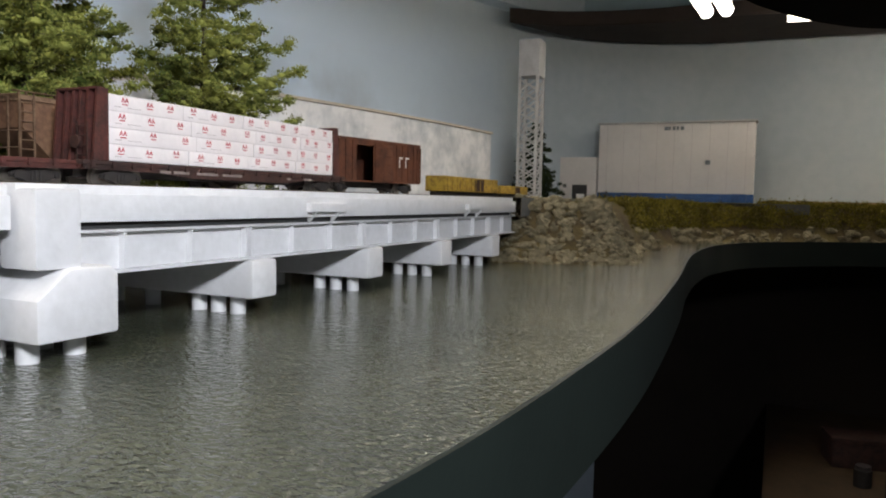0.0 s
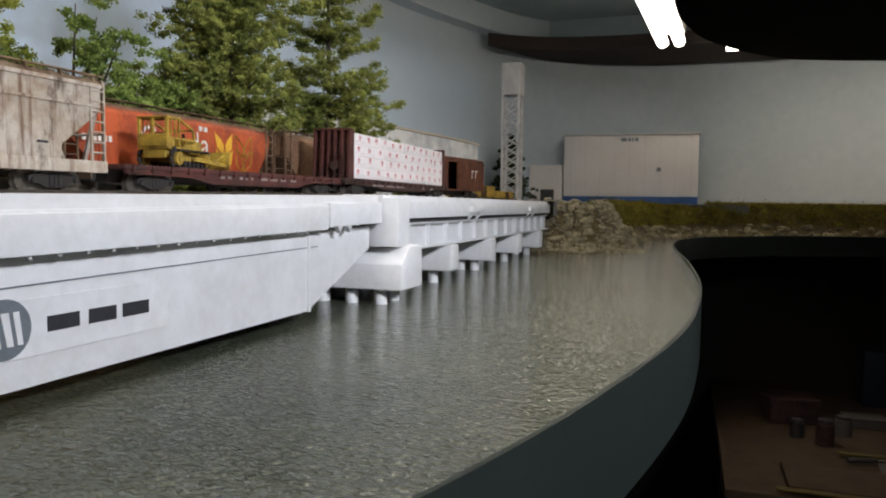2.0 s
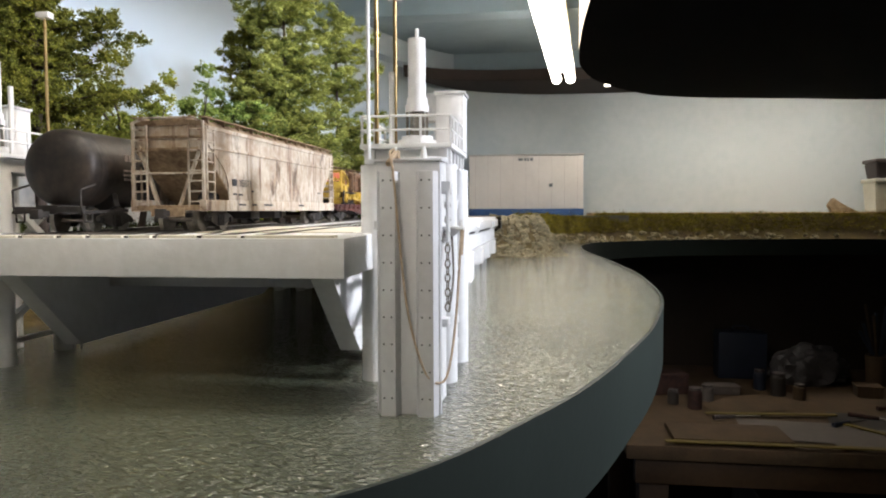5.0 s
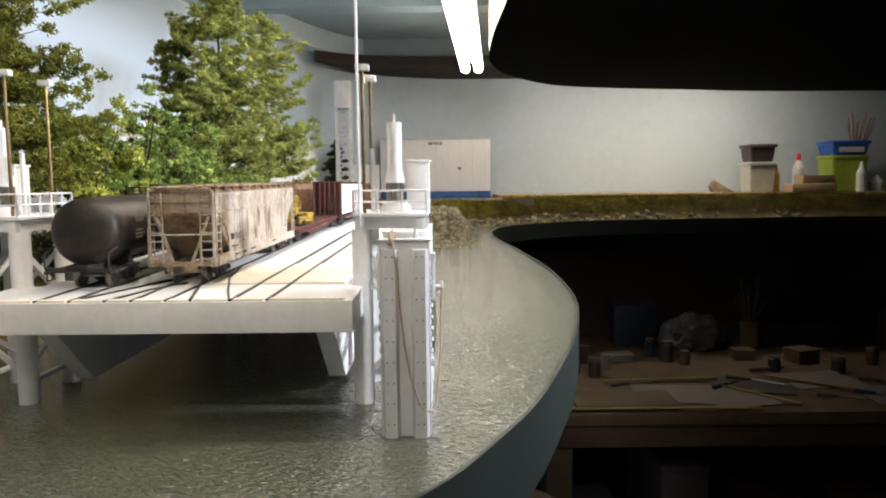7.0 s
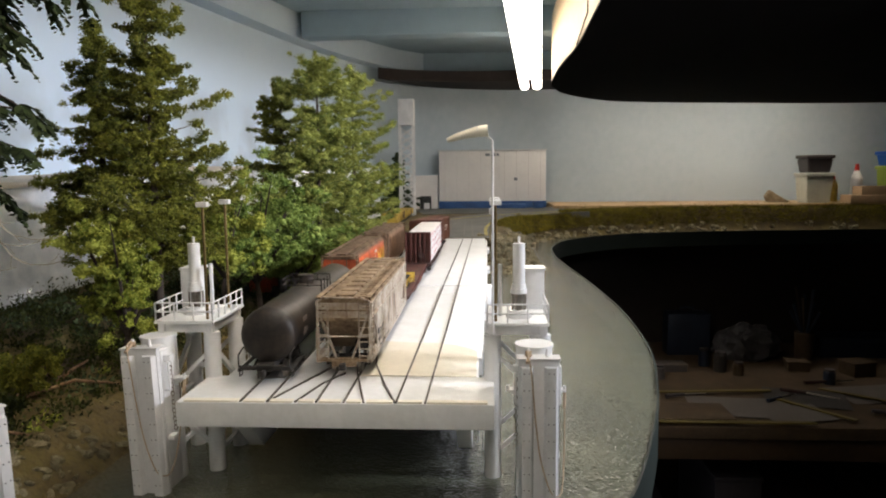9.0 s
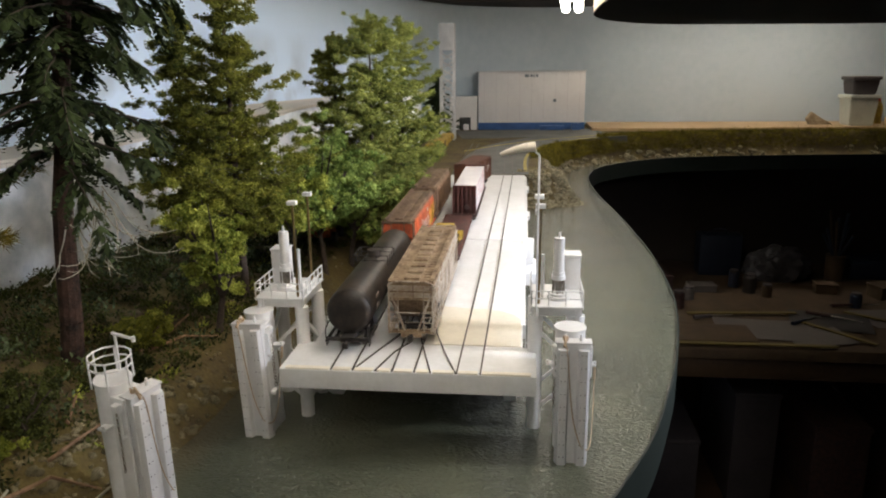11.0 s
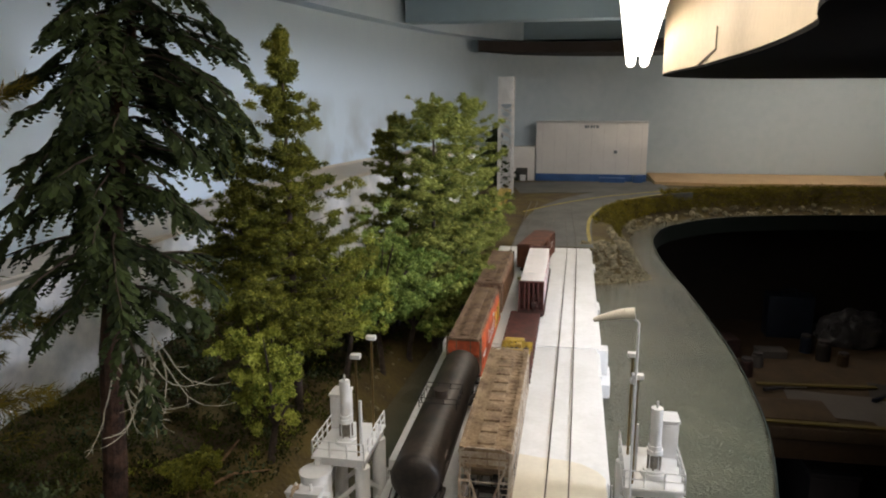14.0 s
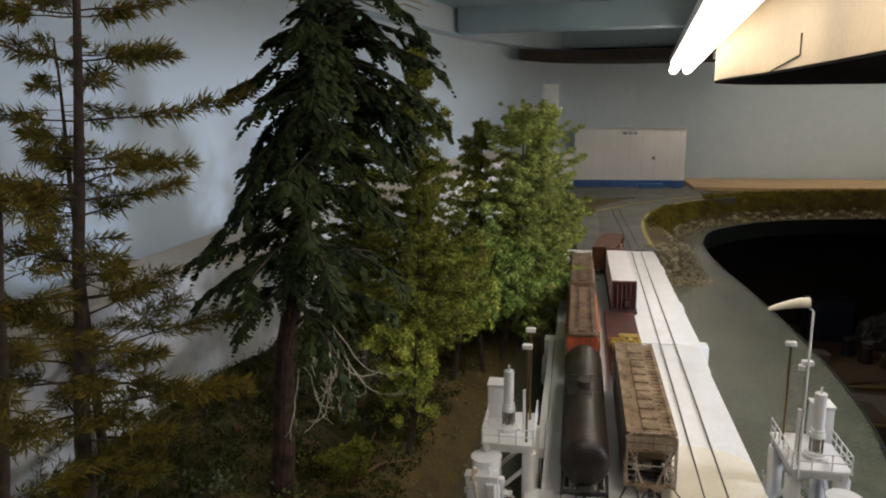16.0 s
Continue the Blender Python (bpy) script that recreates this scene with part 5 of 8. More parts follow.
def flat_deck(t, L, W, mat, sag=0.0030):
    bm = bmesh.new()
    box(bm, -W, W, 0.0, L, 0.0118, 0.0140, 0.0003)
    part("deck", bm, mat, t)
    for sx in (-1, 1):
        bm = bmesh.new()
        prism(bm, [(0.002, 0.0117), (0.002, 0.0096), (L * 0.22, 0.0090), (L * 0.30, 0.0090 - sag), (L * 0.70, 0.0090 - sag), (L * 0.78, 0.0090), (L - 0.002, 0.0096), (L - 0.002, 0.0117)], "x", *sorted((sx * (W - 0.0025), sx * (W - 0.0008))))
        part("side_sill", bm, mat, t)
        n = int(L / 0.0125)
        for i in range(n):
            bm = bmesh.new()
            y = 0.006 + i * (L - 0.012) / (n - 1)
            box(bm, *sorted((sx * (W - 0.0008), sx * (W + 0.0008))), y - 0.0011, y + 0.0011, 0.0105, 0.0138)
            part("stake_pocket", bm, mat, t, smooth=False)
    bm = bmesh.new()
    box(bm, -0.004, 0.004, 0.004, L - 0.004, 0.0055, 0.0116)
    part("centre_sill", bm, BLACK_TRUCK, t)
    for end in (0, 1):
        s = -1 if end else 1
        y0 = L if end else 0.0
        coupler(t, y0, -s)
        truck(t, y0 + s * 0.026)


def flat_car():
    L = 0.222
    t = car("flat_car", "dark red empty-ended flat car carrying a bulldozer", "flat car")
    flat_deck(t, L, 0.0180, OXIDE)
    for y, l in ((0.072, 0.004), (0.079, 0.003), (0.090, 0.003), (0.096, 0.002), (0.1015, 0.002), (0.112, 0.007), (0.122, 0.008), (0.134, 0.006), (0.146, 0.007)):
        bm = bmesh.new()
        box(bm, 0.0173, 0.0175, y, y + l, 0.0092, 0.0108)
        part("marking", bm, LETTER_DIM, t)
    return t


def lumber_car():
    L = 0.2396
    t = car("bulkhead_flat_car", "dark red bulkhead flat car loaded with white-wrapped lumber", "flat car")
    flat_deck(t, L, 0.0165, OXIDE_DARK, 0.0022)
    for end in (0, 1):
        s = -1 if end else 1
        y0 = L - 0.008 if end else 0.008
        bm = bmesh.new()
        box(bm, -0.0156, 0.0156, *sorted((y0 + s * 0.0065, y0 + s * 0.0085)), 0.0141, 0.0515, 0.0002)
        part("bulkhead", bm, OXIDE, t, "dark red end bulkhead")
        for x in (-0.0148, -0.0082, -0.0027, 0.0027, 0.0082, 0.0148):
            bm = bmesh.new()
            prism(bm, [(y0 + s * 0.0064, 0.0141), (y0 + s * 0.0064, 0.0510), (y0 + s * 0.0020, 0.0510), (y0 - s * 0.0010, 0.0141)], "x", x - 0.0008, x + 0.0008)
            part("bulkhead_rib", bm, OXIDE, t, smooth=False)
        bm = bmesh.new()
        box(bm, -0.0156, 0.0156, *sorted((y0 + s * 0.0015, y0 + s * 0.0064)), 0.0506, 0.0518, 0.0002)
        part("bulkhead_cap", bm, OXIDE, t)
        ladder(t, 0.0040, y0 - s * 0.0014, 0.0141, 0.034, "x", OXIDE_DARK, 0.0075, 4)
    bm = bmesh.new()
    rod(bm, (0.004, 0.0050, 0.0235), (0.004, 0.0066, 0.0235), 0.0034, 18)
    part("brake_wheel", bm, OXIDE_DARK, t)
    for y, l in ((0.050, 0.008), (0.060, 0.012), (0.078, 0.018), (0.100, 0.018), (0.165, 0.004), (0.185, 0.010)):
        bm = bmesh.new()
        box(bm, 0.0158, 0.0160, y, y + l, 0.0090, 0.0106)
        part("marking", bm, LETTER_DIM, t)
    return t


def lumber_packs(parent_y, x, z):
    rnd = random.Random(4)
    y0, y1 = 0.0167, 0.2229
    rows = [0.0143, 0.0230, 0.0317, 0.0404, 0.0491]
    cuts = [[0.0, 0.27, 0.52, 0.77, 1.0], [0.0, 0.30, 0.55, 0.78, 1.0], [0.0, 0.28, 0.56, 0.80, 1.0], [0.0, 0.25, 0.50, 0.74, 1.0]]
    for r in range(4):
        for a, b in zip(cuts[r], cuts[r][1:]):
            ya, yb = parent_y + y0 + (y1 - y0) * a, parent_y + y0 + (y1 - y0) * b
            zl, zh = z + rows[r], z + rows[r + 1]
            t = thing("lumber_pack", x, (ya + yb) / 2, zl, "white plastic-wrapped lumber pack with red printed marks", "lumber pack", "lumber packs on the flat car")
            bm = bmesh.new()
            w = 0.0152 + rnd.uniform(-0.0002, 0.0002)
            box(bm, x - w, x + w, ya + 0.0001, yb - 0.0001, zl + 0.0001, zh, 0.0003)
            part("wrapping", bm, WRAP, t)
            n = 3
            for k in range(n):
                yc = ya + (yb - ya) * (k + 0.5) / n + rnd.uniform(-0.002, 0.002)
                zc = zl + 0.0050 + rnd.uniform(-0.0007, 0.0007)
                bm = bmesh.new()
                for dy in (-0.0012, 0.0012):
                    p = [(yc + dy - 0.0012, zc), (yc + dy, zc + 0.0028), (yc + dy + 0.0012, zc), (yc + dy + 0.0006, zc), (yc + dy, zc + 0.0013), (yc + dy - 0.0006, zc)]
                    prism(bm, p, "x", x + w + 0.00005, x + w + 0.00015)
                box(bm, x + w + 0.00005, x + w + 0.00015, yc - 0.0018, yc + 0.0018, zc - 0.0014, zc - 0.0008)
                part("printed_mark", bm, RED_PRINT, t, smooth=False)
            bm = bmesh.new()
            box(bm, x + w + 0.00003, x + w + 0.0001, ya + 0.004, ya + 0.008, zl + 0.0022, zl + 0.0027)
            box(bm, x + w + 0.00003, x + w + 0.0001, ya + 0.012, ya + 0.021, zl + 0.0022, zl + 0.0026)
            part("small_print", bm, SEAM, t, smooth=False)


def boxcar():
    L, W, H = 0.172, 0.0178, 0.0445
    t = car("boxcar", "rusty brown boxcar with its side door standing open", "boxcar")
    bm = bmesh.new()
    box(bm, -W, -W + 0.001, 0, L, 0.012, H)
    box(bm, W - 0.001, W, 0, 0.046, 0.012, H)
    box(bm, W - 0.001, W, 0.078, L, 0.012, H)
    box(bm, W - 0.001, W, 0.0462, 0.0778, H - 0.004, H)
    box(bm, -W + 0.001, W - 0.001, 0, 0.001, 0.012, H)
    box(bm, -W + 0.001, W - 0.001, L - 0.001, L, 0.012, H)
    box(bm, -W, W, 0, L, 0.0108, 0.0119)
    part("body", bm, BOXCAR, t, smooth=False)
    bm = bmesh.new()
    prism(bm, [(-W - 0.0004, H), (W + 0.0004, H), (W - 0.001, H + 0.0014), (0, H + 0.0026), (-W + 0.001, H + 0.0014)], "y", -0.0005, L + 0.0005)
    part("roof", bm, BOXCAR, t)
    bm = bmesh.new()
    box(bm, W + 0.0002, W + 0.0012, 0.079, 0.112, 0.0125, H - 0.002, 0.0002)
    for i in range(4):
        box(bm, W + 0.0012, W + 0.0017, 0.080, 0.111, 0.018 + i * 0.007, 0.019 + i * 0.007)
    part("door", bm, BOXCAR, t)
    for i in range(15):
        y = 0.003 + i * 0.0118
        if 0.044 < y < 0.116:
            continue
        bm = bmesh.new()
        box(bm, W, W + 0.0006, y, y + 0.0008, 0.0125, H - 0.001)
        part("side_rib", bm, BOXCAR, t, smooth=False)
    bm = bmesh.new()
    for y in (0.126, 0.139):
        box(bm, W + 0.0007, W + 0.0009, y, y + 0.0016, 0.0245, 0.0335)
        box(bm, W + 0.0007, W + 0.0009, y, y + 0.0070, 0.0318, 0.0335)
    part("white_initials", bm, LETTER, t, "faded white painted initials", smooth=False)
    bm = bmesh.new()
    box(bm, -0.004, 0.004, 0.004, L - 0.004, 0.0060, 0.0107)
    part("centre_sill", bm, BLACK_TRUCK, t)
    for end in (0, 1):
        s = -1 if end else 1
        y0 = L if end else 0.0
        ladder(t, W + 0.0008, y0 + s * 0.001 - (0.007 if end else 0), 0.012, H - 0.002, "y", BOXCAR, 0.007, 6)
        coupler(t, y0, -s)
        truck(t, y0 + s * 0.024)
    return t


def bulldozer():
    t = tagged(new("bulldozer"), "dirty yellow crawler bulldozer with cab and blade on the flat car", "bulldozer")
    for sx in (-1, 1):
        bm = bmesh.new()
        n = 30
        loop = []
        for i in range(n):
            u = i / n
            # a flattened loop round the two sprockets
            per = 2 * 0.034 + 2 * math.pi * 0.0052
            s = u * per
            if s < 0.034:
                p, q = 0.006 + s, 0.0104
            elif s < 0.034 + math.pi * 0.0052:
                a = (s - 0.034) / 0.0052
                p, q = 0.040 + 0.0052 * math.sin(a), 0.0052 + 0.0052 * math.cos(a)
            elif s < 0.068 + math.pi * 0.0052:
                p, q = 0.040 - (s - 0.034 - math.pi * 0.0052), 0.0
            else:
                a = (s - 0.068 - math.pi * 0.0052) / 0.0052
                p, q = 0.006 - 0.0052 * math.sin(a), 0.0052 - 0.0052 * math.cos(a)
            loop.append((p, q))
        for i, (p, q) in enumerate(loop):
            p2, q2 = loop[(i + 1) % n]
            bar(bm, (sx * 0.0105, p, q + 0.0004), (sx * 0.0105, p + (p2 - p) * 0.85, q2 * 0.85 + q * 0.15 + 0.0004), 0.0052, 0.0009, (1, 0, 0) if abs(q - q2) > 0.001 else (0, 0, 1))
        tr = part("crawler_track", bm, BLACK_TRUCK, t, "worn steel crawler track", smooth=False)
        for p in (0.006, 0.040):
            bm = bmesh.new()
            rod(bm, (sx * 0.0085, p, 0.0056), (sx * 0.0128, p, 0.0056), 0.0042, 20)
            rod(bm, (sx * 0.0128, p, 0.0056), (sx * 0.0135, p, 0.0056), 0.0018, 14)
            part("sprocket", bm, YELLOW, tr)
        for k in range(5):
            bm = bmesh.new()
            rod(bm, (sx * 0.0088, 0.013 + k * 0.0052, 0.0026), (sx * 0.0125, 0.013 + k * 0.0052, 0.0026), 0.0018, 12)
            part("roller", bm, BLACK_TRUCK, tr)
        bm = bmesh.new()
        box(bm, sx * 0.0105 - 0.0016, sx * 0.0105 + 0.0016, 0.007, 0.039, 0.0042, 0.0072, 0.0004)
        part("track_frame", bm, YELLOW, tr)
    bm = bmesh.new()
    box(bm, -0.0072, 0.0072, -0.001, 0.030, 0.0060, 0.0128, 0.0006)
    box(bm, -0.0100, 0.0100, -0.002, 0.020, 0.0112, 0.0128, 0.0004)
    part("chassis", bm, YELLOW, t)
    bm = bmesh.new()
    prism(bm, [(0.024, 0.0090), (0.024, 0.0190), (0.034, 0.0182), (0.0465, 0.0172), (0.0470, 0.0070), (0.036, 0.0062)], "x", -0.0058, 0.0058, 0.0006)
    part("engine_hood", bm, YELLOW, t)
    bm = bmesh.new()
    rod(bm, (0.0, 0.034, 0.0178), (0.0, 0.034, 0.0225), 0.0009, 10)
    part("exhaust_stack", bm, BLACK_TRUCK, t)
    bm = bmesh.new()
    box(bm, -0.0095, 0.0095, -0.0030, 0.0006, 0.0128, 0.0205, 0.0004)
    for x in (-0.0089, 0.0, 0.0089):
        box(bm, x - 0.0006, x + 0.0006, -0.0026, -0.0008, 0.0206, 0.0300)
    part("cab_back", bm, YELLOW, t)
    bm = bmesh.new()
    for sx in (-1, 1):
        x = sx * 0.0090
        for a, b in (((-0.001, 0.0130), (-0.001, 0.0305)), ((0.012, 0.0130), (0.012, 0.0305)), ((0.012, 0.0300), (0.0290, 0.0240)), ((0.0290, 0.0240), (0.0310, 0.0165)), ((-0.002, 0.0300), (0.012, 0.0300)), ((0.012, 0.0180), (0.0305, 0.0175)), ((0.0, 0.0180), (0.012, 0.0180))):
            bar(bm, (x, a[0], a[1]), (x, b[0], b[1]), 0.0012, 0.0012)
        box(bm, x - 0.0004, x + 0.0004, 0.000, 0.006, 0.0130, 0.0178)
        for q in (0.003, 0.0075):
            bar(bm, (x, q, 0.0180), (x, q, 0.0300), 0.0006, 0.0006)
    for y, z in ((-0.001, 0.0300), (0.012, 0.0300), (0.0290, 0.0240)):
        bar(bm, (-0.0090, y, z), (0.0090, y, z), 0.0012, 0.0012)
    part("cab_frame", bm, YELLOW, t, smooth=False)
    bm = bmesh.new()
    box(bm, -0.0098, 0.0098, -0.0032, 0.0128, 0.0302, 0.0310, 0.0002)
    part("cab_roof", bm, YELLOW, t)
    bm = bmesh.new()
    box(bm, -0.0040, 0.0040, 0.004, 0.010, 0.0128, 0.0165, 0.0008)
    box(bm, -0.0040, 0.0040, 0.0035, 0.0050, 0.0165, 0.0215, 0.0006)
    part("seat", bm, BLACK_TRUCK, t)
    for sx in (-1, 1):
        bm = bmesh.new()
        bar(bm, (sx * 0.0142, 0.020, 0.0058), (sx * 0.0142, 0.062, 0.0030), 0.0016, 0.0024)
        bar(bm, (sx * 0.0130, 0.046, 0.0042), (sx * 0.0130, 0.062, 0.0100), 0.0010, 0.0012)
        part("push_arm", bm, YELLOW, t, smooth=False)
    bm = bmesh.new()
    prism(bm, [(0.0620, 0.0002), (0.0632, 0.0002), (0.0622, 0.0050), (0.0636, 0.0120), (0.0620, 0.0120), (0.0606, 0.0060)], "x", -0.0165, 0.0165, 0.0002)
    part("blade", bm, YELLOW, t)
    return t


set_car(covered_hopper(), TRACK_A, 0.0490)
flat = flat_car()
set_car(flat, TRACK_A, 0.2530, 0.0, 0.0010)
z_flat = deck_z(0.2530) + RAIL_H + 0.0131 + 0.0002
dz = bulldozer()
dz.matrix_world = pose(TRACK_A, 0.2935, z_flat + 0.0002, math.degrees(math.atan(0.0030 / 0.4)), 0, 0) @ Matrix.Diagonal((1.0, 0.66, 0.86, 1.0))
set_car(lumber_car(), TRACK_A + 0.0062, 0.4672, 0.0, 0.0010)
lumber_packs(0.4672, TRACK_A + 0.0062, deck_z(0.5) + RAIL_H - 0.0010)
set_car(tank_car(), TRACK_B + 0.0010, 0.0350)
set_car(round_hopper("cylindrical_hopper", "orange-red round-sided grain hopper car with yellow wheat emblems", ORANGE, True), TRACK_B, 0.2640)
set_car(round_hopper("cylindrical_hopper", "rusty brown round-sided hopper car behind the lumber", RUST_HOPPER, False), TRACK_B, 0.4700)
bx = boxcar()
bx.matrix_world = pose(-0.0513, 0.7126, deck_z(0.8) + RAIL_H - 0.0012, 0, 0, -9.5) @ Matrix.Diagonal((1.0, 0.727, 1.07, 1.0))


# ---- trees ----
def leaf_mesh(name, leaves, mat):
    """leaves: rows of place, long direction, broad direction; each a small folded diamond."""
    a = np.array(leaves, dtype=float)
    p, d, s = a[:, 0:3], a[:, 3:6], a[:, 6:9]
    n = len(p)
    v = np.empty((n, 4, 3))
    v[:, 0], v[:, 1], v[:, 2], v[:, 3] = p, p + d * 0.5 + s, p + d, p + d * 0.5 - s
    me = bpy.data.meshes.new(name)
    me.from_pydata(v.reshape(-1, 3).tolist(), [], np.arange(n * 4).reshape(-1, 4).tolist())
    me.materials.append(mat)
    return me


def limb(bm, pts, r0, r1, seg=6):
    n = len(pts) - 1
    for i, (a, b) in enumerate(zip(pts, pts[1:])):
        rod(bm, a, b, r0 + (r1 - r0) * i / n, seg, r0 + (r1 - r0) * (i + 1) / n, caps=False)


def unit(rnd):
    a, z = rnd.uniform(0, 2 * math.pi), rnd.uniform(-1, 1)
    r = math.sqrt(1 - z * z)
    return Vector((r * math.cos(a), r * math.sin(a), z))


def along(axis, f):
    u = min(max(f, 0.0), 0.9999) * (len(axis) - 1)
    k = int(u)
    return axis[k].lerp(axis[k + 1], u - k)


ICO = bmesh.new()
bmesh.ops.create_icosphere(ICO, subdivisions=1, radius=1.0)
ICO.verts.ensure_lookup_table()
ICO_V = np.array([v.co[:] for v in ICO.verts])
ICO_F = np.array([[v.index for v in f.verts] for f in ICO.faces])
ICO.free()


def tuft_crown(name, tufts, leaf, seed, count, size, width, flat, lift, core=0.68):
    """Tufts (rows of place and radius): an uneven dense heart each, clothed all round in small leaves that lie along it."""
    rng = np.random.default_rng(seed)
    t = np.array(tufts, dtype=float)
    n = len(t)
    shape = np.array((1.0, 1.0, flat))
    k = ICO_V.shape[0]
    hearts = t[:, None, :3] + ICO_V[None] * shape * (t[:, 3] * core)[:, None, None] * rng.uniform(0.65, 1.2, (n, k, 1))
    faces = (ICO_F[None] + (np.arange(n) * k)[:, None, None]).reshape(-1, 3)
    m = n * count
    c, r = np.repeat(t[:, :3], count, 0), np.repeat(t[:, 3], count)[:, None]
    o = rng.normal(size=(m, 3))
    o /= np.linalg.norm(o, axis=1, keepdims=True)
    p = c + o * shape * r * rng.uniform(0.62, 1.12, (m, 1))
    d = np.cross(o, rng.normal(size=(m, 3)))
    d /= np.linalg.norm(d, axis=1, keepdims=True)
    d = d + o * rng.uniform(0.0, 1.1, (m, 1)) + np.array((0, 0, lift))
    d *= size * rng.uniform(0.6, 1.4, (m, 1)) / np.linalg.norm(d, axis=1, keepdims=True)
    s = np.cross(d, o + rng.normal(size=(m, 3)) * 0.45)
    s *= size * width / np.maximum(np.linalg.norm(s, axis=1, keepdims=True), 1e-9)
    v = np.stack((p, p + d * 0.5 + s, p + d, p + d * 0.5 - s), 1).reshape(-1, 3)
    base = n * k
    quads = np.arange(m * 4).reshape(-1, 4) + base
    me = bpy.data.meshes.new(name)
    me.from_pydata(np.vstack((hearts.reshape(-1, 3), v)).tolist(), [], faces.tolist() + quads.tolist())
    me.materials.append(leaf)
    return me


def frond(leaves, a, b, rnd, size, width, sag):
    """A fern-like branchlet: narrow leaflets in pairs along a drooping line."""
    L = (b - a).length
    n = max(4, int(L / (size * 0.20)))
    line = (b - a).normalized()
    side = line.cross(Vector((0, 0, 1)))
    side = side.normalized() if side.length > 1e-6 else Vector((1, 0, 0))
    for i in range(n + 1):
        u = i / n
        p = a.lerp(b, u) + Vector((0, 0, -sag * L * u * u))
        taper = (1.05 - u) ** 0.55
        for sg in (-1, 1):
            d = (line * 1.0 + side * sg * rnd.uniform(0.35, 0.8) + Vector((0, 0, -rnd.uniform(0.05, 0.7)))).normalized() * size * taper * rnd.uniform(0.7, 1.25)
            s = d.cross(Vector((0, 0, 1)) + unit(rnd) * 0.5)
            if s.length > 1e-7:
                leaves.append((*p, *d, *(s.normalized() * width * rnd.uniform(0.8, 1.3))))


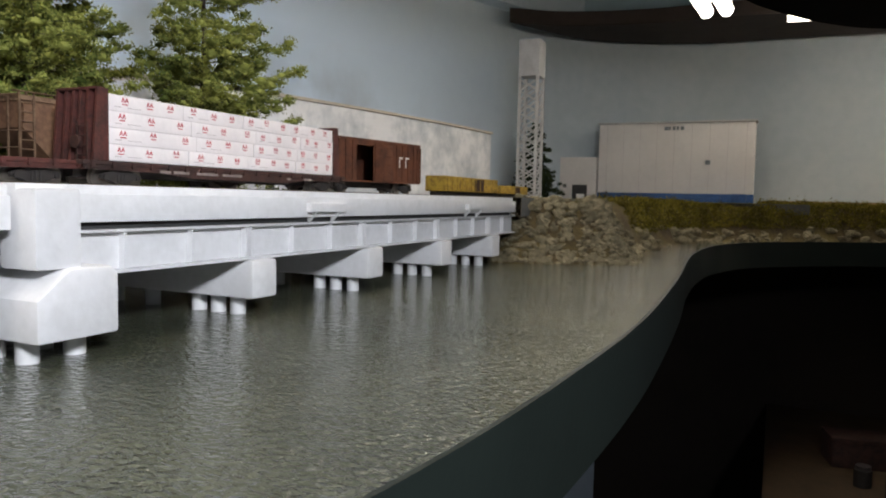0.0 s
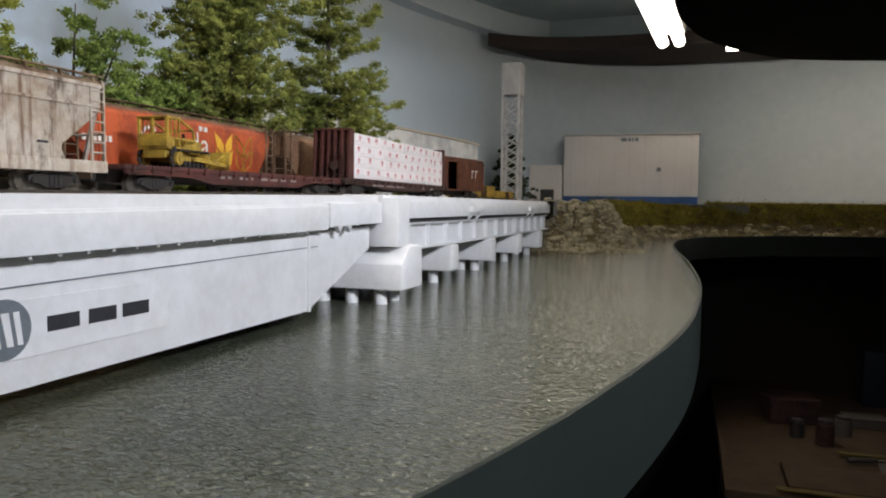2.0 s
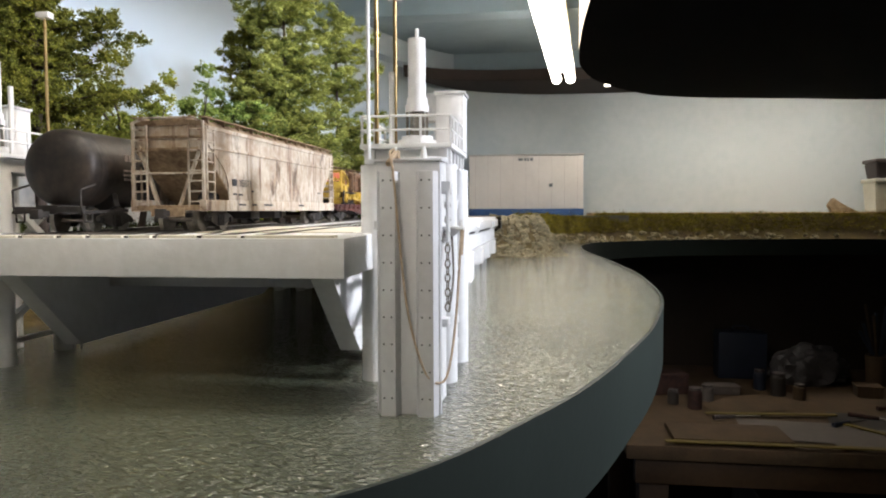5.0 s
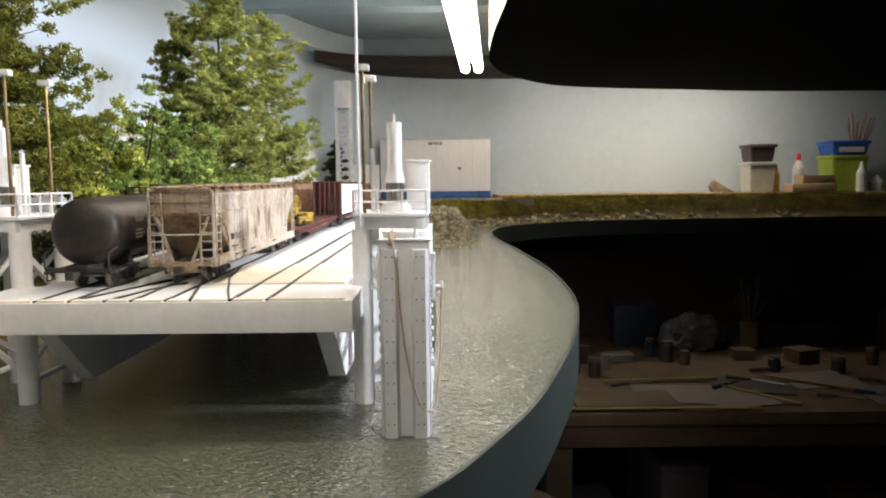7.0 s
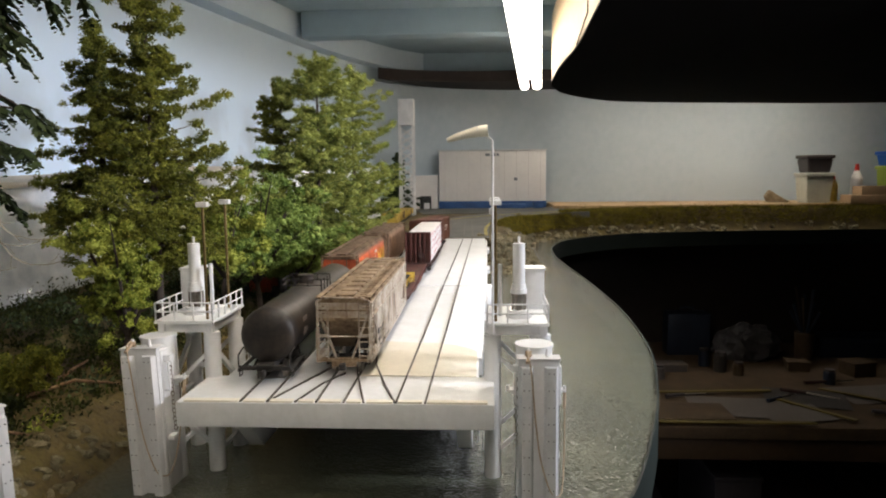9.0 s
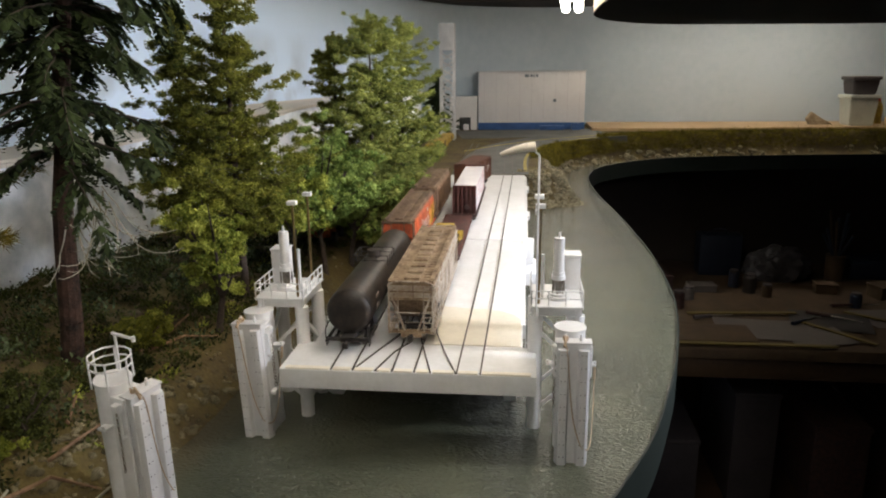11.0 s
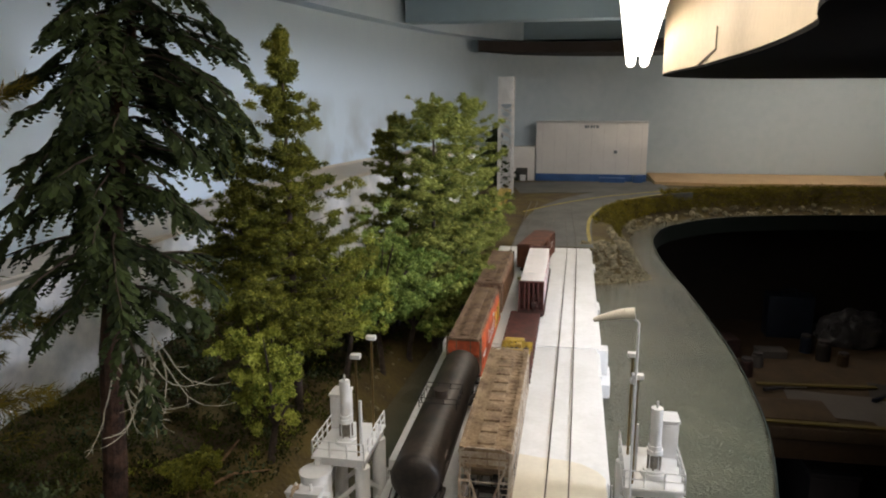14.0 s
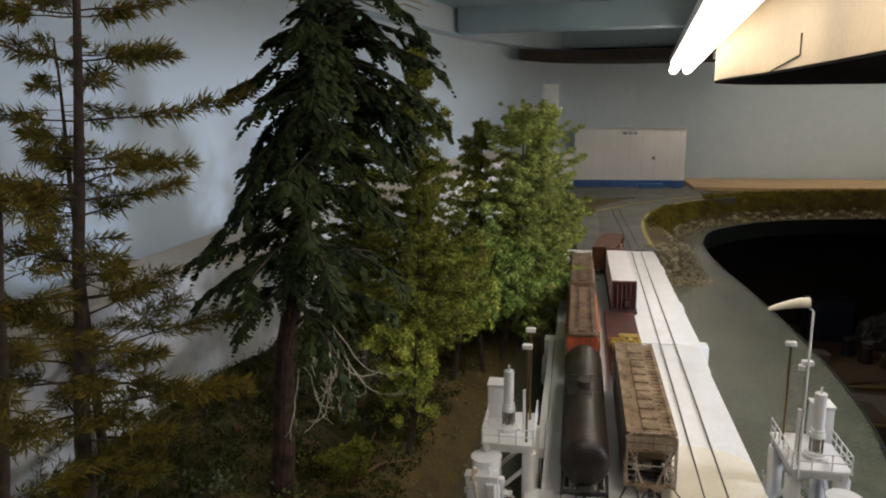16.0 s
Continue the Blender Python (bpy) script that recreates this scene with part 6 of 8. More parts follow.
def conifer(axis_pts, radius, leaf, label, seed, style="clump", crown=0.12, trunk=0.006, whorls=26, per=6, droop=0.35, gap=0.12, upturn=0.0, power=0.8, bare=0.15, size=0.005, dense=1.0, foot=0.7, bark=None):
    """A tapered trunk along a bent axis and uneven limbs; the foliage is fern-like fronds, small tufts or sprays of needles."""
    rnd = random.Random(seed)
    axis = spline(axis_pts, 13)
    axis = [p + Vector((rnd.uniform(-1, 1), rnd.uniform(-1, 1), 0)) * trunk * 0.2 for p in axis]
    base = axis[0]
    t = thing("conifer_tree", base.x, base.y, base.z, label, "tree", "trees on the bank")
    bm = bmesh.new()
    limb(bm, axis, trunk, trunk * 0.15, 12)
    part("trunk", bm, bark or BARK, t)
    bm = bmesh.new()
    leaves, tufts = [], []
    for w in range(whorls):
        f = crown + (1 - crown) * (w + rnd.uniform(0, 0.7)) / whorls
        at = along(axis, min(f, 0.99))
        v = (f - crown) / (1 - crown)
        reach = radius * ((1 - v) ** power * 0.96 + 0.04) * min(1.0, foot + 2.2 * v)
        a0 = rnd.uniform(0, 6.28)
        for k in range(per):
            if rnd.random() < gap * (0.5 + 1.1 * v):
                continue
            a = a0 + 2 * math.pi * k / per + rnd.uniform(-0.5, 0.5)
            at = along(axis, min(0.99, f + rnd.uniform(-0.7, 0.7) * (1 - crown) / whorls))
            lobe = 0.85 + 0.75 * noise.noise((math.cos(a) * 1.3 + seed, math.sin(a) * 1.3, f * 5))
            R = reach * rnd.uniform(0.60, 1.20) * lobe
            out = Vector((math.cos(a), math.sin(a), 0))
            side = out.cross(Vector((0, 0, 1)))
            dr = droop * rnd.uniform(0.4, 1.5)
            bend = rnd.uniform(-0.25, 0.25)
            n = max(4, int(R / 0.008))
            pts = []
            for i in range(n + 1):
                u = i / n
                pts.append(at + out * (R * u) + side * (R * bend * u * u) + Vector((0, 0, R * (0.12 * u - dr * u * u + upturn * u ** 3))) + unit(rnd) * R * 0.012)
            limb(bm, pts[:: max(1, n // 4)], trunk * 0.17 * (1.25 - f), trunk * 0.035, 4)
            if style == "frond":
                for i in range(1, n + 1):
                    u = i / n
                    if u < bare:
                        continue
                    way = (pts[i] - pts[i - 1]).normalized()
                    for sg in (-1, 1):
                        if rnd.random() < 0.15:
                            continue
                        L = (0.30 * R * (1.15 - u) + 0.010) * rnd.uniform(0.6, 1.25)
                        frond(leaves, pts[i], pts[i] + (way * 0.9 + side * sg * rnd.uniform(0.4, 1.0) + Vector((0, 0, -0.35 * rnd.random()))).normalized() * L, rnd, size, size * 0.17, 0.5)
                frond(leaves, pts[-2], pts[-1] + (pts[-1] - pts[-2]).normalized() * 0.012, rnd, size, size * 0.17, 0.4)
            elif style == "needle":
                for i in range(1, n + 1):
                    u = i / n
                    if u < bare:
                        continue
                    way = (pts[i] - pts[i - 1]).normalized()
                    for sg in (-1, 0, 1):
                        half = R * 0.22 * (1.1 - abs(u - 0.6))
                        q = pts[i] + side * sg * half * rnd.uniform(0.3, 1.0) + way * half * 0.4
                        if sg:
                            limb(bm, [pts[i], q], trunk * 0.03, trunk * 0.012, 3)
                        for _ in range(int(13 * dense)):
                            d = (way * 0.9 + side * sg * 0.5 + unit(rnd) * 0.85 + Vector((0, 0, -0.10))).normalized() * size * rnd.uniform(0.6, 1.25)
                            s = d.cross(unit(rnd))
                            if s.length > 1e-7:
                                b0 = pts[i].lerp(q, rnd.uniform(0.2, 1.0)) + unit(rnd) * 0.002
                                leaves.append((*b0, *d, *(s.normalized() * size * 0.045)))
            else:
                for i in range(1, n + 1):
                    u = i / n
                    if u < bare or rnd.random() < 0.10:
                        continue
                    half = R * 0.30 * (1.05 - abs(u - 0.5))
                    for sg in (-1, 0, 1):
                        if sg and rnd.random() < 0.35:
                            continue
                        q = pts[i] + side * sg * half * rnd.uniform(0.35, 1.1) + Vector((0, 0, rnd.uniform(-0.003, 0.004)))
                        tufts.append((*q, rnd.uniform(0.0032, 0.0072) * (1.0 if sg == 0 else 0.85) * dense))
                tufts.append((*(pts[-1] + (pts[-1] - pts[-2]) * 0.4), rnd.uniform(0.0024, 0.0045)))
    part("branchwork", bm, BARK, t)
    if style == "clump":
        for k in range(9):
            tufts.append((*(axis[-1] - Vector((0, 0, 0.0042 * k - 0.004))), 0.0016 + 0.0005 * k))
        ob = new("crown", tuft_crown("crown", tufts, leaf, seed, 46, size * 0.82, 0.22, 0.62, 0.35))
    else:
        ob = new("crown", leaf_mesh("crown", leaves, leaf))
    ob.parent = t
    ob.matrix_parent_inverse = Matrix.Translation(t.location).inverted()
    return t


def broadleaf(x, y, z, height, radius, leaf, label, seed, limbs=14, clumps=120, per=40, size=0.0026, trunk=0.004):
    """A forked trunk and a crown of many small leaf clumps with gaps."""
    rnd = random.Random(seed)
    t = thing("broadleaf_tree", x, y, z, label, "tree", "trees on the bank")
    base = Vector((x, y, z - 0.01))
    bm = bmesh.new()
    fork = base + Vector((rnd.uniform(-0.01, 0.01), rnd.uniform(-0.01, 0.01), height * 0.3))
    limb(bm, [base, base.lerp(fork, 0.5) + Vector((rnd.uniform(-1, 1), rnd.uniform(-1, 1), 0)) * 0.003, fork], trunk, trunk * 0.7, 10)
    part("trunk", bm, BARK, t)
    bm = bmesh.new()
    tips = []
    for k in range(limbs):
        a = 2 * math.pi * k / limbs + rnd.uniform(-0.4, 0.4)
        r = radius * rnd.uniform(0.3, 0.85)
        h = height * rnd.uniform(0.45, 0.98)
        tip = base + Vector((math.cos(a) * r, math.sin(a) * r, h))
        mid = fork.lerp(tip, 0.5) + Vector((0, 0, height * 0.06))
        limb(bm, [fork, mid, tip], trunk * 0.5, trunk * 0.08, 5)
        tips += [mid, tip, mid.lerp(tip, 0.5), fork.lerp(mid, 0.7)]
    part("branchwork", bm, BARK, t)
    tufts = []
    for _ in range(clumps):
        c = rnd.choice(tips) + unit(rnd) * radius * rnd.uniform(0.04, 0.48)
        rr = radius * rnd.uniform(0.09, 0.17)
        for _ in range(6):
            o = unit(rnd) * rr * rnd.uniform(0.5, 1.3)
            o.z *= 0.7
            tufts.append((*(c + o), rr * rnd.uniform(0.30, 0.62)))
    ob = new("crown", tuft_crown("crown", tufts, leaf, seed, per, size, 0.36, 0.75, 0.15))
    ob.parent = t
    ob.matrix_parent_inverse = Matrix.Translation(t.location).inverted()
    return t


def gz(x, y):
    return ground_height(x, y)


def fir(x, y, top, radius, leaf, label, seed, lean=(0.0, 0.0), **more):
    z = gz(x, y) - 0.008
    return conifer([(x, y, z), (x + lean[0] * 0.5, y + lean[1] * 0.5, (z + top) / 2), (x + lean[0], y + lean[1], top)], radius, leaf, label, seed, **more)


RED_BARK = material("red_brown_bark", (0.070, 0.036, 0.024), 0.9, vary=0.7, scale=90, bump=0.0030, bump_scale=220, dark=(0.014, 0.008, 0.006))
conifer([(-0.325, 0.050, gz(-0.325, 0.05) - 0.01), (-0.309, 0.046, 0.17), (-0.267, 0.019, 0.325), (-0.246, 0.009, 0.40), (-0.226, -0.004, 0.50)], 0.090, LEAF_DARK, "tall dark green fir with drooping fronds and a thick trunk", 11, style="frond",
crown=0.32, trunk=0.0095, whorls=22, per=7, droop=0.55, gap=0.25, power=0.68, bare=0.10, size=0.0100, foot=0.85, bark=RED_BARK)
conifer([(-0.424, -0.045, gz(-0.424, -0.045) - 0.01), (-0.4095, -0.055, 0.164), (-0.383, -0.075, 0.26), (-0.360, -0.086, 0.377), (-0.340, -0.097, 0.50)], 0.106, LEAF_OLIVE, "thin olive spruce with sparse tufted branches", 12, style="needle",
        crown=0.10, trunk=0.0062, whorls=15, per=6, droop=0.16, gap=0.26, upturn=0.14, power=0.30, bare=0.36, size=0.0092, dense=2.3)
conifer([(-0.425, -0.125, gz(-0.425, -0.125) - 0.01), (-0.39, -0.135, 0.20), (-0.37, -0.14, 0.33)], 0.075, LEAF_OLIVE, "thin olive spruce with sparse tufted branches", 13, style="needle",
        crown=0.08, trunk=0.0045, whorls=11, per=5, droop=0.20, gap=0.25, power=0.4, bare=0.36, size=0.0092, dense=1.5)
fir(-0.490, 0.060, 0.40, 0.075, LEAF_OLIVE, "thin olive spruce farther up the bank", 19, style="needle", crown=0.08, trunk=0.0045, whorls=12, per=5, droop=0.20, gap=0.25, power=0.4, bare=0.35, size=0.0092, dense=1.3)
fir(-0.252, 0.246, 0.404, 0.096, LEAF_FIR, "mid-green fir with ragged layered branches", 14, lean=(0.009, -0.020), crown=0.22, trunk=0.0046, whorls=27, per=8, droop=0.16, gap=0.20, upturn=0.24, power=1.0, bare=0.10, size=0.0034, dense=0.78)
fir(-0.170, 0.545, 0.345, 0.098, LEAF_MIX, "bushy light green conifer on the bank", 15, crown=0.10, trunk=0.0045, whorls=22, per=8, droop=0.08, gap=0.12, upturn=0.20, power=0.50, bare=0.14, dense=1.15, size=0.0034)
fir(-0.150, 0.690, 0.345, 0.100, LEAF_MIX, "green conifer with ragged lobes beside the ramp", 16, crown=0.10, trunk=0.0045, whorls=19, per=8, droop=0.06, gap=0.20, upturn=0.22, power=0.42, bare=0.2, dense=1.25, size=0.0034)
fir(-0.235, 0.600, 0.320, 0.080, LEAF_FIR, "green conifer on the bank behind the cars", 17, crown=0.10, trunk=0.0045, whorls=20, per=8, droop=0.10, gap=0.2, upturn=0.15, power=0.6, size=0.0034)
fir(-0.330, 0.300, 0.34, 0.070, LEAF_FIR, "dark green fir farther up the bank", 18, crown=0.30, trunk=0.0045, whorls=20, per=7, droop=0.18, gap=0.25, power=0.7, size=0.0034)
broadleaf(-0.205, 0.400, gz(-0.205, 0.40), 0.200, 0.074, LEAF_BRIGHT, "bright green broadleaf tree on the bank", 21, clumps=100)
broadleaf(-0.190, 0.470, gz(-0.19, 0.47), 0.190, 0.072, LEAF_BRIGHT, "bright green broadleaf tree on the bank", 22, clumps=100)
broadleaf(-0.235, 0.335, gz(-0.235, 0.335), 0.205, 0.066, LEAF_LIME, "yellow-green broadleaf tree on the bank", 23, clumps=85)
broadleaf(-0.242, 0.150, gz(-0.242, 0.150), 0.145, 0.052, LEAF_LIME, "yellow-green broadleaf bush near the water", 24, clumps=95)
for x, y, h, r, leaf_kind, k in ((-0.300, -0.105, 0.055, 0.036, LEAF_MOSS, 27), (-0.262, 0.030, 0.040, 0.026, LEAF_MOSS, 29), (-0.325, -0.160, 0.050, 0.034, LEAF_MOSS, 41), (-0.290, -0.050, 0.045, 0.030, LEAF_MOSS, 42), (-0.278, 0.090, 0.042, 0.028, LEAF_FIR, 44)):
    broadleaf(x, y, gz(x, y), h, r, leaf_kind, "low dark green bush near the shore", k, clumps=45, trunk=0.002)
broadleaf(-0.285, -0.090, gz(-0.285, -0.09), 0.034, 0.018, LEAF_LIME, "small yellow-green bush near the shore", 28, clumps=40, trunk=0.002)

# bare hanging twigs on the big fir
bm = bmesh.new()
rnd = random.Random(5)
for k in range(18):
    a = rnd.uniform(-1.5, 1.1)
    p = Vector((-0.290 + rnd.uniform(0.0, 0.03), 0.030 + rnd.uniform(-0.02, 0.01), 0.172 + rnd.uniform(-0.02, 0.02)))
    pts = [p]
    d = Vector((math.cos(a) * 0.5, math.sin(a) * 0.5, -0.8))
    long = rnd.uniform(0.6, 1.15)
    for i in range(9):
        lift = -0.25 if i < 4 else 0.26
        d = (d + Vector((math.cos(a) * 0.10 + rnd.uniform(-0.22, 0.22), math.sin(a) * 0.10 + rnd.uniform(-0.22, 0.22), lift))).normalized()
        p = p + d * rnd.uniform(0.005, 0.010) * long
        pts.append(p)
        if i in (3, 5, 6) and rnd.random() < 0.6:
            side = (d + unit(rnd) * 0.8).normalized()
            limb(bm, [p, p + side * 0.006, p + side * 0.010 + Vector((0, 0, 0.002))], 0.0003, 0.00015, 3)
    limb(bm, pts, 0.00062, 0.00024, 4)
rnd = random.Random(6)
for k in range(7):
    p = Vector((-0.243, 0.006, 0.415 + rnd.uniform(-0.006, 0.012)))
    a = rnd.uniform(-1.2, 0.7)
    pts = [p]
    for i in range(5):
        p = p + Vector((math.cos(a), math.sin(a), rnd.uniform(-0.5, 0.2))) * rnd.uniform(0.008, 0.013)
        pts.append(p)
    limb(bm, pts, 0.0007, 0.0003, 4)
twigs = solid("dead_twigs", bm, DEADWOOD, "bare pale dead twigs hanging from the big fir", "branch", kind="stuff")


# ---- undergrowth ----
ROAD_EDGE = [(0.97, 0.052), (1.11, 0.050), (1.26, 0.058), (1.40, 0.085), (1.52, 0.132), (1.61, 0.192), (1.68, 0.262)]


def on_road(x, y):
    """True inside the bend of the road, up to its yellow edge line."""
    return x < np.interp(y, [a for a, _ in ROAD_EDGE], [b for _, b in ROAD_EDGE]) + 0.006 and 0.97 < y < 1.78


def undergrowth(name, leaf, label, seed, count, x_range, y_range, size, spread_r, shore=(0.012, 0.5), per=46):
    rnd = random.Random(seed)
    leaves = []
    for _ in range(count):
        x, y = rnd.uniform(*x_range), rnd.uniform(*y_range)
        s = shore_distance(x, y)
        if not shore[0] < s < shore[1] or on_road(x, y):
            continue
        z = ground_height(x, y)
        r = spread_r * rnd.uniform(0.4, 1.3)
        for _ in range(per):
            q = Vector((x, y, z)) + Vector((rnd.gauss(0, r * 0.6), rnd.gauss(0, r * 0.6), abs(rnd.gauss(0, r * 0.7))))
            d = (unit(rnd) + Vector((0, 0, 0.4))) * size * rnd.uniform(0.6, 1.4)
            sd = d.cross(unit(rnd))
            sd = sd.normalized() * size * 0.33 if sd.length > 1e-8 else Vector((size, 0, 0))
            leaves.append((*q, *d, *sd))
    return tagged(new(name, leaf_mesh(name, leaves, leaf)), label, "undergrowth", kind="stuff")


undergrowth("shrubs", SHRUB, "low grey-green shrubs on the earth bank", 31, 200, (-0.52, -0.17), (-0.2, 1.0), 0.0040, 0.011, (0.05, 0.4))
undergrowth("moss", LEAF_MOSS, "dark moss and weeds on the slope", 32, 5200, (-0.50, -0.16), (-0.34, 0.95), 0.0028, 0.006, (0.030, 0.30), 20)
undergrowth("weeds", LEAF_LIME, "small yellow-green weeds by the shore", 33, 90, (-0.42, -0.17), (-0.25, 0.9), 0.0032, 0.006, (0.02, 0.16), 34)


# ---- rocks ----
ROCK = material("weathered_grey_rock", (0.33, 0.28, 0.18), 0.9, scale=110, fine=700, dark=(0.062, 0.056, 0.030), bump=0.0012, bump_scale=450, random_tint=0.35, spec=0.2)
SAND = material("sandy_shore", (0.34, 0.27, 0.18), 0.9, scale=60, fine=500, dark=(0.20, 0.15, 0.09), bump=0.001, bump_scale=400)
GRASS = foliage("golden_grass", (0.07, 0.06, 0.006), (0.27, 0.22, 0.025))
ROAD = material("grey_road", (0.135, 0.135, 0.125), 0.85, scale=14, fine=200, dark=(0.095, 0.095, 0.088))
ROADLINE = material("yellow_road_paint", (0.42, 0.34, 0.09), 0.8, vary=0.4, scale=40)


def rock_mesh(seed, flat=0.7):
    rnd = random.Random(seed)
    bm = bmesh.new()
    bmesh.ops.create_icosphere(bm, subdivisions=1, radius=1.0)
    off = Vector((rnd.uniform(0, 50), rnd.uniform(0, 50), rnd.uniform(0, 50)))
    for v in bm.verts:
        n = noise.noise(v.co * 1.1 + off) * 0.45 + noise.noise(v.co * 2.7 + off) * 0.22
        v.co = v.co * (1.0 + n)
        v.co.z *= flat
        for ax in range(3):
            c = v.co[ax]
            v.co[ax] = max(-0.78, min(0.78, c)) + c * 0.1
    return mesh(bm, "rock", ROCK, False)


ROCKS = [rock_mesh(k, 0.55 + 0.1 * (k % 4)) for k in range(9)]


def rocks_on(parent, seed, count, place, lo, hi):
    rnd = random.Random(seed)
    for _ in range(count):
        x, y = place(rnd)
        z = ground_height(x, y)
        s = rnd.uniform(lo, hi)
        ob = new("rock", ROCKS[rnd.randrange(len(ROCKS))])
        ob.matrix_world = Matrix.Translation((x, y, z + s * 0.1)) @ Euler((rnd.uniform(-0.6, 0.6), rnd.uniform(-0.6, 0.6), rnd.uniform(0, 6.3))).to_matrix().to_4x4() @ Matrix.Diagonal((s * rnd.uniform(0.8, 1.6), s, s * rnd.uniform(0.7, 1.2), 1))
        ob.parent = parent
        ob.matrix_parent_inverse = parent.matrix_world.inverted()


def along_shore(u0, u1, d0, d1):
    def f(rnd):
        k = rnd.uniform(u0, u1) * (len(SHORE_PTS) - 2)
        i = int(k)
        a, b = SHORE_PTS[i], SHORE_PTS[i + 1]
        t = (b - a) / np.hypot(*(b - a))
        nrm = np.array((-t[1], t[0]))
        p = a + (b - a) * (k - i) + nrm * rnd.uniform(d0, d1)
        return float(p[0]), float(p[1])
    return f


abutment = thing("rock_abutment", 0.06, 0.96, 0.0, "grey stone riprap abutment under the bridge end", "rocks")
bpy.context.view_layer.update()
rocks_on(abutment, 41, 150, along_shore(0.43, 0.545, 0.0, 0.062), 0.0035, 0.0078)
rocks_on(abutment, 44, 150, along_shore(0.535, 0.615, 0.004, 0.060), 0.0030, 0.0075)
rubble = thing("rubble_slope", 0.06, 0.97, 0.0, "small broken grey stones filling the rock abutment", "rocks")
bpy.context.view_layer.update()
rocks_on(rubble, 46, 290, along_shore(0.42, 0.55, -0.002, 0.056), 0.0024, 0.0050)
scree = thing("rubble_slope", 0.15, 1.02, 0.0, "small broken grey stones beside the rock abutment", "rocks")
bpy.context.view_layer.update()
rocks_on(scree, 47, 290, along_shore(0.51, 0.60, -0.002, 0.058), 0.0024, 0.0055)
far_rocks = thing("shore_rocks", 0.5, 1.8, 0.0, "pale boulders along the far mossy bank", "rocks")
bpy.context.view_layer.update()
rocks_on(far_rocks, 42, 150, along_shore(0.60, 0.92, 0.000, 0.022), 0.004, 0.0110)
near_rocks = thing("shore_stones", -0.22, 0.1, 0.0, "small stones and rubble along the earth shore", "rocks")
bpy.context.view_layer.update()
rocks_on(near_rocks, 43, 130, along_shore(0.02, 0.36, -0.002, 0.035), 0.0012, 0.0034)
rocks_on(near_rocks, 45, 120, along_shore(0.02, 0.14, 0.0, 0.035), 0.0016, 0.0045)

litter = thing("shore_litter", -0.245, -0.11, 0.0, "small flat chips and gravel littering the shore", "rocks")
bpy.context.view_layer.update()
rocks_on(litter, 48, 260, along_shore(0.04, 0.11, 0.004, 0.055), 0.0008, 0.0032)
for a, c in (((-0.254, -0.160), (-0.262, -0.112)), ((-0.231, -0.122), (-0.224, -0.068)), ((-0.272, -0.130), (-0.240, -0.112)), ((-0.240, -0.150), (-0.226, -0.128))):
    bm = bmesh.new()
    limb(bm, [(*a, ground_height(*a) + 0.003), ((a[0] + c[0]) / 2 + 0.001, (a[1] + c[1]) / 2, ground_height((a[0] + c[0]) / 2, (a[1] + c[1]) / 2) + 0.005), (*c, ground_height(*c) + 0.003)], 0.0017, 0.0008, 8)
    solid("grey_stick", bm, DEADWOOD, "pale grey weathered stick lying on the shore", "stick", "sticks")
rnd = random.Random(9)
blades = []
for _ in range(150):
    x, y = -0.276 + rnd.gauss(0, 0.010), -0.152 + rnd.gauss(0, 0.012)
    d = Vector((rnd.gauss(0, 0.35), rnd.gauss(0, 0.35), 1)).normalized() * rnd.uniform(0.012, 0.034)
    blades.append((x, y, ground_height(x, y) - 0.001, *d, *(d.cross(unit(rnd)).normalized() * 0.0007)))
tagged(new("dry_grass", leaf_mesh("dry_grass", blades, DEADWOOD)), "tuft of pale dry grass on the shore", "grass", kind="stuff")

rnd = random.Random(8)
for k in range(9):
    x, y = -0.25 + rnd.uniform(-0.03, 0.02), -0.20 + k * 0.04
    if shore_distance(x, y) < 0.004:
        x -= 0.03
    a = rnd.uniform(0.6, 2.2)
    l = rnd.uniform(0.03, 0.07)
    bm = bmesh.new()
    z = ground_height(x, y) + 0.003
    x2, y2 = x + math.cos(a) * l, y + math.sin(a) * l
    limb(bm, [(x, y, z), ((x + x2) / 2, (y + y2) / 2, max(z, ground_height((x + x2) / 2, (y + y2) / 2)) + 0.003), (x2, y2, ground_height(x2, y2) + 0.004)], 0.0016, 0.0008, 8)
    solid("driftwood_log", bm, GOLD_WOOD, "brown driftwood log lying on the shore", "log", "driftwood")

undergrowth("grass", GRASS, "golden dry grass along the far bank", 51, 9000, (0.02, 1.9), (1.24, 2.10), 0.0034, 0.006, (0.022, 0.10), 18)
undergrowth("moss_bank", LEAF_OLIVE, "olive moss on the far bank", 52, 7000, (0.02, 1.9), (1.20, 2.10), 0.0034, 0.006, (0.018, 0.11), 18)


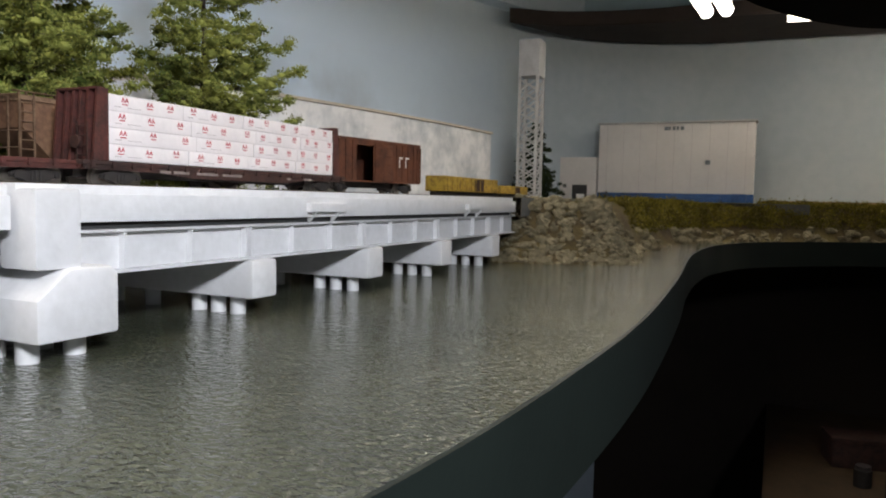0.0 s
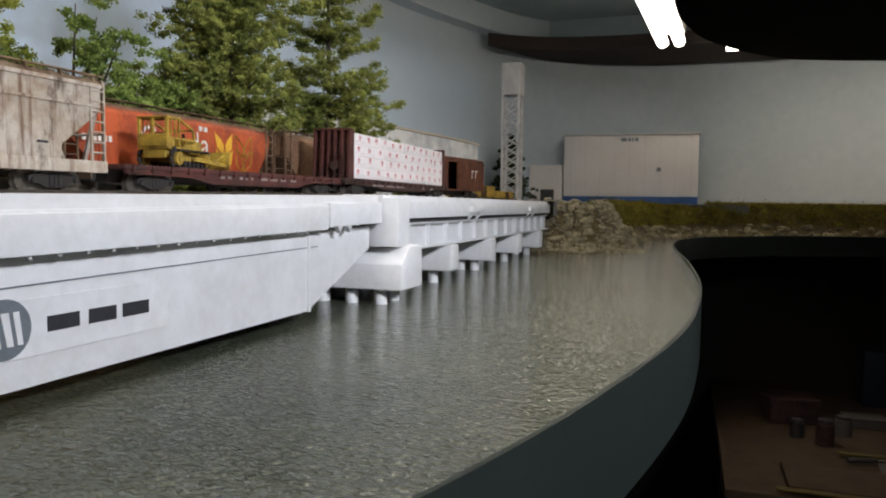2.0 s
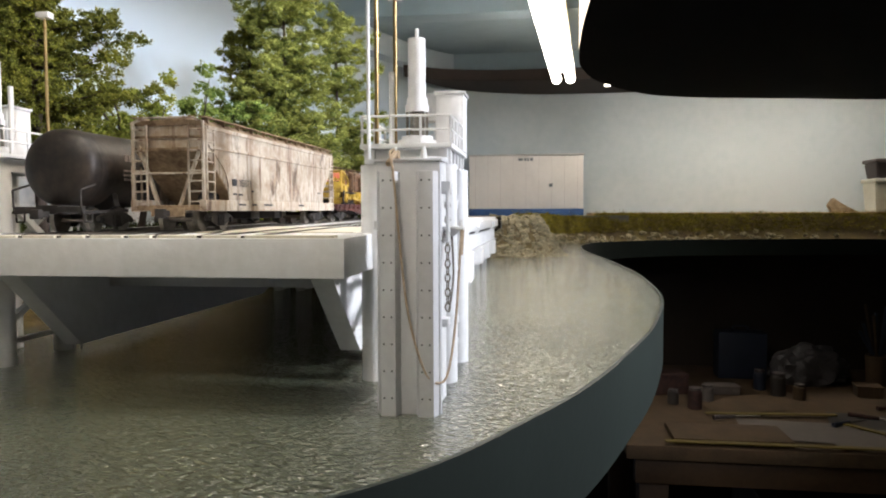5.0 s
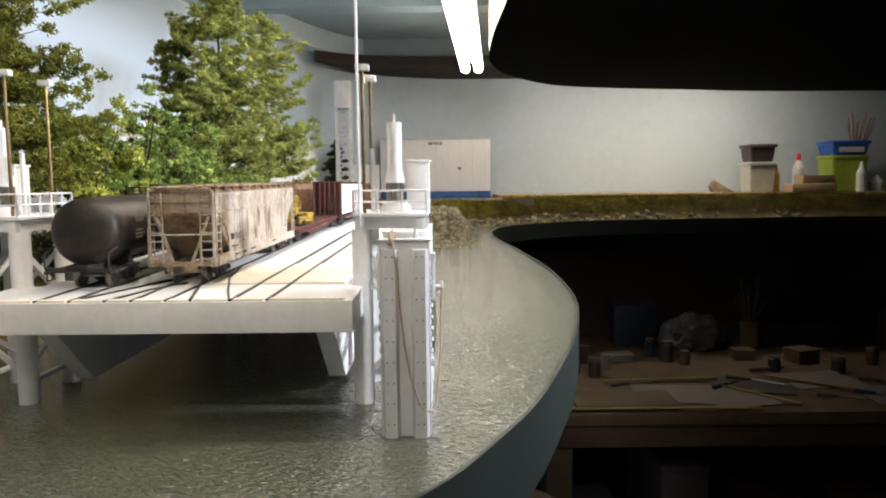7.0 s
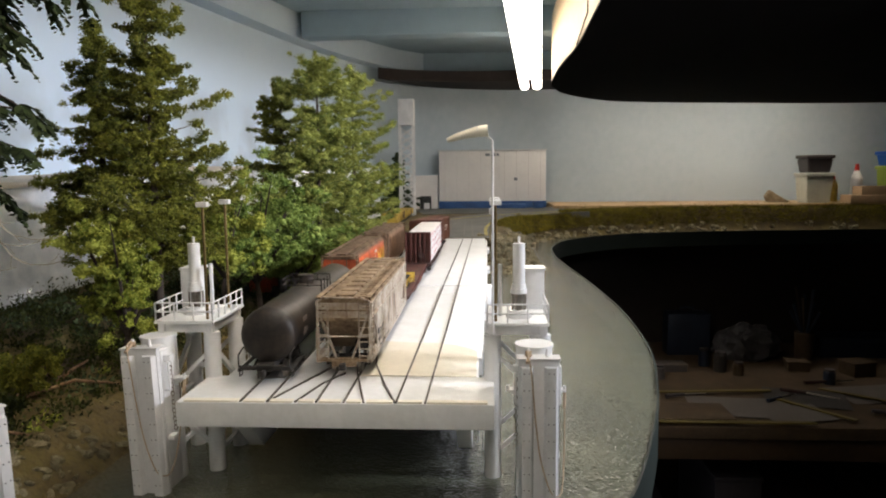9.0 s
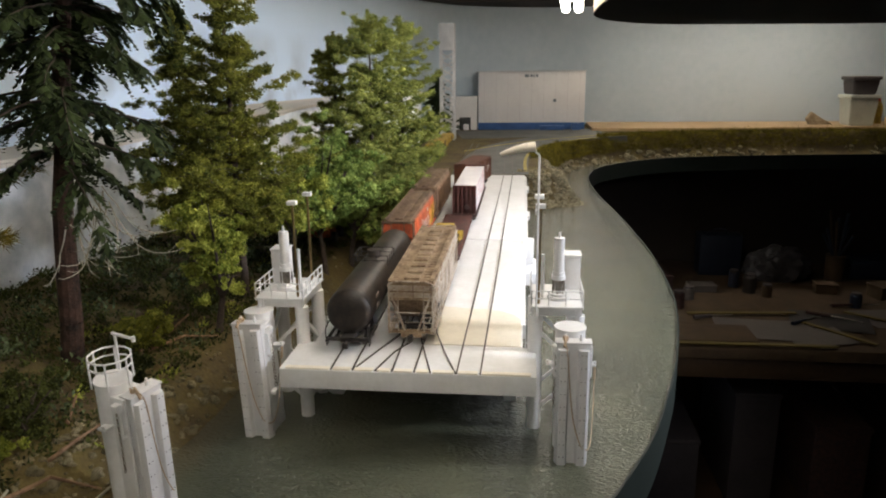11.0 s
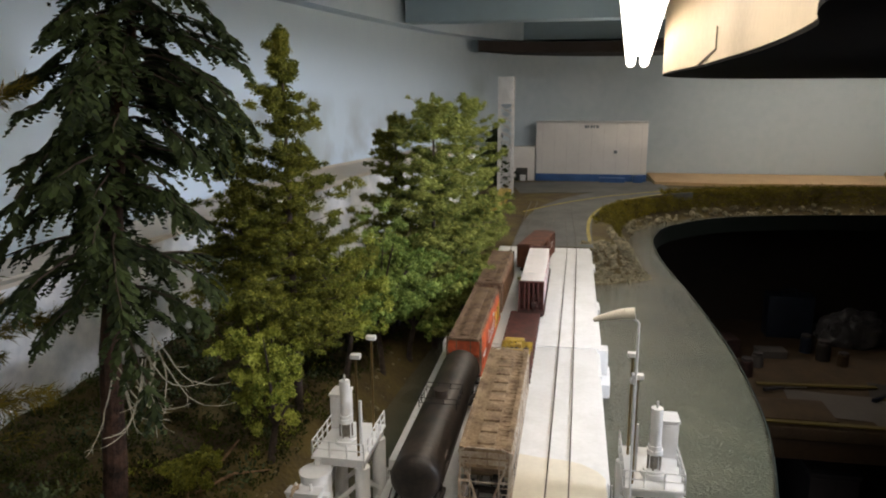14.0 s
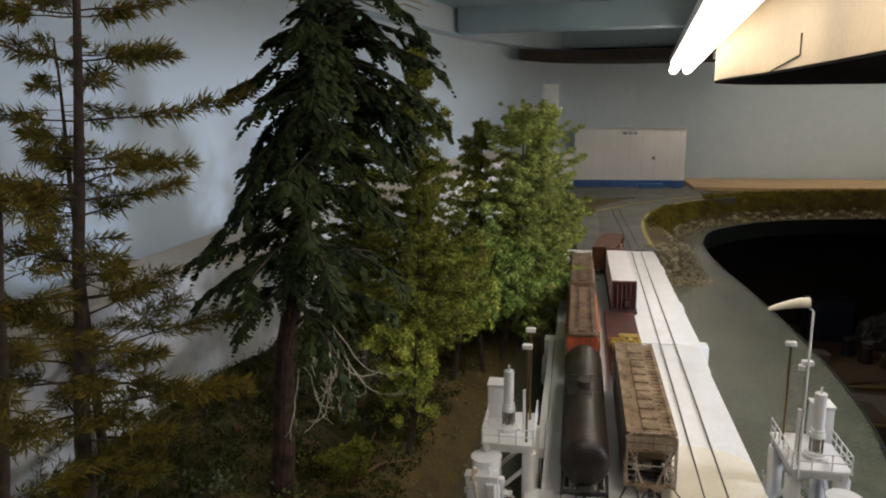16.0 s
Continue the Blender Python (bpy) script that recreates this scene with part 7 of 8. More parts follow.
def bank_tufts(name, leaf, label, seed, count, u, d, size, spread_r, per):
    """Tufts strewn along the far water's edge."""
    rnd = random.Random(seed)
    place = along_shore(*u, *d)
    leaves = []
    for _ in range(count):
        x, y = place(rnd)
        if on_road(x, y):
            continue
        z = ground_height(x, y)
        for _ in range(per):
            q = Vector((x, y, z)) + Vector((rnd.gauss(0, spread_r * 0.6), rnd.gauss(0, spread_r * 0.6), abs(rnd.gauss(0, spread_r * 0.4))))
            w = (unit(rnd) + Vector((0, 0, 0.5))) * size * rnd.uniform(0.6, 1.4)
            sd = w.cross(unit(rnd))
            sd = sd.normalized() * size * 0.28 if sd.length > 1e-8 else Vector((size, 0, 0))
            leaves.append((*q, *w, *sd))
    return tagged(new(name, leaf_mesh(name, leaves, leaf)), label, "grass", kind="stuff")


bank_tufts("bank_grass", GRASS, "golden moss and dry grass on the far slope", 53, 2600, (0.64, 0.95), (0.022, 0.065), 0.0032, 0.006, 18)
bank_tufts("bank_moss", LEAF_OLIVE, "olive moss on the far slope", 54, 2200, (0.625, 0.95), (0.020, 0.060), 0.0030, 0.006, 16)


# ---- road, yard and backdrop block ----
def ribbon(name, pts, w, z, mat, label, lift=0.0):
    bm = bmesh.new()
    line = spline([(x, y, 0) for x, y in pts], 60)
    prev = None
    for i, p in enumerate(line):
        a, b = line[max(0, i - 1)], line[min(len(line) - 1, i + 1)]
        t = (b - a).normalized()
        n = Vector((-t.y, t.x, 0)) * w / 2
        deep = 0.02 if w > 0.05 else 0.0008
        cur = [bm.verts.new((p.x - n.x, p.y - n.y, z)), bm.verts.new((p.x + n.x, p.y + n.y, z)), bm.verts.new((p.x + n.x, p.y + n.y, z - deep)), bm.verts.new((p.x - n.x, p.y - n.y, z - deep))]
        if prev:
            for k in range(4):
                bm.faces.new((prev[k], prev[(k + 1) % 4], cur[(k + 1) % 4], cur[k]))
        prev = cur
    bmesh.ops.recalc_face_normals(bm, faces=bm.faces[:])
    return solid(name, bm, mat, label, kind="structure")


ribbon("road", [(-0.018, 0.93), (-0.018, 1.10), (-0.010, 1.28), (0.025, 1.45), (0.095, 1.60), (0.20, 1.73), (0.32, 1.80)], 0.150, 0.0685, ROAD, "grey model road leading from the bridge")
ribbon("yard", [(-0.16, 1.80), (0.05, 1.84), (0.30, 1.88)], 0.26, 0.0675, ROAD, "grey paved yard before the white building")
ribbon("road_line_1", [(-0.100, 1.33), (-0.015, 1.47), (0.10, 1.615), (0.235, 1.727), (0.32, 1.775)], 0.007, 0.0690, ROADLINE, "faded yellow road line")
ribbon("road_line_2", [(x, y) for y, x in ROAD_EDGE], 0.007, 0.0690, ROADLINE, "faded yellow road line")
for k, (a, b) in enumerate((((0.0090, 0.95), (-0.004, 1.45)), ((0.0258, 0.95), (0.013, 1.45)), ((-0.0303, 0.95), (-0.020, 1.45)), ((-0.0469, 0.95), (-0.037, 1.45)), ((-0.0776, 0.95), (-0.075, 1.5)), ((-0.0943, 0.95), (-0.092, 1.5)))):
    bm = bmesh.new()
    bar(bm, (a[0], a[1] + 0.0005, 0.0690), (b[0], b[1], 0.0690), 0.0011, 0.0016)
    solid("rail", bm, RAIL, "dark steel rail in the yard", "rail", "yard rails")

# white scenery block that stands before the backdrop
bm = bmesh.new()
front = spline([(-0.49, -0.30, 0), (-0.50, 0.05, 0), (-0.47, 0.35, 0), (-0.40, 0.75, 0), (-0.32, 1.10, 0), (-0.27, 1.40, 0), (-0.25, 1.62, 0)], 50)
BACK_PTS = [(-0.36, 1.66), (-0.50, 0.9), (-0.57, 0.3), (-0.585, -0.30)]


def block_top(y):
    return 0.182 + 0.025 * min(1.0, max(0.0, (y - 0.3) / 0.6))


def sloped_block(bm, pts, low, high):
    """A standing slab whose lower and upper faces follow low(y) and high(y)."""
    lo = [bm.verts.new((x, y, low(y))) for x, y in pts]
    hi = [bm.verts.new((x, y, high(y))) for x, y in pts]
    bm.faces.new(lo)
    bm.faces.new(hi[::-1])
    for i in range(len(pts)):
        j = (i + 1) % len(pts)
        bm.faces.new((lo[i], hi[i], hi[j], lo[j]))
    bmesh.ops.recalc_face_normals(bm, faces=bm.faces[:])


sloped_block(bm, [(p.x, p.y) for p in front] + BACK_PTS, lambda y: 0.0, lambda y: block_top(y) - 0.0045)
solid("scenery_block", bm, PLASTER, "misty white painted foam block standing before the backdrop", "block", smooth=False)
bm = bmesh.new()
sloped_block(bm, [(p.x + 0.004, p.y) for p in front] + BACK_PTS, lambda y: block_top(y) - 0.004, block_top)
solid("block_top", bm, material("beige_board", (0.62, 0.57, 0.50), 0.8, vary=0.1, scale=8), "beige board lying on the white block", "board", smooth=False)


# ---- white building, tower, far tree ----
def building():
    t = thing("warehouse", 0.07, 2.06, 0.066, "white windowless warehouse with a blue base before the backdrop", "building")
    bm = bmesh.new()
    box(bm, -0.107, 0.248, 1.99, 2.05, 0.090, 0.256, 0.0006)
    wall = part("wall", bm, BUILDING, t)
    for k in range(9):
        bm = bmesh.new()
        x = -0.107 + 0.357 * (k + 0.5) / 9
        box(bm, x - 0.0003, x + 0.0003, 1.9894, 1.9899, 0.091, 0.255)
        part("panel_joint", bm, SEAM, wall, smooth=False)
    bm = bmesh.new()
    box(bm, -0.110, 0.251, 1.985, 2.055, 0.2565, 0.2600, 0.0006)
    part("roof_edge", bm, GALV, t)
    bm = bmesh.new()
    box(bm, -0.108, 0.249, 1.988, 2.051, 0.060, 0.0898, 0.0006)
    part("base", bm, BLUE, t, "dark blue painted base")
    bm = bmesh.new()
    for k, w in enumerate((0.010, 0.006, 0.008, 0.006, 0.009)):
        x = 0.048 + k * 0.0092
        box(bm, x, x + w * 0.85, 1.9880, 1.9893, 0.2395, 0.2480)
    part("name_sign", bm, LETTER_GREY, t, "grey unreadable name sign", smooth=False)
    bm = bmesh.new()
    box(bm, 0.143, 0.154, 1.9875, 1.9893, 0.158, 0.168, 0.0004)
    part("vent", bm, LETTER_GREY, t, "small dark wall vent")
    bm = bmesh.new()
    box(bm, 0.10, 0.18, 1.955, 1.985, 0.060, 0.081, 0.001)
    box(bm, 0.205, 0.235, 1.955, 1.985, 0.060, 0.090, 0.001)
    part("loading_dock", bm, BLUE, t)
    return t


building()
annex = thing("annex_building", -0.16, 2.02, 0.066, "low white annex building with a dark doorway", "building")
bm = bmesh.new()
box(bm, -0.205, -0.112, 1.99, 2.08, 0.060, 0.177, 0.0006)
part("wall", bm, BUILDING, annex)
bm = bmesh.new()
box(bm, -0.172, -0.134, 1.9885, 1.9898, 0.062, 0.108)
part("doorway", bm, HOLE, annex, "dark doorway")
bm = bmesh.new()
box(bm, -0.158, -0.140, 1.980, 1.988, 0.066, 0.085, 0.0008)
part("crate", bm, WHITE, annex)


def lattice_tower():
    x, y, w, z0, z1 = -0.176, 1.655, 0.019, 0.066, 0.392
    t = thing("lattice_tower", x, y, z0, "tall pale grey lattice tower with a solid top box", "tower")
    for sx in (-1, 1):
        for sy in (-1, 1):
            bm = bmesh.new()
            bar(bm, (x + sx * w, y + sy * w, z0 - 0.005), (x + sx * w, y + sy * w, z1), 0.0055, 0.0055)
            part("leg", bm, GALV, t, smooth=False)
    n = 11
    for k in range(n):
        a, b = z0 + (0.315 - z0) * k / n, z0 + (0.315 - z0) * (k + 1) / n
        for sy in (-1, 1):
            bm = bmesh.new()
            bar(bm, (x - w, y + sy * w, a), (x + w, y + sy * w, b), 0.0028, 0.0028)
            bar(bm, (x + w, y + sy * w, a), (x - w, y + sy * w, b), 0.0028, 0.0028)
            part("cross_brace", bm, GALV, t, smooth=False)
            bm = bmesh.new()
            bar(bm, (x + sy * w, y - w, a), (x + sy * w, y + w, b), 0.0028, 0.0028)
            part("side_brace", bm, GALV, t, smooth=False)
    bm = bmesh.new()
    box(bm, x - w - 0.003, x + w + 0.003, y - w - 0.003, y + w + 0.003, 0.322, z1 + 0.004, 0.0006)
    part("top_box", bm, GALV, t)


lattice_tower()
conifer([(-0.226, 1.850, 0.058), (-0.225, 1.85, 0.15), (-0.226, 1.85, 0.245)], 0.064, LEAF_DARK, "small dark fir behind the lattice tower", 61, crown=0.04, trunk=0.003, whorls=14, per=8, droop=0.2, bare=0.05, size=0.0045, power=0.7, gap=0.05, dense=1.2)


def yellow_wagon(x, y, length, height, label):
    t = thing("work_wagon", x, y, 0.0685, label, "wagon", "yellow wagons")
    bm = bmesh.new()
    box(bm, x - 0.0165, x + 0.0165, y, y + length, 0.0770, 0.0770 + height, 0.0008)
    part("body", bm, YELLOW, t)
    n = int(length / 0.018)
    for k in range(n):
        bm = bmesh.new()
        yy = y + length * (k + 0.5) / n
        box(bm, x + 0.0166, x + 0.0172, yy - 0.0007, yy + 0.0007, 0.078, 0.076 + height)
        part("rib", bm, YELLOW, t, smooth=False)
    bm = bmesh.new()
    box(bm, x + 0.0166, x + 0.0170, y + length * 0.52, y + length * 0.70, 0.0785, 0.075 + height)
    part("dark_door", bm, OXIDE_DARK, t)
    bm = bmesh.new()
    box(bm, x - 0.012, x + 0.012, y + 0.006, y + length - 0.006, 0.0690, 0.0768, 0.0006)
    part("underframe", bm, BLACK_TRUCK, t)


yellow_wagon(-0.165, 1.180, 0.220, 0.0230, "yellow short wagon with a dark door in the yard")
yellow_wagon(-0.168, 1.425, 0.150, 0.0150, "low yellow wagon in the yard")

# red tractor-like machine among the trees
mach = thing("red_machine", -0.235, 0.50, gz(-0.235, 0.5), "small red and black machine parked among the trees", "machine")
z = gz(-0.235, 0.5)
bm = bmesh.new()
box(bm, -0.250, -0.222, 0.485, 0.520, z + 0.006, z + 0.022, 0.002)
part("body", bm, ORANGE, mach)
bm = bmesh.new()
box(bm, -0.252, -0.220, 0.520, 0.536, z + 0.006, z + 0.030, 0.002)
part("cab", bm, BLACK_TRUCK, mach)
for wy in (0.492, 0.528):
    for wx in (-0.254, -0.218):
        bm = bmesh.new()
        rod(bm, (wx - 0.003, wy, z + 0.006), (wx + 0.003, wy, z + 0.006), 0.0075, 18)
        part("wheel", bm, BLACK_TRUCK, mach)

# ---- tan boards, bins and bottles on the far end ----
bm = bmesh.new()
prism(bm, [(0.27, 1.93), (0.46, 1.905), (0.85, 1.93), (1.9, 1.96), (1.9, 2.19), (0.27, 2.19)], "z", 0.060, 0.076)
solid("table_board", bm, BOARD, "bare tan board of the unfinished far layout", kind="structure")
CLEAR = material("frosted_plastic", (0.55, 0.56, 0.48), 0.4, vary=0.15, scale=20)
LIME = material("lime_plastic", (0.35, 0.45, 0.06), 0.4, vary=0.15, scale=20)
BLUE_LID = material("blue_plastic", (0.03, 0.13, 0.50), 0.35, vary=0.1, scale=20)
RED_CAP = material("red_plastic", (0.55, 0.03, 0.02), 0.35, vary=0.1, scale=20)
CARD = material("tan_cardboard", (0.50, 0.34, 0.20), 0.8, vary=0.15, scale=15)
DARK_BIN = material("dark_bin", (0.06, 0.05, 0.05), 0.5, vary=0.2, scale=20)
TZ = 0.0763


def bin_box(x, y, w, d, h, mat, lid_mat, label, taper=0.006):
    t = thing("storage_bin", x, y, TZ, label, "storage bin")
    bm = bmesh.new()
    lo = [(x - w / 2 + taper, y - d / 2 + taper), (x + w / 2 - taper, y - d / 2 + taper), (x + w / 2 - taper, y + d / 2 - taper), (x - w / 2 + taper, y + d / 2 - taper)]
    hi = [(x - w / 2, y - d / 2), (x + w / 2, y - d / 2), (x + w / 2, y + d / 2), (x - w / 2, y + d / 2)]
    a = [bm.verts.new((*p, TZ)) for p in lo]
    b = [bm.verts.new((*p, TZ + h)) for p in hi]
    for k in range(4):
        bm.faces.new((a[k], a[(k + 1) % 4], b[(k + 1) % 4], b[k]))
    bm.faces.new(a[::-1])
    bm.faces.new(b)
    bmesh.ops.bevel(bm, geom=bm.edges[:], offset=0.003, segments=2, affect="EDGES")
    part("tub", bm, mat, t)
    bm = bmesh.new()
    box(bm, x - w / 2 - 0.004, x + w / 2 + 0.004, y - d / 2 - 0.004, y + d / 2 + 0.004, TZ + h + 0.0003, TZ + h + 0.012, 0.003)
    part("lid", bm, lid_mat, t)
    return t


bin_box(1.125, 2.02, 0.085, 0.09, 0.085, CLEAR, CLEAR, "frosted plastic storage bin on the board")
t = bin_box(1.125, 2.02, 0.080, 0.085, 0.045, DARK_BIN, DARK_BIN, "small dark bin stacked on a frosted bin")
t.location.z += 0.0975
bin_box(1.425, 2.06, 0.115, 0.10, 0.105, LIME, LIME, "lime green storage tub on the board")
t = bin_box(1.425, 2.06, 0.120, 0.10, 0.035, BLUE_LID, BLUE_LID, "blue box with a pale label on a green tub")
bm = bmesh.new()
box(bm, 1.385, 1.465, 2.0055, 2.0085, TZ + 0.010, TZ + 0.026)
part("label_patch", bm, WHITE, t)
t.location.z += 0.1178
bm = bmesh.new()
box(bm, 1.20, 1.34, 1.93, 2.0, TZ, TZ + 0.026, 0.002)
solid("cardboard_box", bm, CARD, "low tan cardboard box on the board", "box")
bm = bmesh.new()
box(bm, 1.235, 1.335, 1.935, 1.995, TZ + 0.0265, TZ + 0.054, 0.002)
solid("cardboard_box", bm, CARD, "tan cardboard box stacked on another", "box")
for x, y, h, r, m, cap in ((1.275, 2.05, 0.125, 0.018, WHITE, RED_CAP), (1.455, 2.0, 0.095, 0.015, WHITE, WHITE), (1.17, 2.06, 0.075, 0.016, DARK_BIN, DARK_BIN), (1.52, 2.02, 0.05, 0.022, CLEAR, WHITE), (1.215, 2.08, 0.09, 0.014, YELLOW, RED_CAP)):
    t = thing("bottle", x, y, TZ, "plastic bottle with a cap standing on the board", "bottle", "bottles")
    bm = bmesh.new()
    rod(bm, (x, y, TZ), (x, y, TZ + h * 0.62), r, 22)
    rod(bm, (x, y, TZ + h * 0.62), (x, y, TZ + h * 0.82), r, 22, r * 0.4)
    part("body", bm, m, t)
    bm = bmesh.new()
    rod(bm, (x, y, TZ + h * 0.822), (x, y, TZ + h), r * 0.45, 16, r * 0.3)
    part("cap", bm, cap, t)
bm = bmesh.new()
prism(bm, [(0.985, TZ), (1.06, TZ), (1.02, TZ + 0.022), (0.99, TZ + 0.042), (0.975, TZ + 0.020)], "y", 2.03, 2.05, 0.002)
solid("rock_casting", bm, SAND, "loose tan plaster rock casting on the board", "casting")
t = thing("brush_jar", 1.50, 2.12, TZ, "jar of brushes and dry twigs on the board", "jar")
bm = bmesh.new()
rod(bm, (1.50, 2.12, TZ), (1.50, 2.12, TZ + 0.09), 0.022, 22)
part("jar", bm, CLEAR, t)
for k in range(12):
    bm = bmesh.new()
    a = k * 0.53
    rod(bm, (1.50, 2.12, TZ + 0.0905), (1.50 + 0.045 * math.cos(a), 2.09 + 0.02 * math.sin(a), TZ + 0.22 + 0.06 * ((k * 7) % 5) / 5), 0.0022, 6)
    part("brush", bm, GOLD_WOOD, t)

# ---- workbench in the dim aisle ----
BZ, BACK = -0.41, 2.08
# clutter colours set below their own tone to hold the bench's dim light
DULL = material("dimmed_grey_clutter", (0.032, 0.027, 0.024), 0.7, vary=0.3, scale=20)
BENCH_TAN = material("dimmed_tan_clutter", (0.072, 0.044, 0.021), 0.8, vary=0.3, scale=20)
PAPER = material("dimmed_paper", (0.115, 0.098, 0.088), 0.8, vary=0.12, scale=12)
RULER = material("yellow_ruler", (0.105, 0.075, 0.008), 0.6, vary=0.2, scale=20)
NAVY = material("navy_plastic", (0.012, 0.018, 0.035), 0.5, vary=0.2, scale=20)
bench = thing("workbench", 1.3, 1.6, FLOOR, "wooden workbench in the dim space under the layout", "workbench")
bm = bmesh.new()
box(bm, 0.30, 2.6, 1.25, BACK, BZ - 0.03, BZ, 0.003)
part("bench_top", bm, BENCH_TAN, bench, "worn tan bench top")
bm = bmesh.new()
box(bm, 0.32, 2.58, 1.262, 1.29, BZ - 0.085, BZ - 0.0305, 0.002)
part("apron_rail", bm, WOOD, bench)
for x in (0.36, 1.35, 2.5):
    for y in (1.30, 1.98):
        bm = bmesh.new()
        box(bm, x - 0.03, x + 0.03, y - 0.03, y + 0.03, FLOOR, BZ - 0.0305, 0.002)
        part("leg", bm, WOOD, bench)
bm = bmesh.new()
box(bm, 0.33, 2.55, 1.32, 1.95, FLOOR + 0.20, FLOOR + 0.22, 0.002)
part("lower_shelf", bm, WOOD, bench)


def sheet(x, y, w, d, turn, lift, mat, label):
    """A sheet of paper with a curled corner."""
    bm = bmesh.new()
    m = pose(x, y, BZ + lift, 0, 0, turn)
    g = [[bm.verts.new(m @ Vector((w * (i / 4 - 0.5), d * (j / 3 - 0.5), 0.0012 + 0.010 * max(0.0, (i + j) / 7 - 0.75)))) for j in range(4)] for i in range(5)]
    low = [[bm.verts.new(v.co - Vector((0, 0, 0.0006))) for v in row] for row in g]
    for i in range(4):
        for j in range(3):
            bm.faces.new((g[i][j], g[i + 1][j], g[i + 1][j + 1], g[i][j + 1]))
            bm.faces.new((low[i][j + 1], low[i + 1][j + 1], low[i + 1][j], low[i][j]))
    solid("paper_sheet", bm, mat, label, "paper", "papers")


def jar(x, y, r, h, mat, lid):
    t = thing("paint_jar", x, y, BZ, "small paint jar with a lid on the cluttered workbench", "jar", "paint jars")
    bm = bmesh.new()
    rod(bm, (x, y, BZ), (x, y, BZ + h * 0.8), r, 18)
    rod(bm, (x, y, BZ + h * 0.8), (x, y, BZ + h * 0.88), r, 18, r * 0.8)
    part("glass", bm, mat, t)
    bm = bmesh.new()
    rod(bm, (x, y, BZ + h * 0.881), (x, y, BZ + h), r * 0.86, 18)
    part("lid", bm, lid, t)


def carton(name, x, y, z, w, d, h, turn, mat, label):
    """A small box with a lid that overlaps its sides."""
    t = tagged(new(name), label, "box", "bench boxes")
    bm = bmesh.new()
    box(bm, -w / 2, w / 2, -d / 2, d / 2, 0, h * 0.8, 0.0015)
    part("body", bm, mat, t)
    bm = bmesh.new()
    box(bm, -w / 2 - 0.0015, w / 2 + 0.0015, -d / 2 - 0.0015, d / 2 + 0.0015, h * 0.8 + 0.0002, h, 0.0015)
    part("lid", bm, mat, t)
    t.matrix_world = pose(x, y, z, 0, 0, turn)


def tool(x, y, length, turn, mat, grip):
    t = tagged(new("hand_tool"), "slim hand tool lying on the workbench", "tool", "hand tools")
    bm = bmesh.new()
    rod(bm, (0, 0, 0.006), (length * 0.45, 0, 0.006), 0.0055, 12, 0.0040)
    part("grip", bm, grip, t)
    bm = bmesh.new()
    rod(bm, (length * 0.4502, 0, 0.006), (length, 0, 0.003), 0.0022, 8, 0.0012)
    part("shaft", bm, mat, t)
    t.matrix_world = pose(x, y, BZ + 0.0030, 0, 0, turn)


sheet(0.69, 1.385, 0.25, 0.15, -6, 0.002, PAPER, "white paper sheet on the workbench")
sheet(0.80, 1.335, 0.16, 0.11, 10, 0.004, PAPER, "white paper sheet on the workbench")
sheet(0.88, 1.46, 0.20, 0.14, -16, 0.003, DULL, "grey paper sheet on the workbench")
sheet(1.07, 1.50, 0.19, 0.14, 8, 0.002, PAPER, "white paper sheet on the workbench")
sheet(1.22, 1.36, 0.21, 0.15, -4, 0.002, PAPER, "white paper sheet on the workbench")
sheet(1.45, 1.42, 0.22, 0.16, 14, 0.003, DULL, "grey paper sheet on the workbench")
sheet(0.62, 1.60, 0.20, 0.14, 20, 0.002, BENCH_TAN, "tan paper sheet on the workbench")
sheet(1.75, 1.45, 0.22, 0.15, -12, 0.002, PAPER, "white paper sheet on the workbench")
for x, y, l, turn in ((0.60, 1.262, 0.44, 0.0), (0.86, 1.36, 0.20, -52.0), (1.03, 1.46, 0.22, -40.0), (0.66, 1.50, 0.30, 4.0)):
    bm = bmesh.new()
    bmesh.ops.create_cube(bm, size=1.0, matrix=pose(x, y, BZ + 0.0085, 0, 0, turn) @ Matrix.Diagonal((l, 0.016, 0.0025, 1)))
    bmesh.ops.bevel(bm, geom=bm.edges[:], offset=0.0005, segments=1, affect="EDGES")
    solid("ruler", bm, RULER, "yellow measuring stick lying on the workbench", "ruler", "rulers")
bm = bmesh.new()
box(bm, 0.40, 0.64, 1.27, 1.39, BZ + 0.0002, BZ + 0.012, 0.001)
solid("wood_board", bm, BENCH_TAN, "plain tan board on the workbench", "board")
# upright dark case, bag, jar of brushes, blocks at the back
t = thing("dark_case", 0.70, 1.93, BZ, "dark upright case at the back of the bench", "case")
bm = bmesh.new()
box(bm, 0.635, 0.770, 1.90, 1.97, BZ, BZ + 0.135, 0.004)
part("shell", bm, NAVY, t)
bm = bmesh.new()
curve_mesh(bm, spline([(0.680, 1.935, BZ + 0.135), (0.685, 1.935, BZ + 0.150), (0.720, 1.935, BZ + 0.150), (0.725, 1.935, BZ + 0.135)], 9), 0.003, 6)
part("handle", bm, NAVY, t)
bm = bmesh.new()
bmesh.ops.create_icosphere(bm, subdivisions=4, radius=1.0)
for v in bm.verts:
    f = 1.0 + 0.22 * noise.noise(v.co * 2.2) + 0.14 * noise.noise(v.co * 5.5)
    v.co = Vector((0.872 + v.co.x * 0.098 * f, 1.87 + v.co.y * 0.055 * f, max(BZ + 0.0003, BZ + 0.040 + v.co.z * 0.070 * f)))
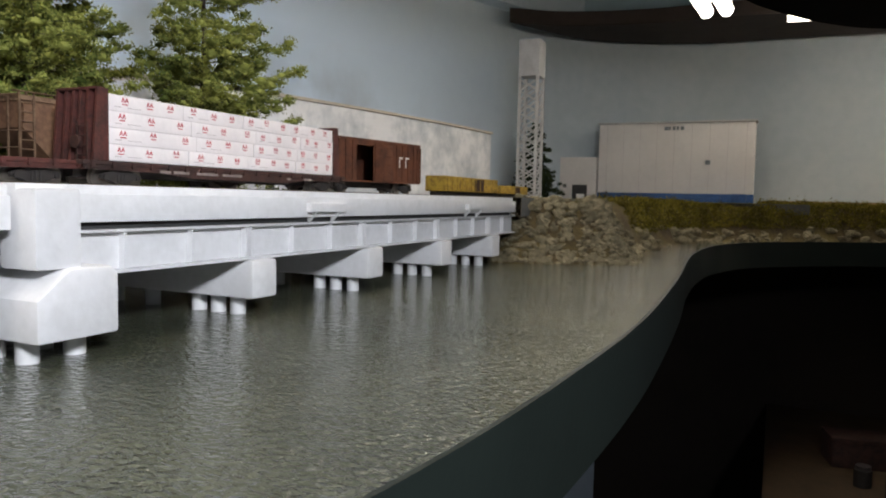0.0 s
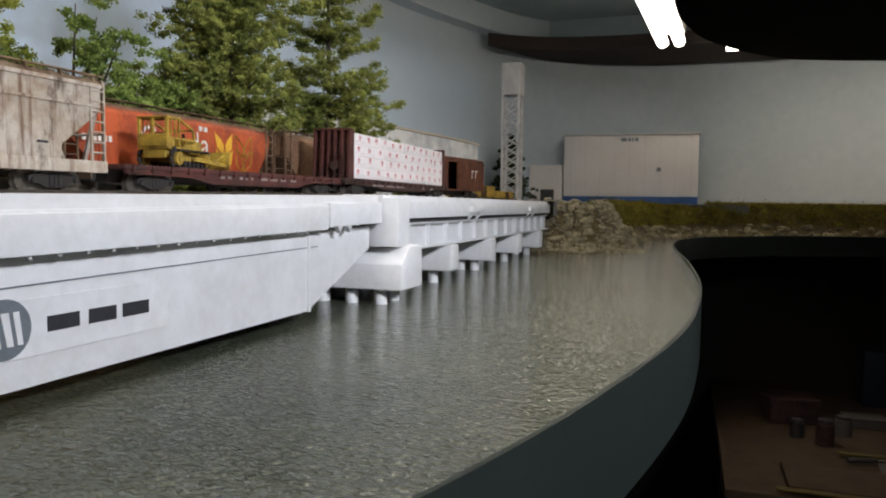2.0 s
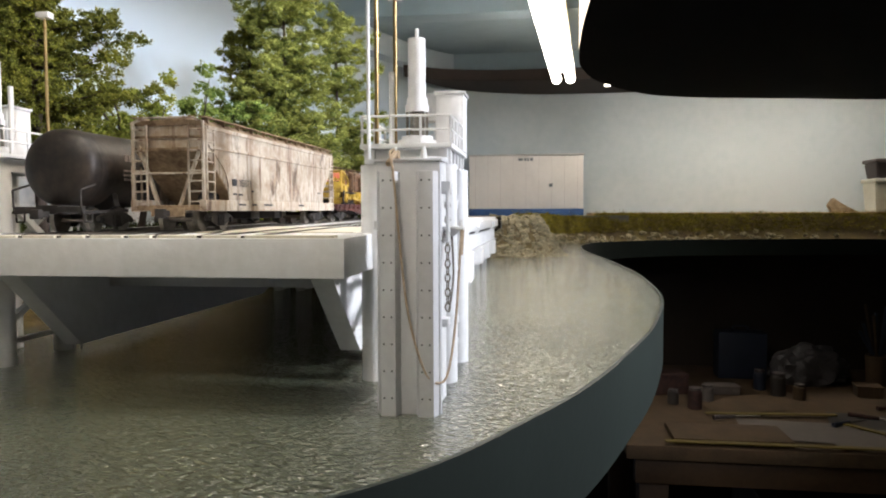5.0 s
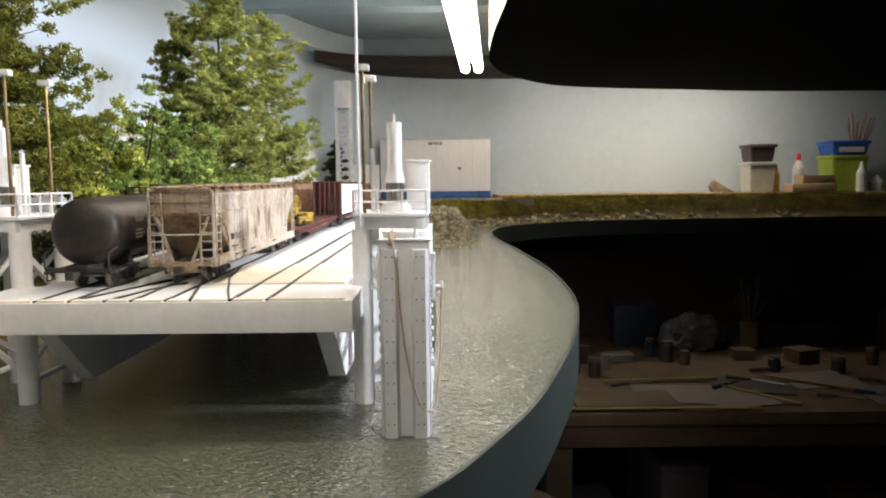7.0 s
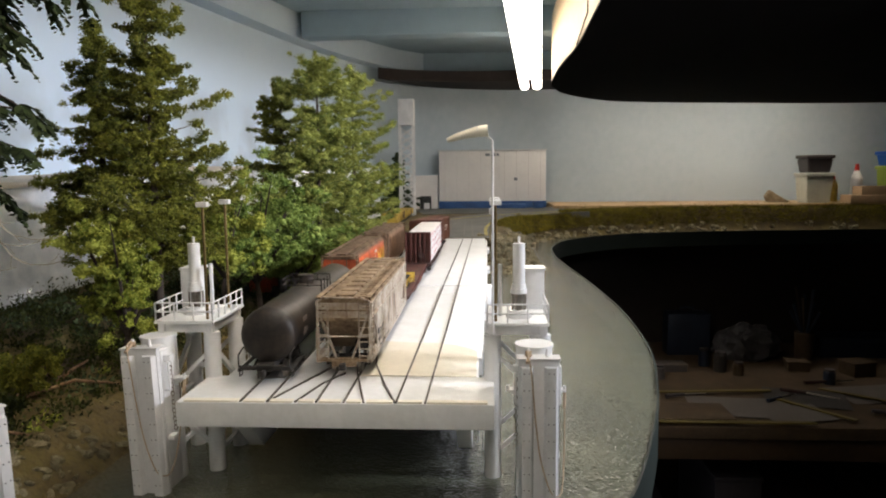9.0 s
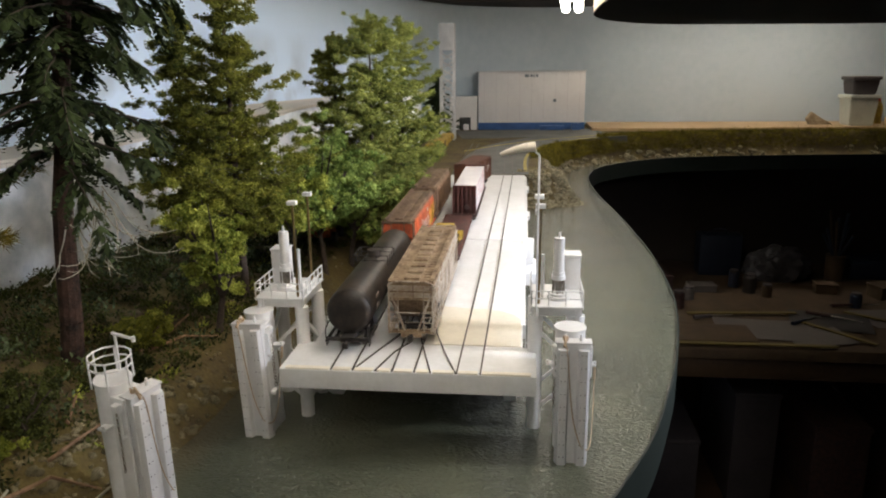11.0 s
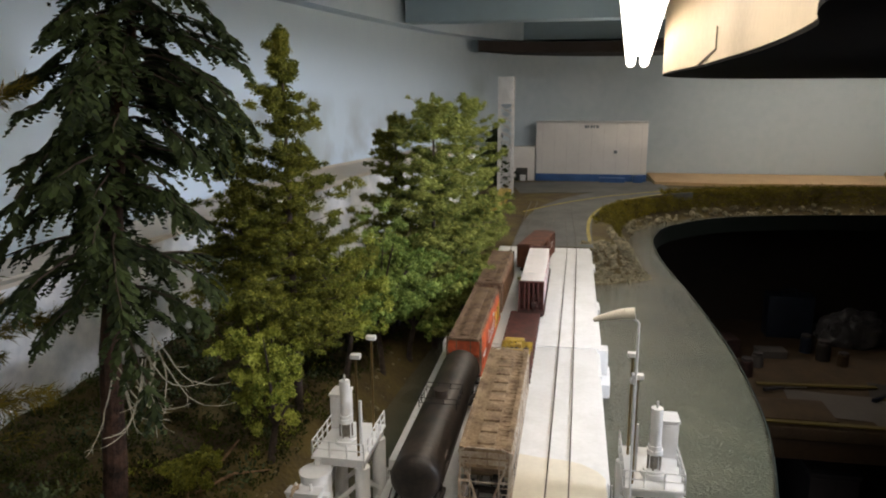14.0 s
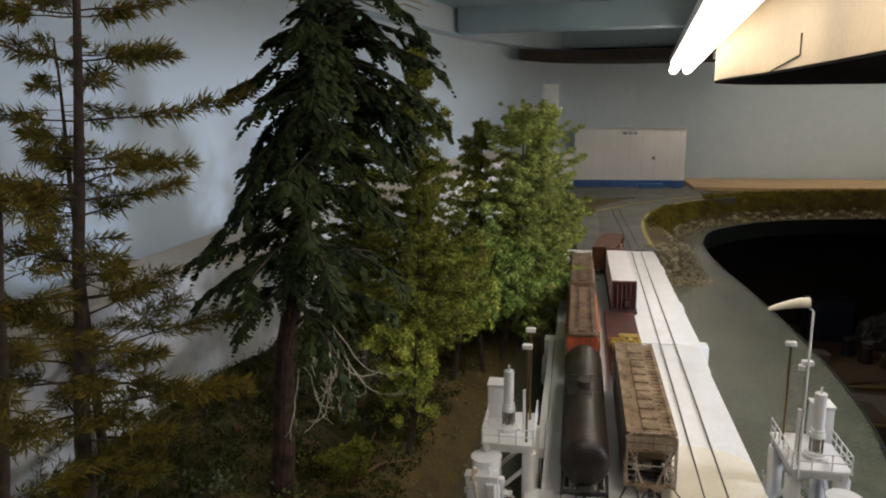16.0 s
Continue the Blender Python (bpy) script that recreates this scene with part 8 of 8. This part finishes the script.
solid("plastic_bag", bm, material("grey_plastic_film", (0.060, 0.056, 0.058), 0.4, vary=0.4, scale=30), "crumpled whitish plastic bag on the bench", "bag")
t = thing("brush_pot", 1.052, 1.87, BZ, "dark pot holding brushes and blades", "pot")
bm = bmesh.new()
rod(bm, (1.052, 1.87, BZ), (1.052, 1.87, BZ + 0.085), 0.026, 22, 0.030)
part("pot", bm, BENCH_TAN, t)
for k in range(9):
    a = k * 0.7
    bm = bmesh.new()
    tip = (1.052 + 0.045 * math.cos(a), 1.87 + 0.03 * math.sin(a), BZ + 0.15 + 0.075 * ((k * 5) % 4) / 3)
    rod(bm, (1.052 + 0.012 * math.cos(a), 1.87 + 0.012 * math.sin(a), BZ + 0.0855), tip, 0.0032, 8, 0.0045)
    part("brush", bm, NAVY if k % 3 else BENCH_TAN, t)
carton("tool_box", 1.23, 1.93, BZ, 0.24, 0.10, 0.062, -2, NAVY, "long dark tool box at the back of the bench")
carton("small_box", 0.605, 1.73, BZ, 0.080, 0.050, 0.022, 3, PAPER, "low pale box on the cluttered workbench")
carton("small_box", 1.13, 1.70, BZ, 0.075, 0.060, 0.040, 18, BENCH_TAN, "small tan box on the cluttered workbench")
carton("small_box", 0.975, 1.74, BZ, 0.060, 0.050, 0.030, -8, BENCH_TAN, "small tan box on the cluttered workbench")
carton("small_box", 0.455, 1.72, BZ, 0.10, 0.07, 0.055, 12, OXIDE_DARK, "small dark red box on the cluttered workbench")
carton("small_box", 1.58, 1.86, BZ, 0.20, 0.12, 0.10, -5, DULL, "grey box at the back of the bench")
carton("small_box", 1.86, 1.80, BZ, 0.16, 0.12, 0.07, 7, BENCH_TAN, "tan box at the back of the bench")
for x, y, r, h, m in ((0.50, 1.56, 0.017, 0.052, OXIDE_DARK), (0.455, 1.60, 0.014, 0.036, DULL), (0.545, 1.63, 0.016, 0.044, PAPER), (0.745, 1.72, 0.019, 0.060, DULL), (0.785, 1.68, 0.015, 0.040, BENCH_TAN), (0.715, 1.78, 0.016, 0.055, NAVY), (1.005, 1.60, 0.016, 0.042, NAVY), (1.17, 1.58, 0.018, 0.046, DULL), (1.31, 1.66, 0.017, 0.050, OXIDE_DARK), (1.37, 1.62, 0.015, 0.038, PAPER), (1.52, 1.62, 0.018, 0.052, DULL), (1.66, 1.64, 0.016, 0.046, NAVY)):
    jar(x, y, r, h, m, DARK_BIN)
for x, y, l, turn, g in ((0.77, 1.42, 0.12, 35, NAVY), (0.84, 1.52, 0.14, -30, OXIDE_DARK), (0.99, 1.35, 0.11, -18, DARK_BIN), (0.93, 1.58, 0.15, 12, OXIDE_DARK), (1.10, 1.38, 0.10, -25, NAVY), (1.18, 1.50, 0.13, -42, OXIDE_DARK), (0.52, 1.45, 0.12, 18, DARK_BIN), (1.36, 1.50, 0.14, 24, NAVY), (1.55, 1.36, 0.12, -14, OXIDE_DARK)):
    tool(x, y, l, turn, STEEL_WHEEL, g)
rnd = random.Random(77)
for k in range(9):
    x, w, h = 0.46 + k * 0.23, rnd.uniform(0.10, 0.19), rnd.uniform(0.10, 0.34)
    t = thing("stored_carton", x, 1.55, FLOOR + 0.2205, "stored carton with a lid on the bench's lower shelf", "carton", "stored cartons")
    m = rnd.choice([DULL, DARK_BIN, DARK_BIN, DULL, OXIDE_DARK])
    bm = bmesh.new()
    box(bm, x - w / 2, x + w / 2, 1.38, 1.72, FLOOR + 0.2205, FLOOR + 0.2205 + h, 0.004)
    part("box_body", bm, m, t)
    bm = bmesh.new()
    box(bm, x - w / 2 - 0.003, x + w / 2 + 0.003, 1.377, 1.723, FLOOR + 0.221 + h, FLOOR + 0.235 + h, 0.003)
    part("lid", bm, m, t)
stool = thing("stool", 0.20, 0.95, FLOOR, "pale wooden stool in the aisle", "stool")
bm = bmesh.new()
rod(bm, (0.20, 0.95, -0.53), (0.20, 0.95, -0.50), 0.13, 32)
part("seat", bm, WOOD, stool)
for a in (0.5, 2.07, 3.64, 5.21):
    bm = bmesh.new()
    rod(bm, (0.20 + 0.19 * math.cos(a), 0.95 + 0.19 * math.sin(a), FLOOR), (0.20 + 0.10 * math.cos(a), 0.95 + 0.10 * math.sin(a), -0.5305), 0.016, 12)
    part("leg", bm, WOOD, stool)
for a in (0.5, 2.07, 3.64, 5.21):
    bm = bmesh.new()
    e = a + 1.5708
    rod(bm, (0.20 + 0.15 * math.cos(a), 0.95 + 0.15 * math.sin(a), -0.86), (0.20 + 0.15 * math.cos(e), 0.95 + 0.15 * math.sin(e), -0.86), 0.010, 10)
    part("rung", bm, WOOD, stool)
# panel colour carries the dimness under the layout
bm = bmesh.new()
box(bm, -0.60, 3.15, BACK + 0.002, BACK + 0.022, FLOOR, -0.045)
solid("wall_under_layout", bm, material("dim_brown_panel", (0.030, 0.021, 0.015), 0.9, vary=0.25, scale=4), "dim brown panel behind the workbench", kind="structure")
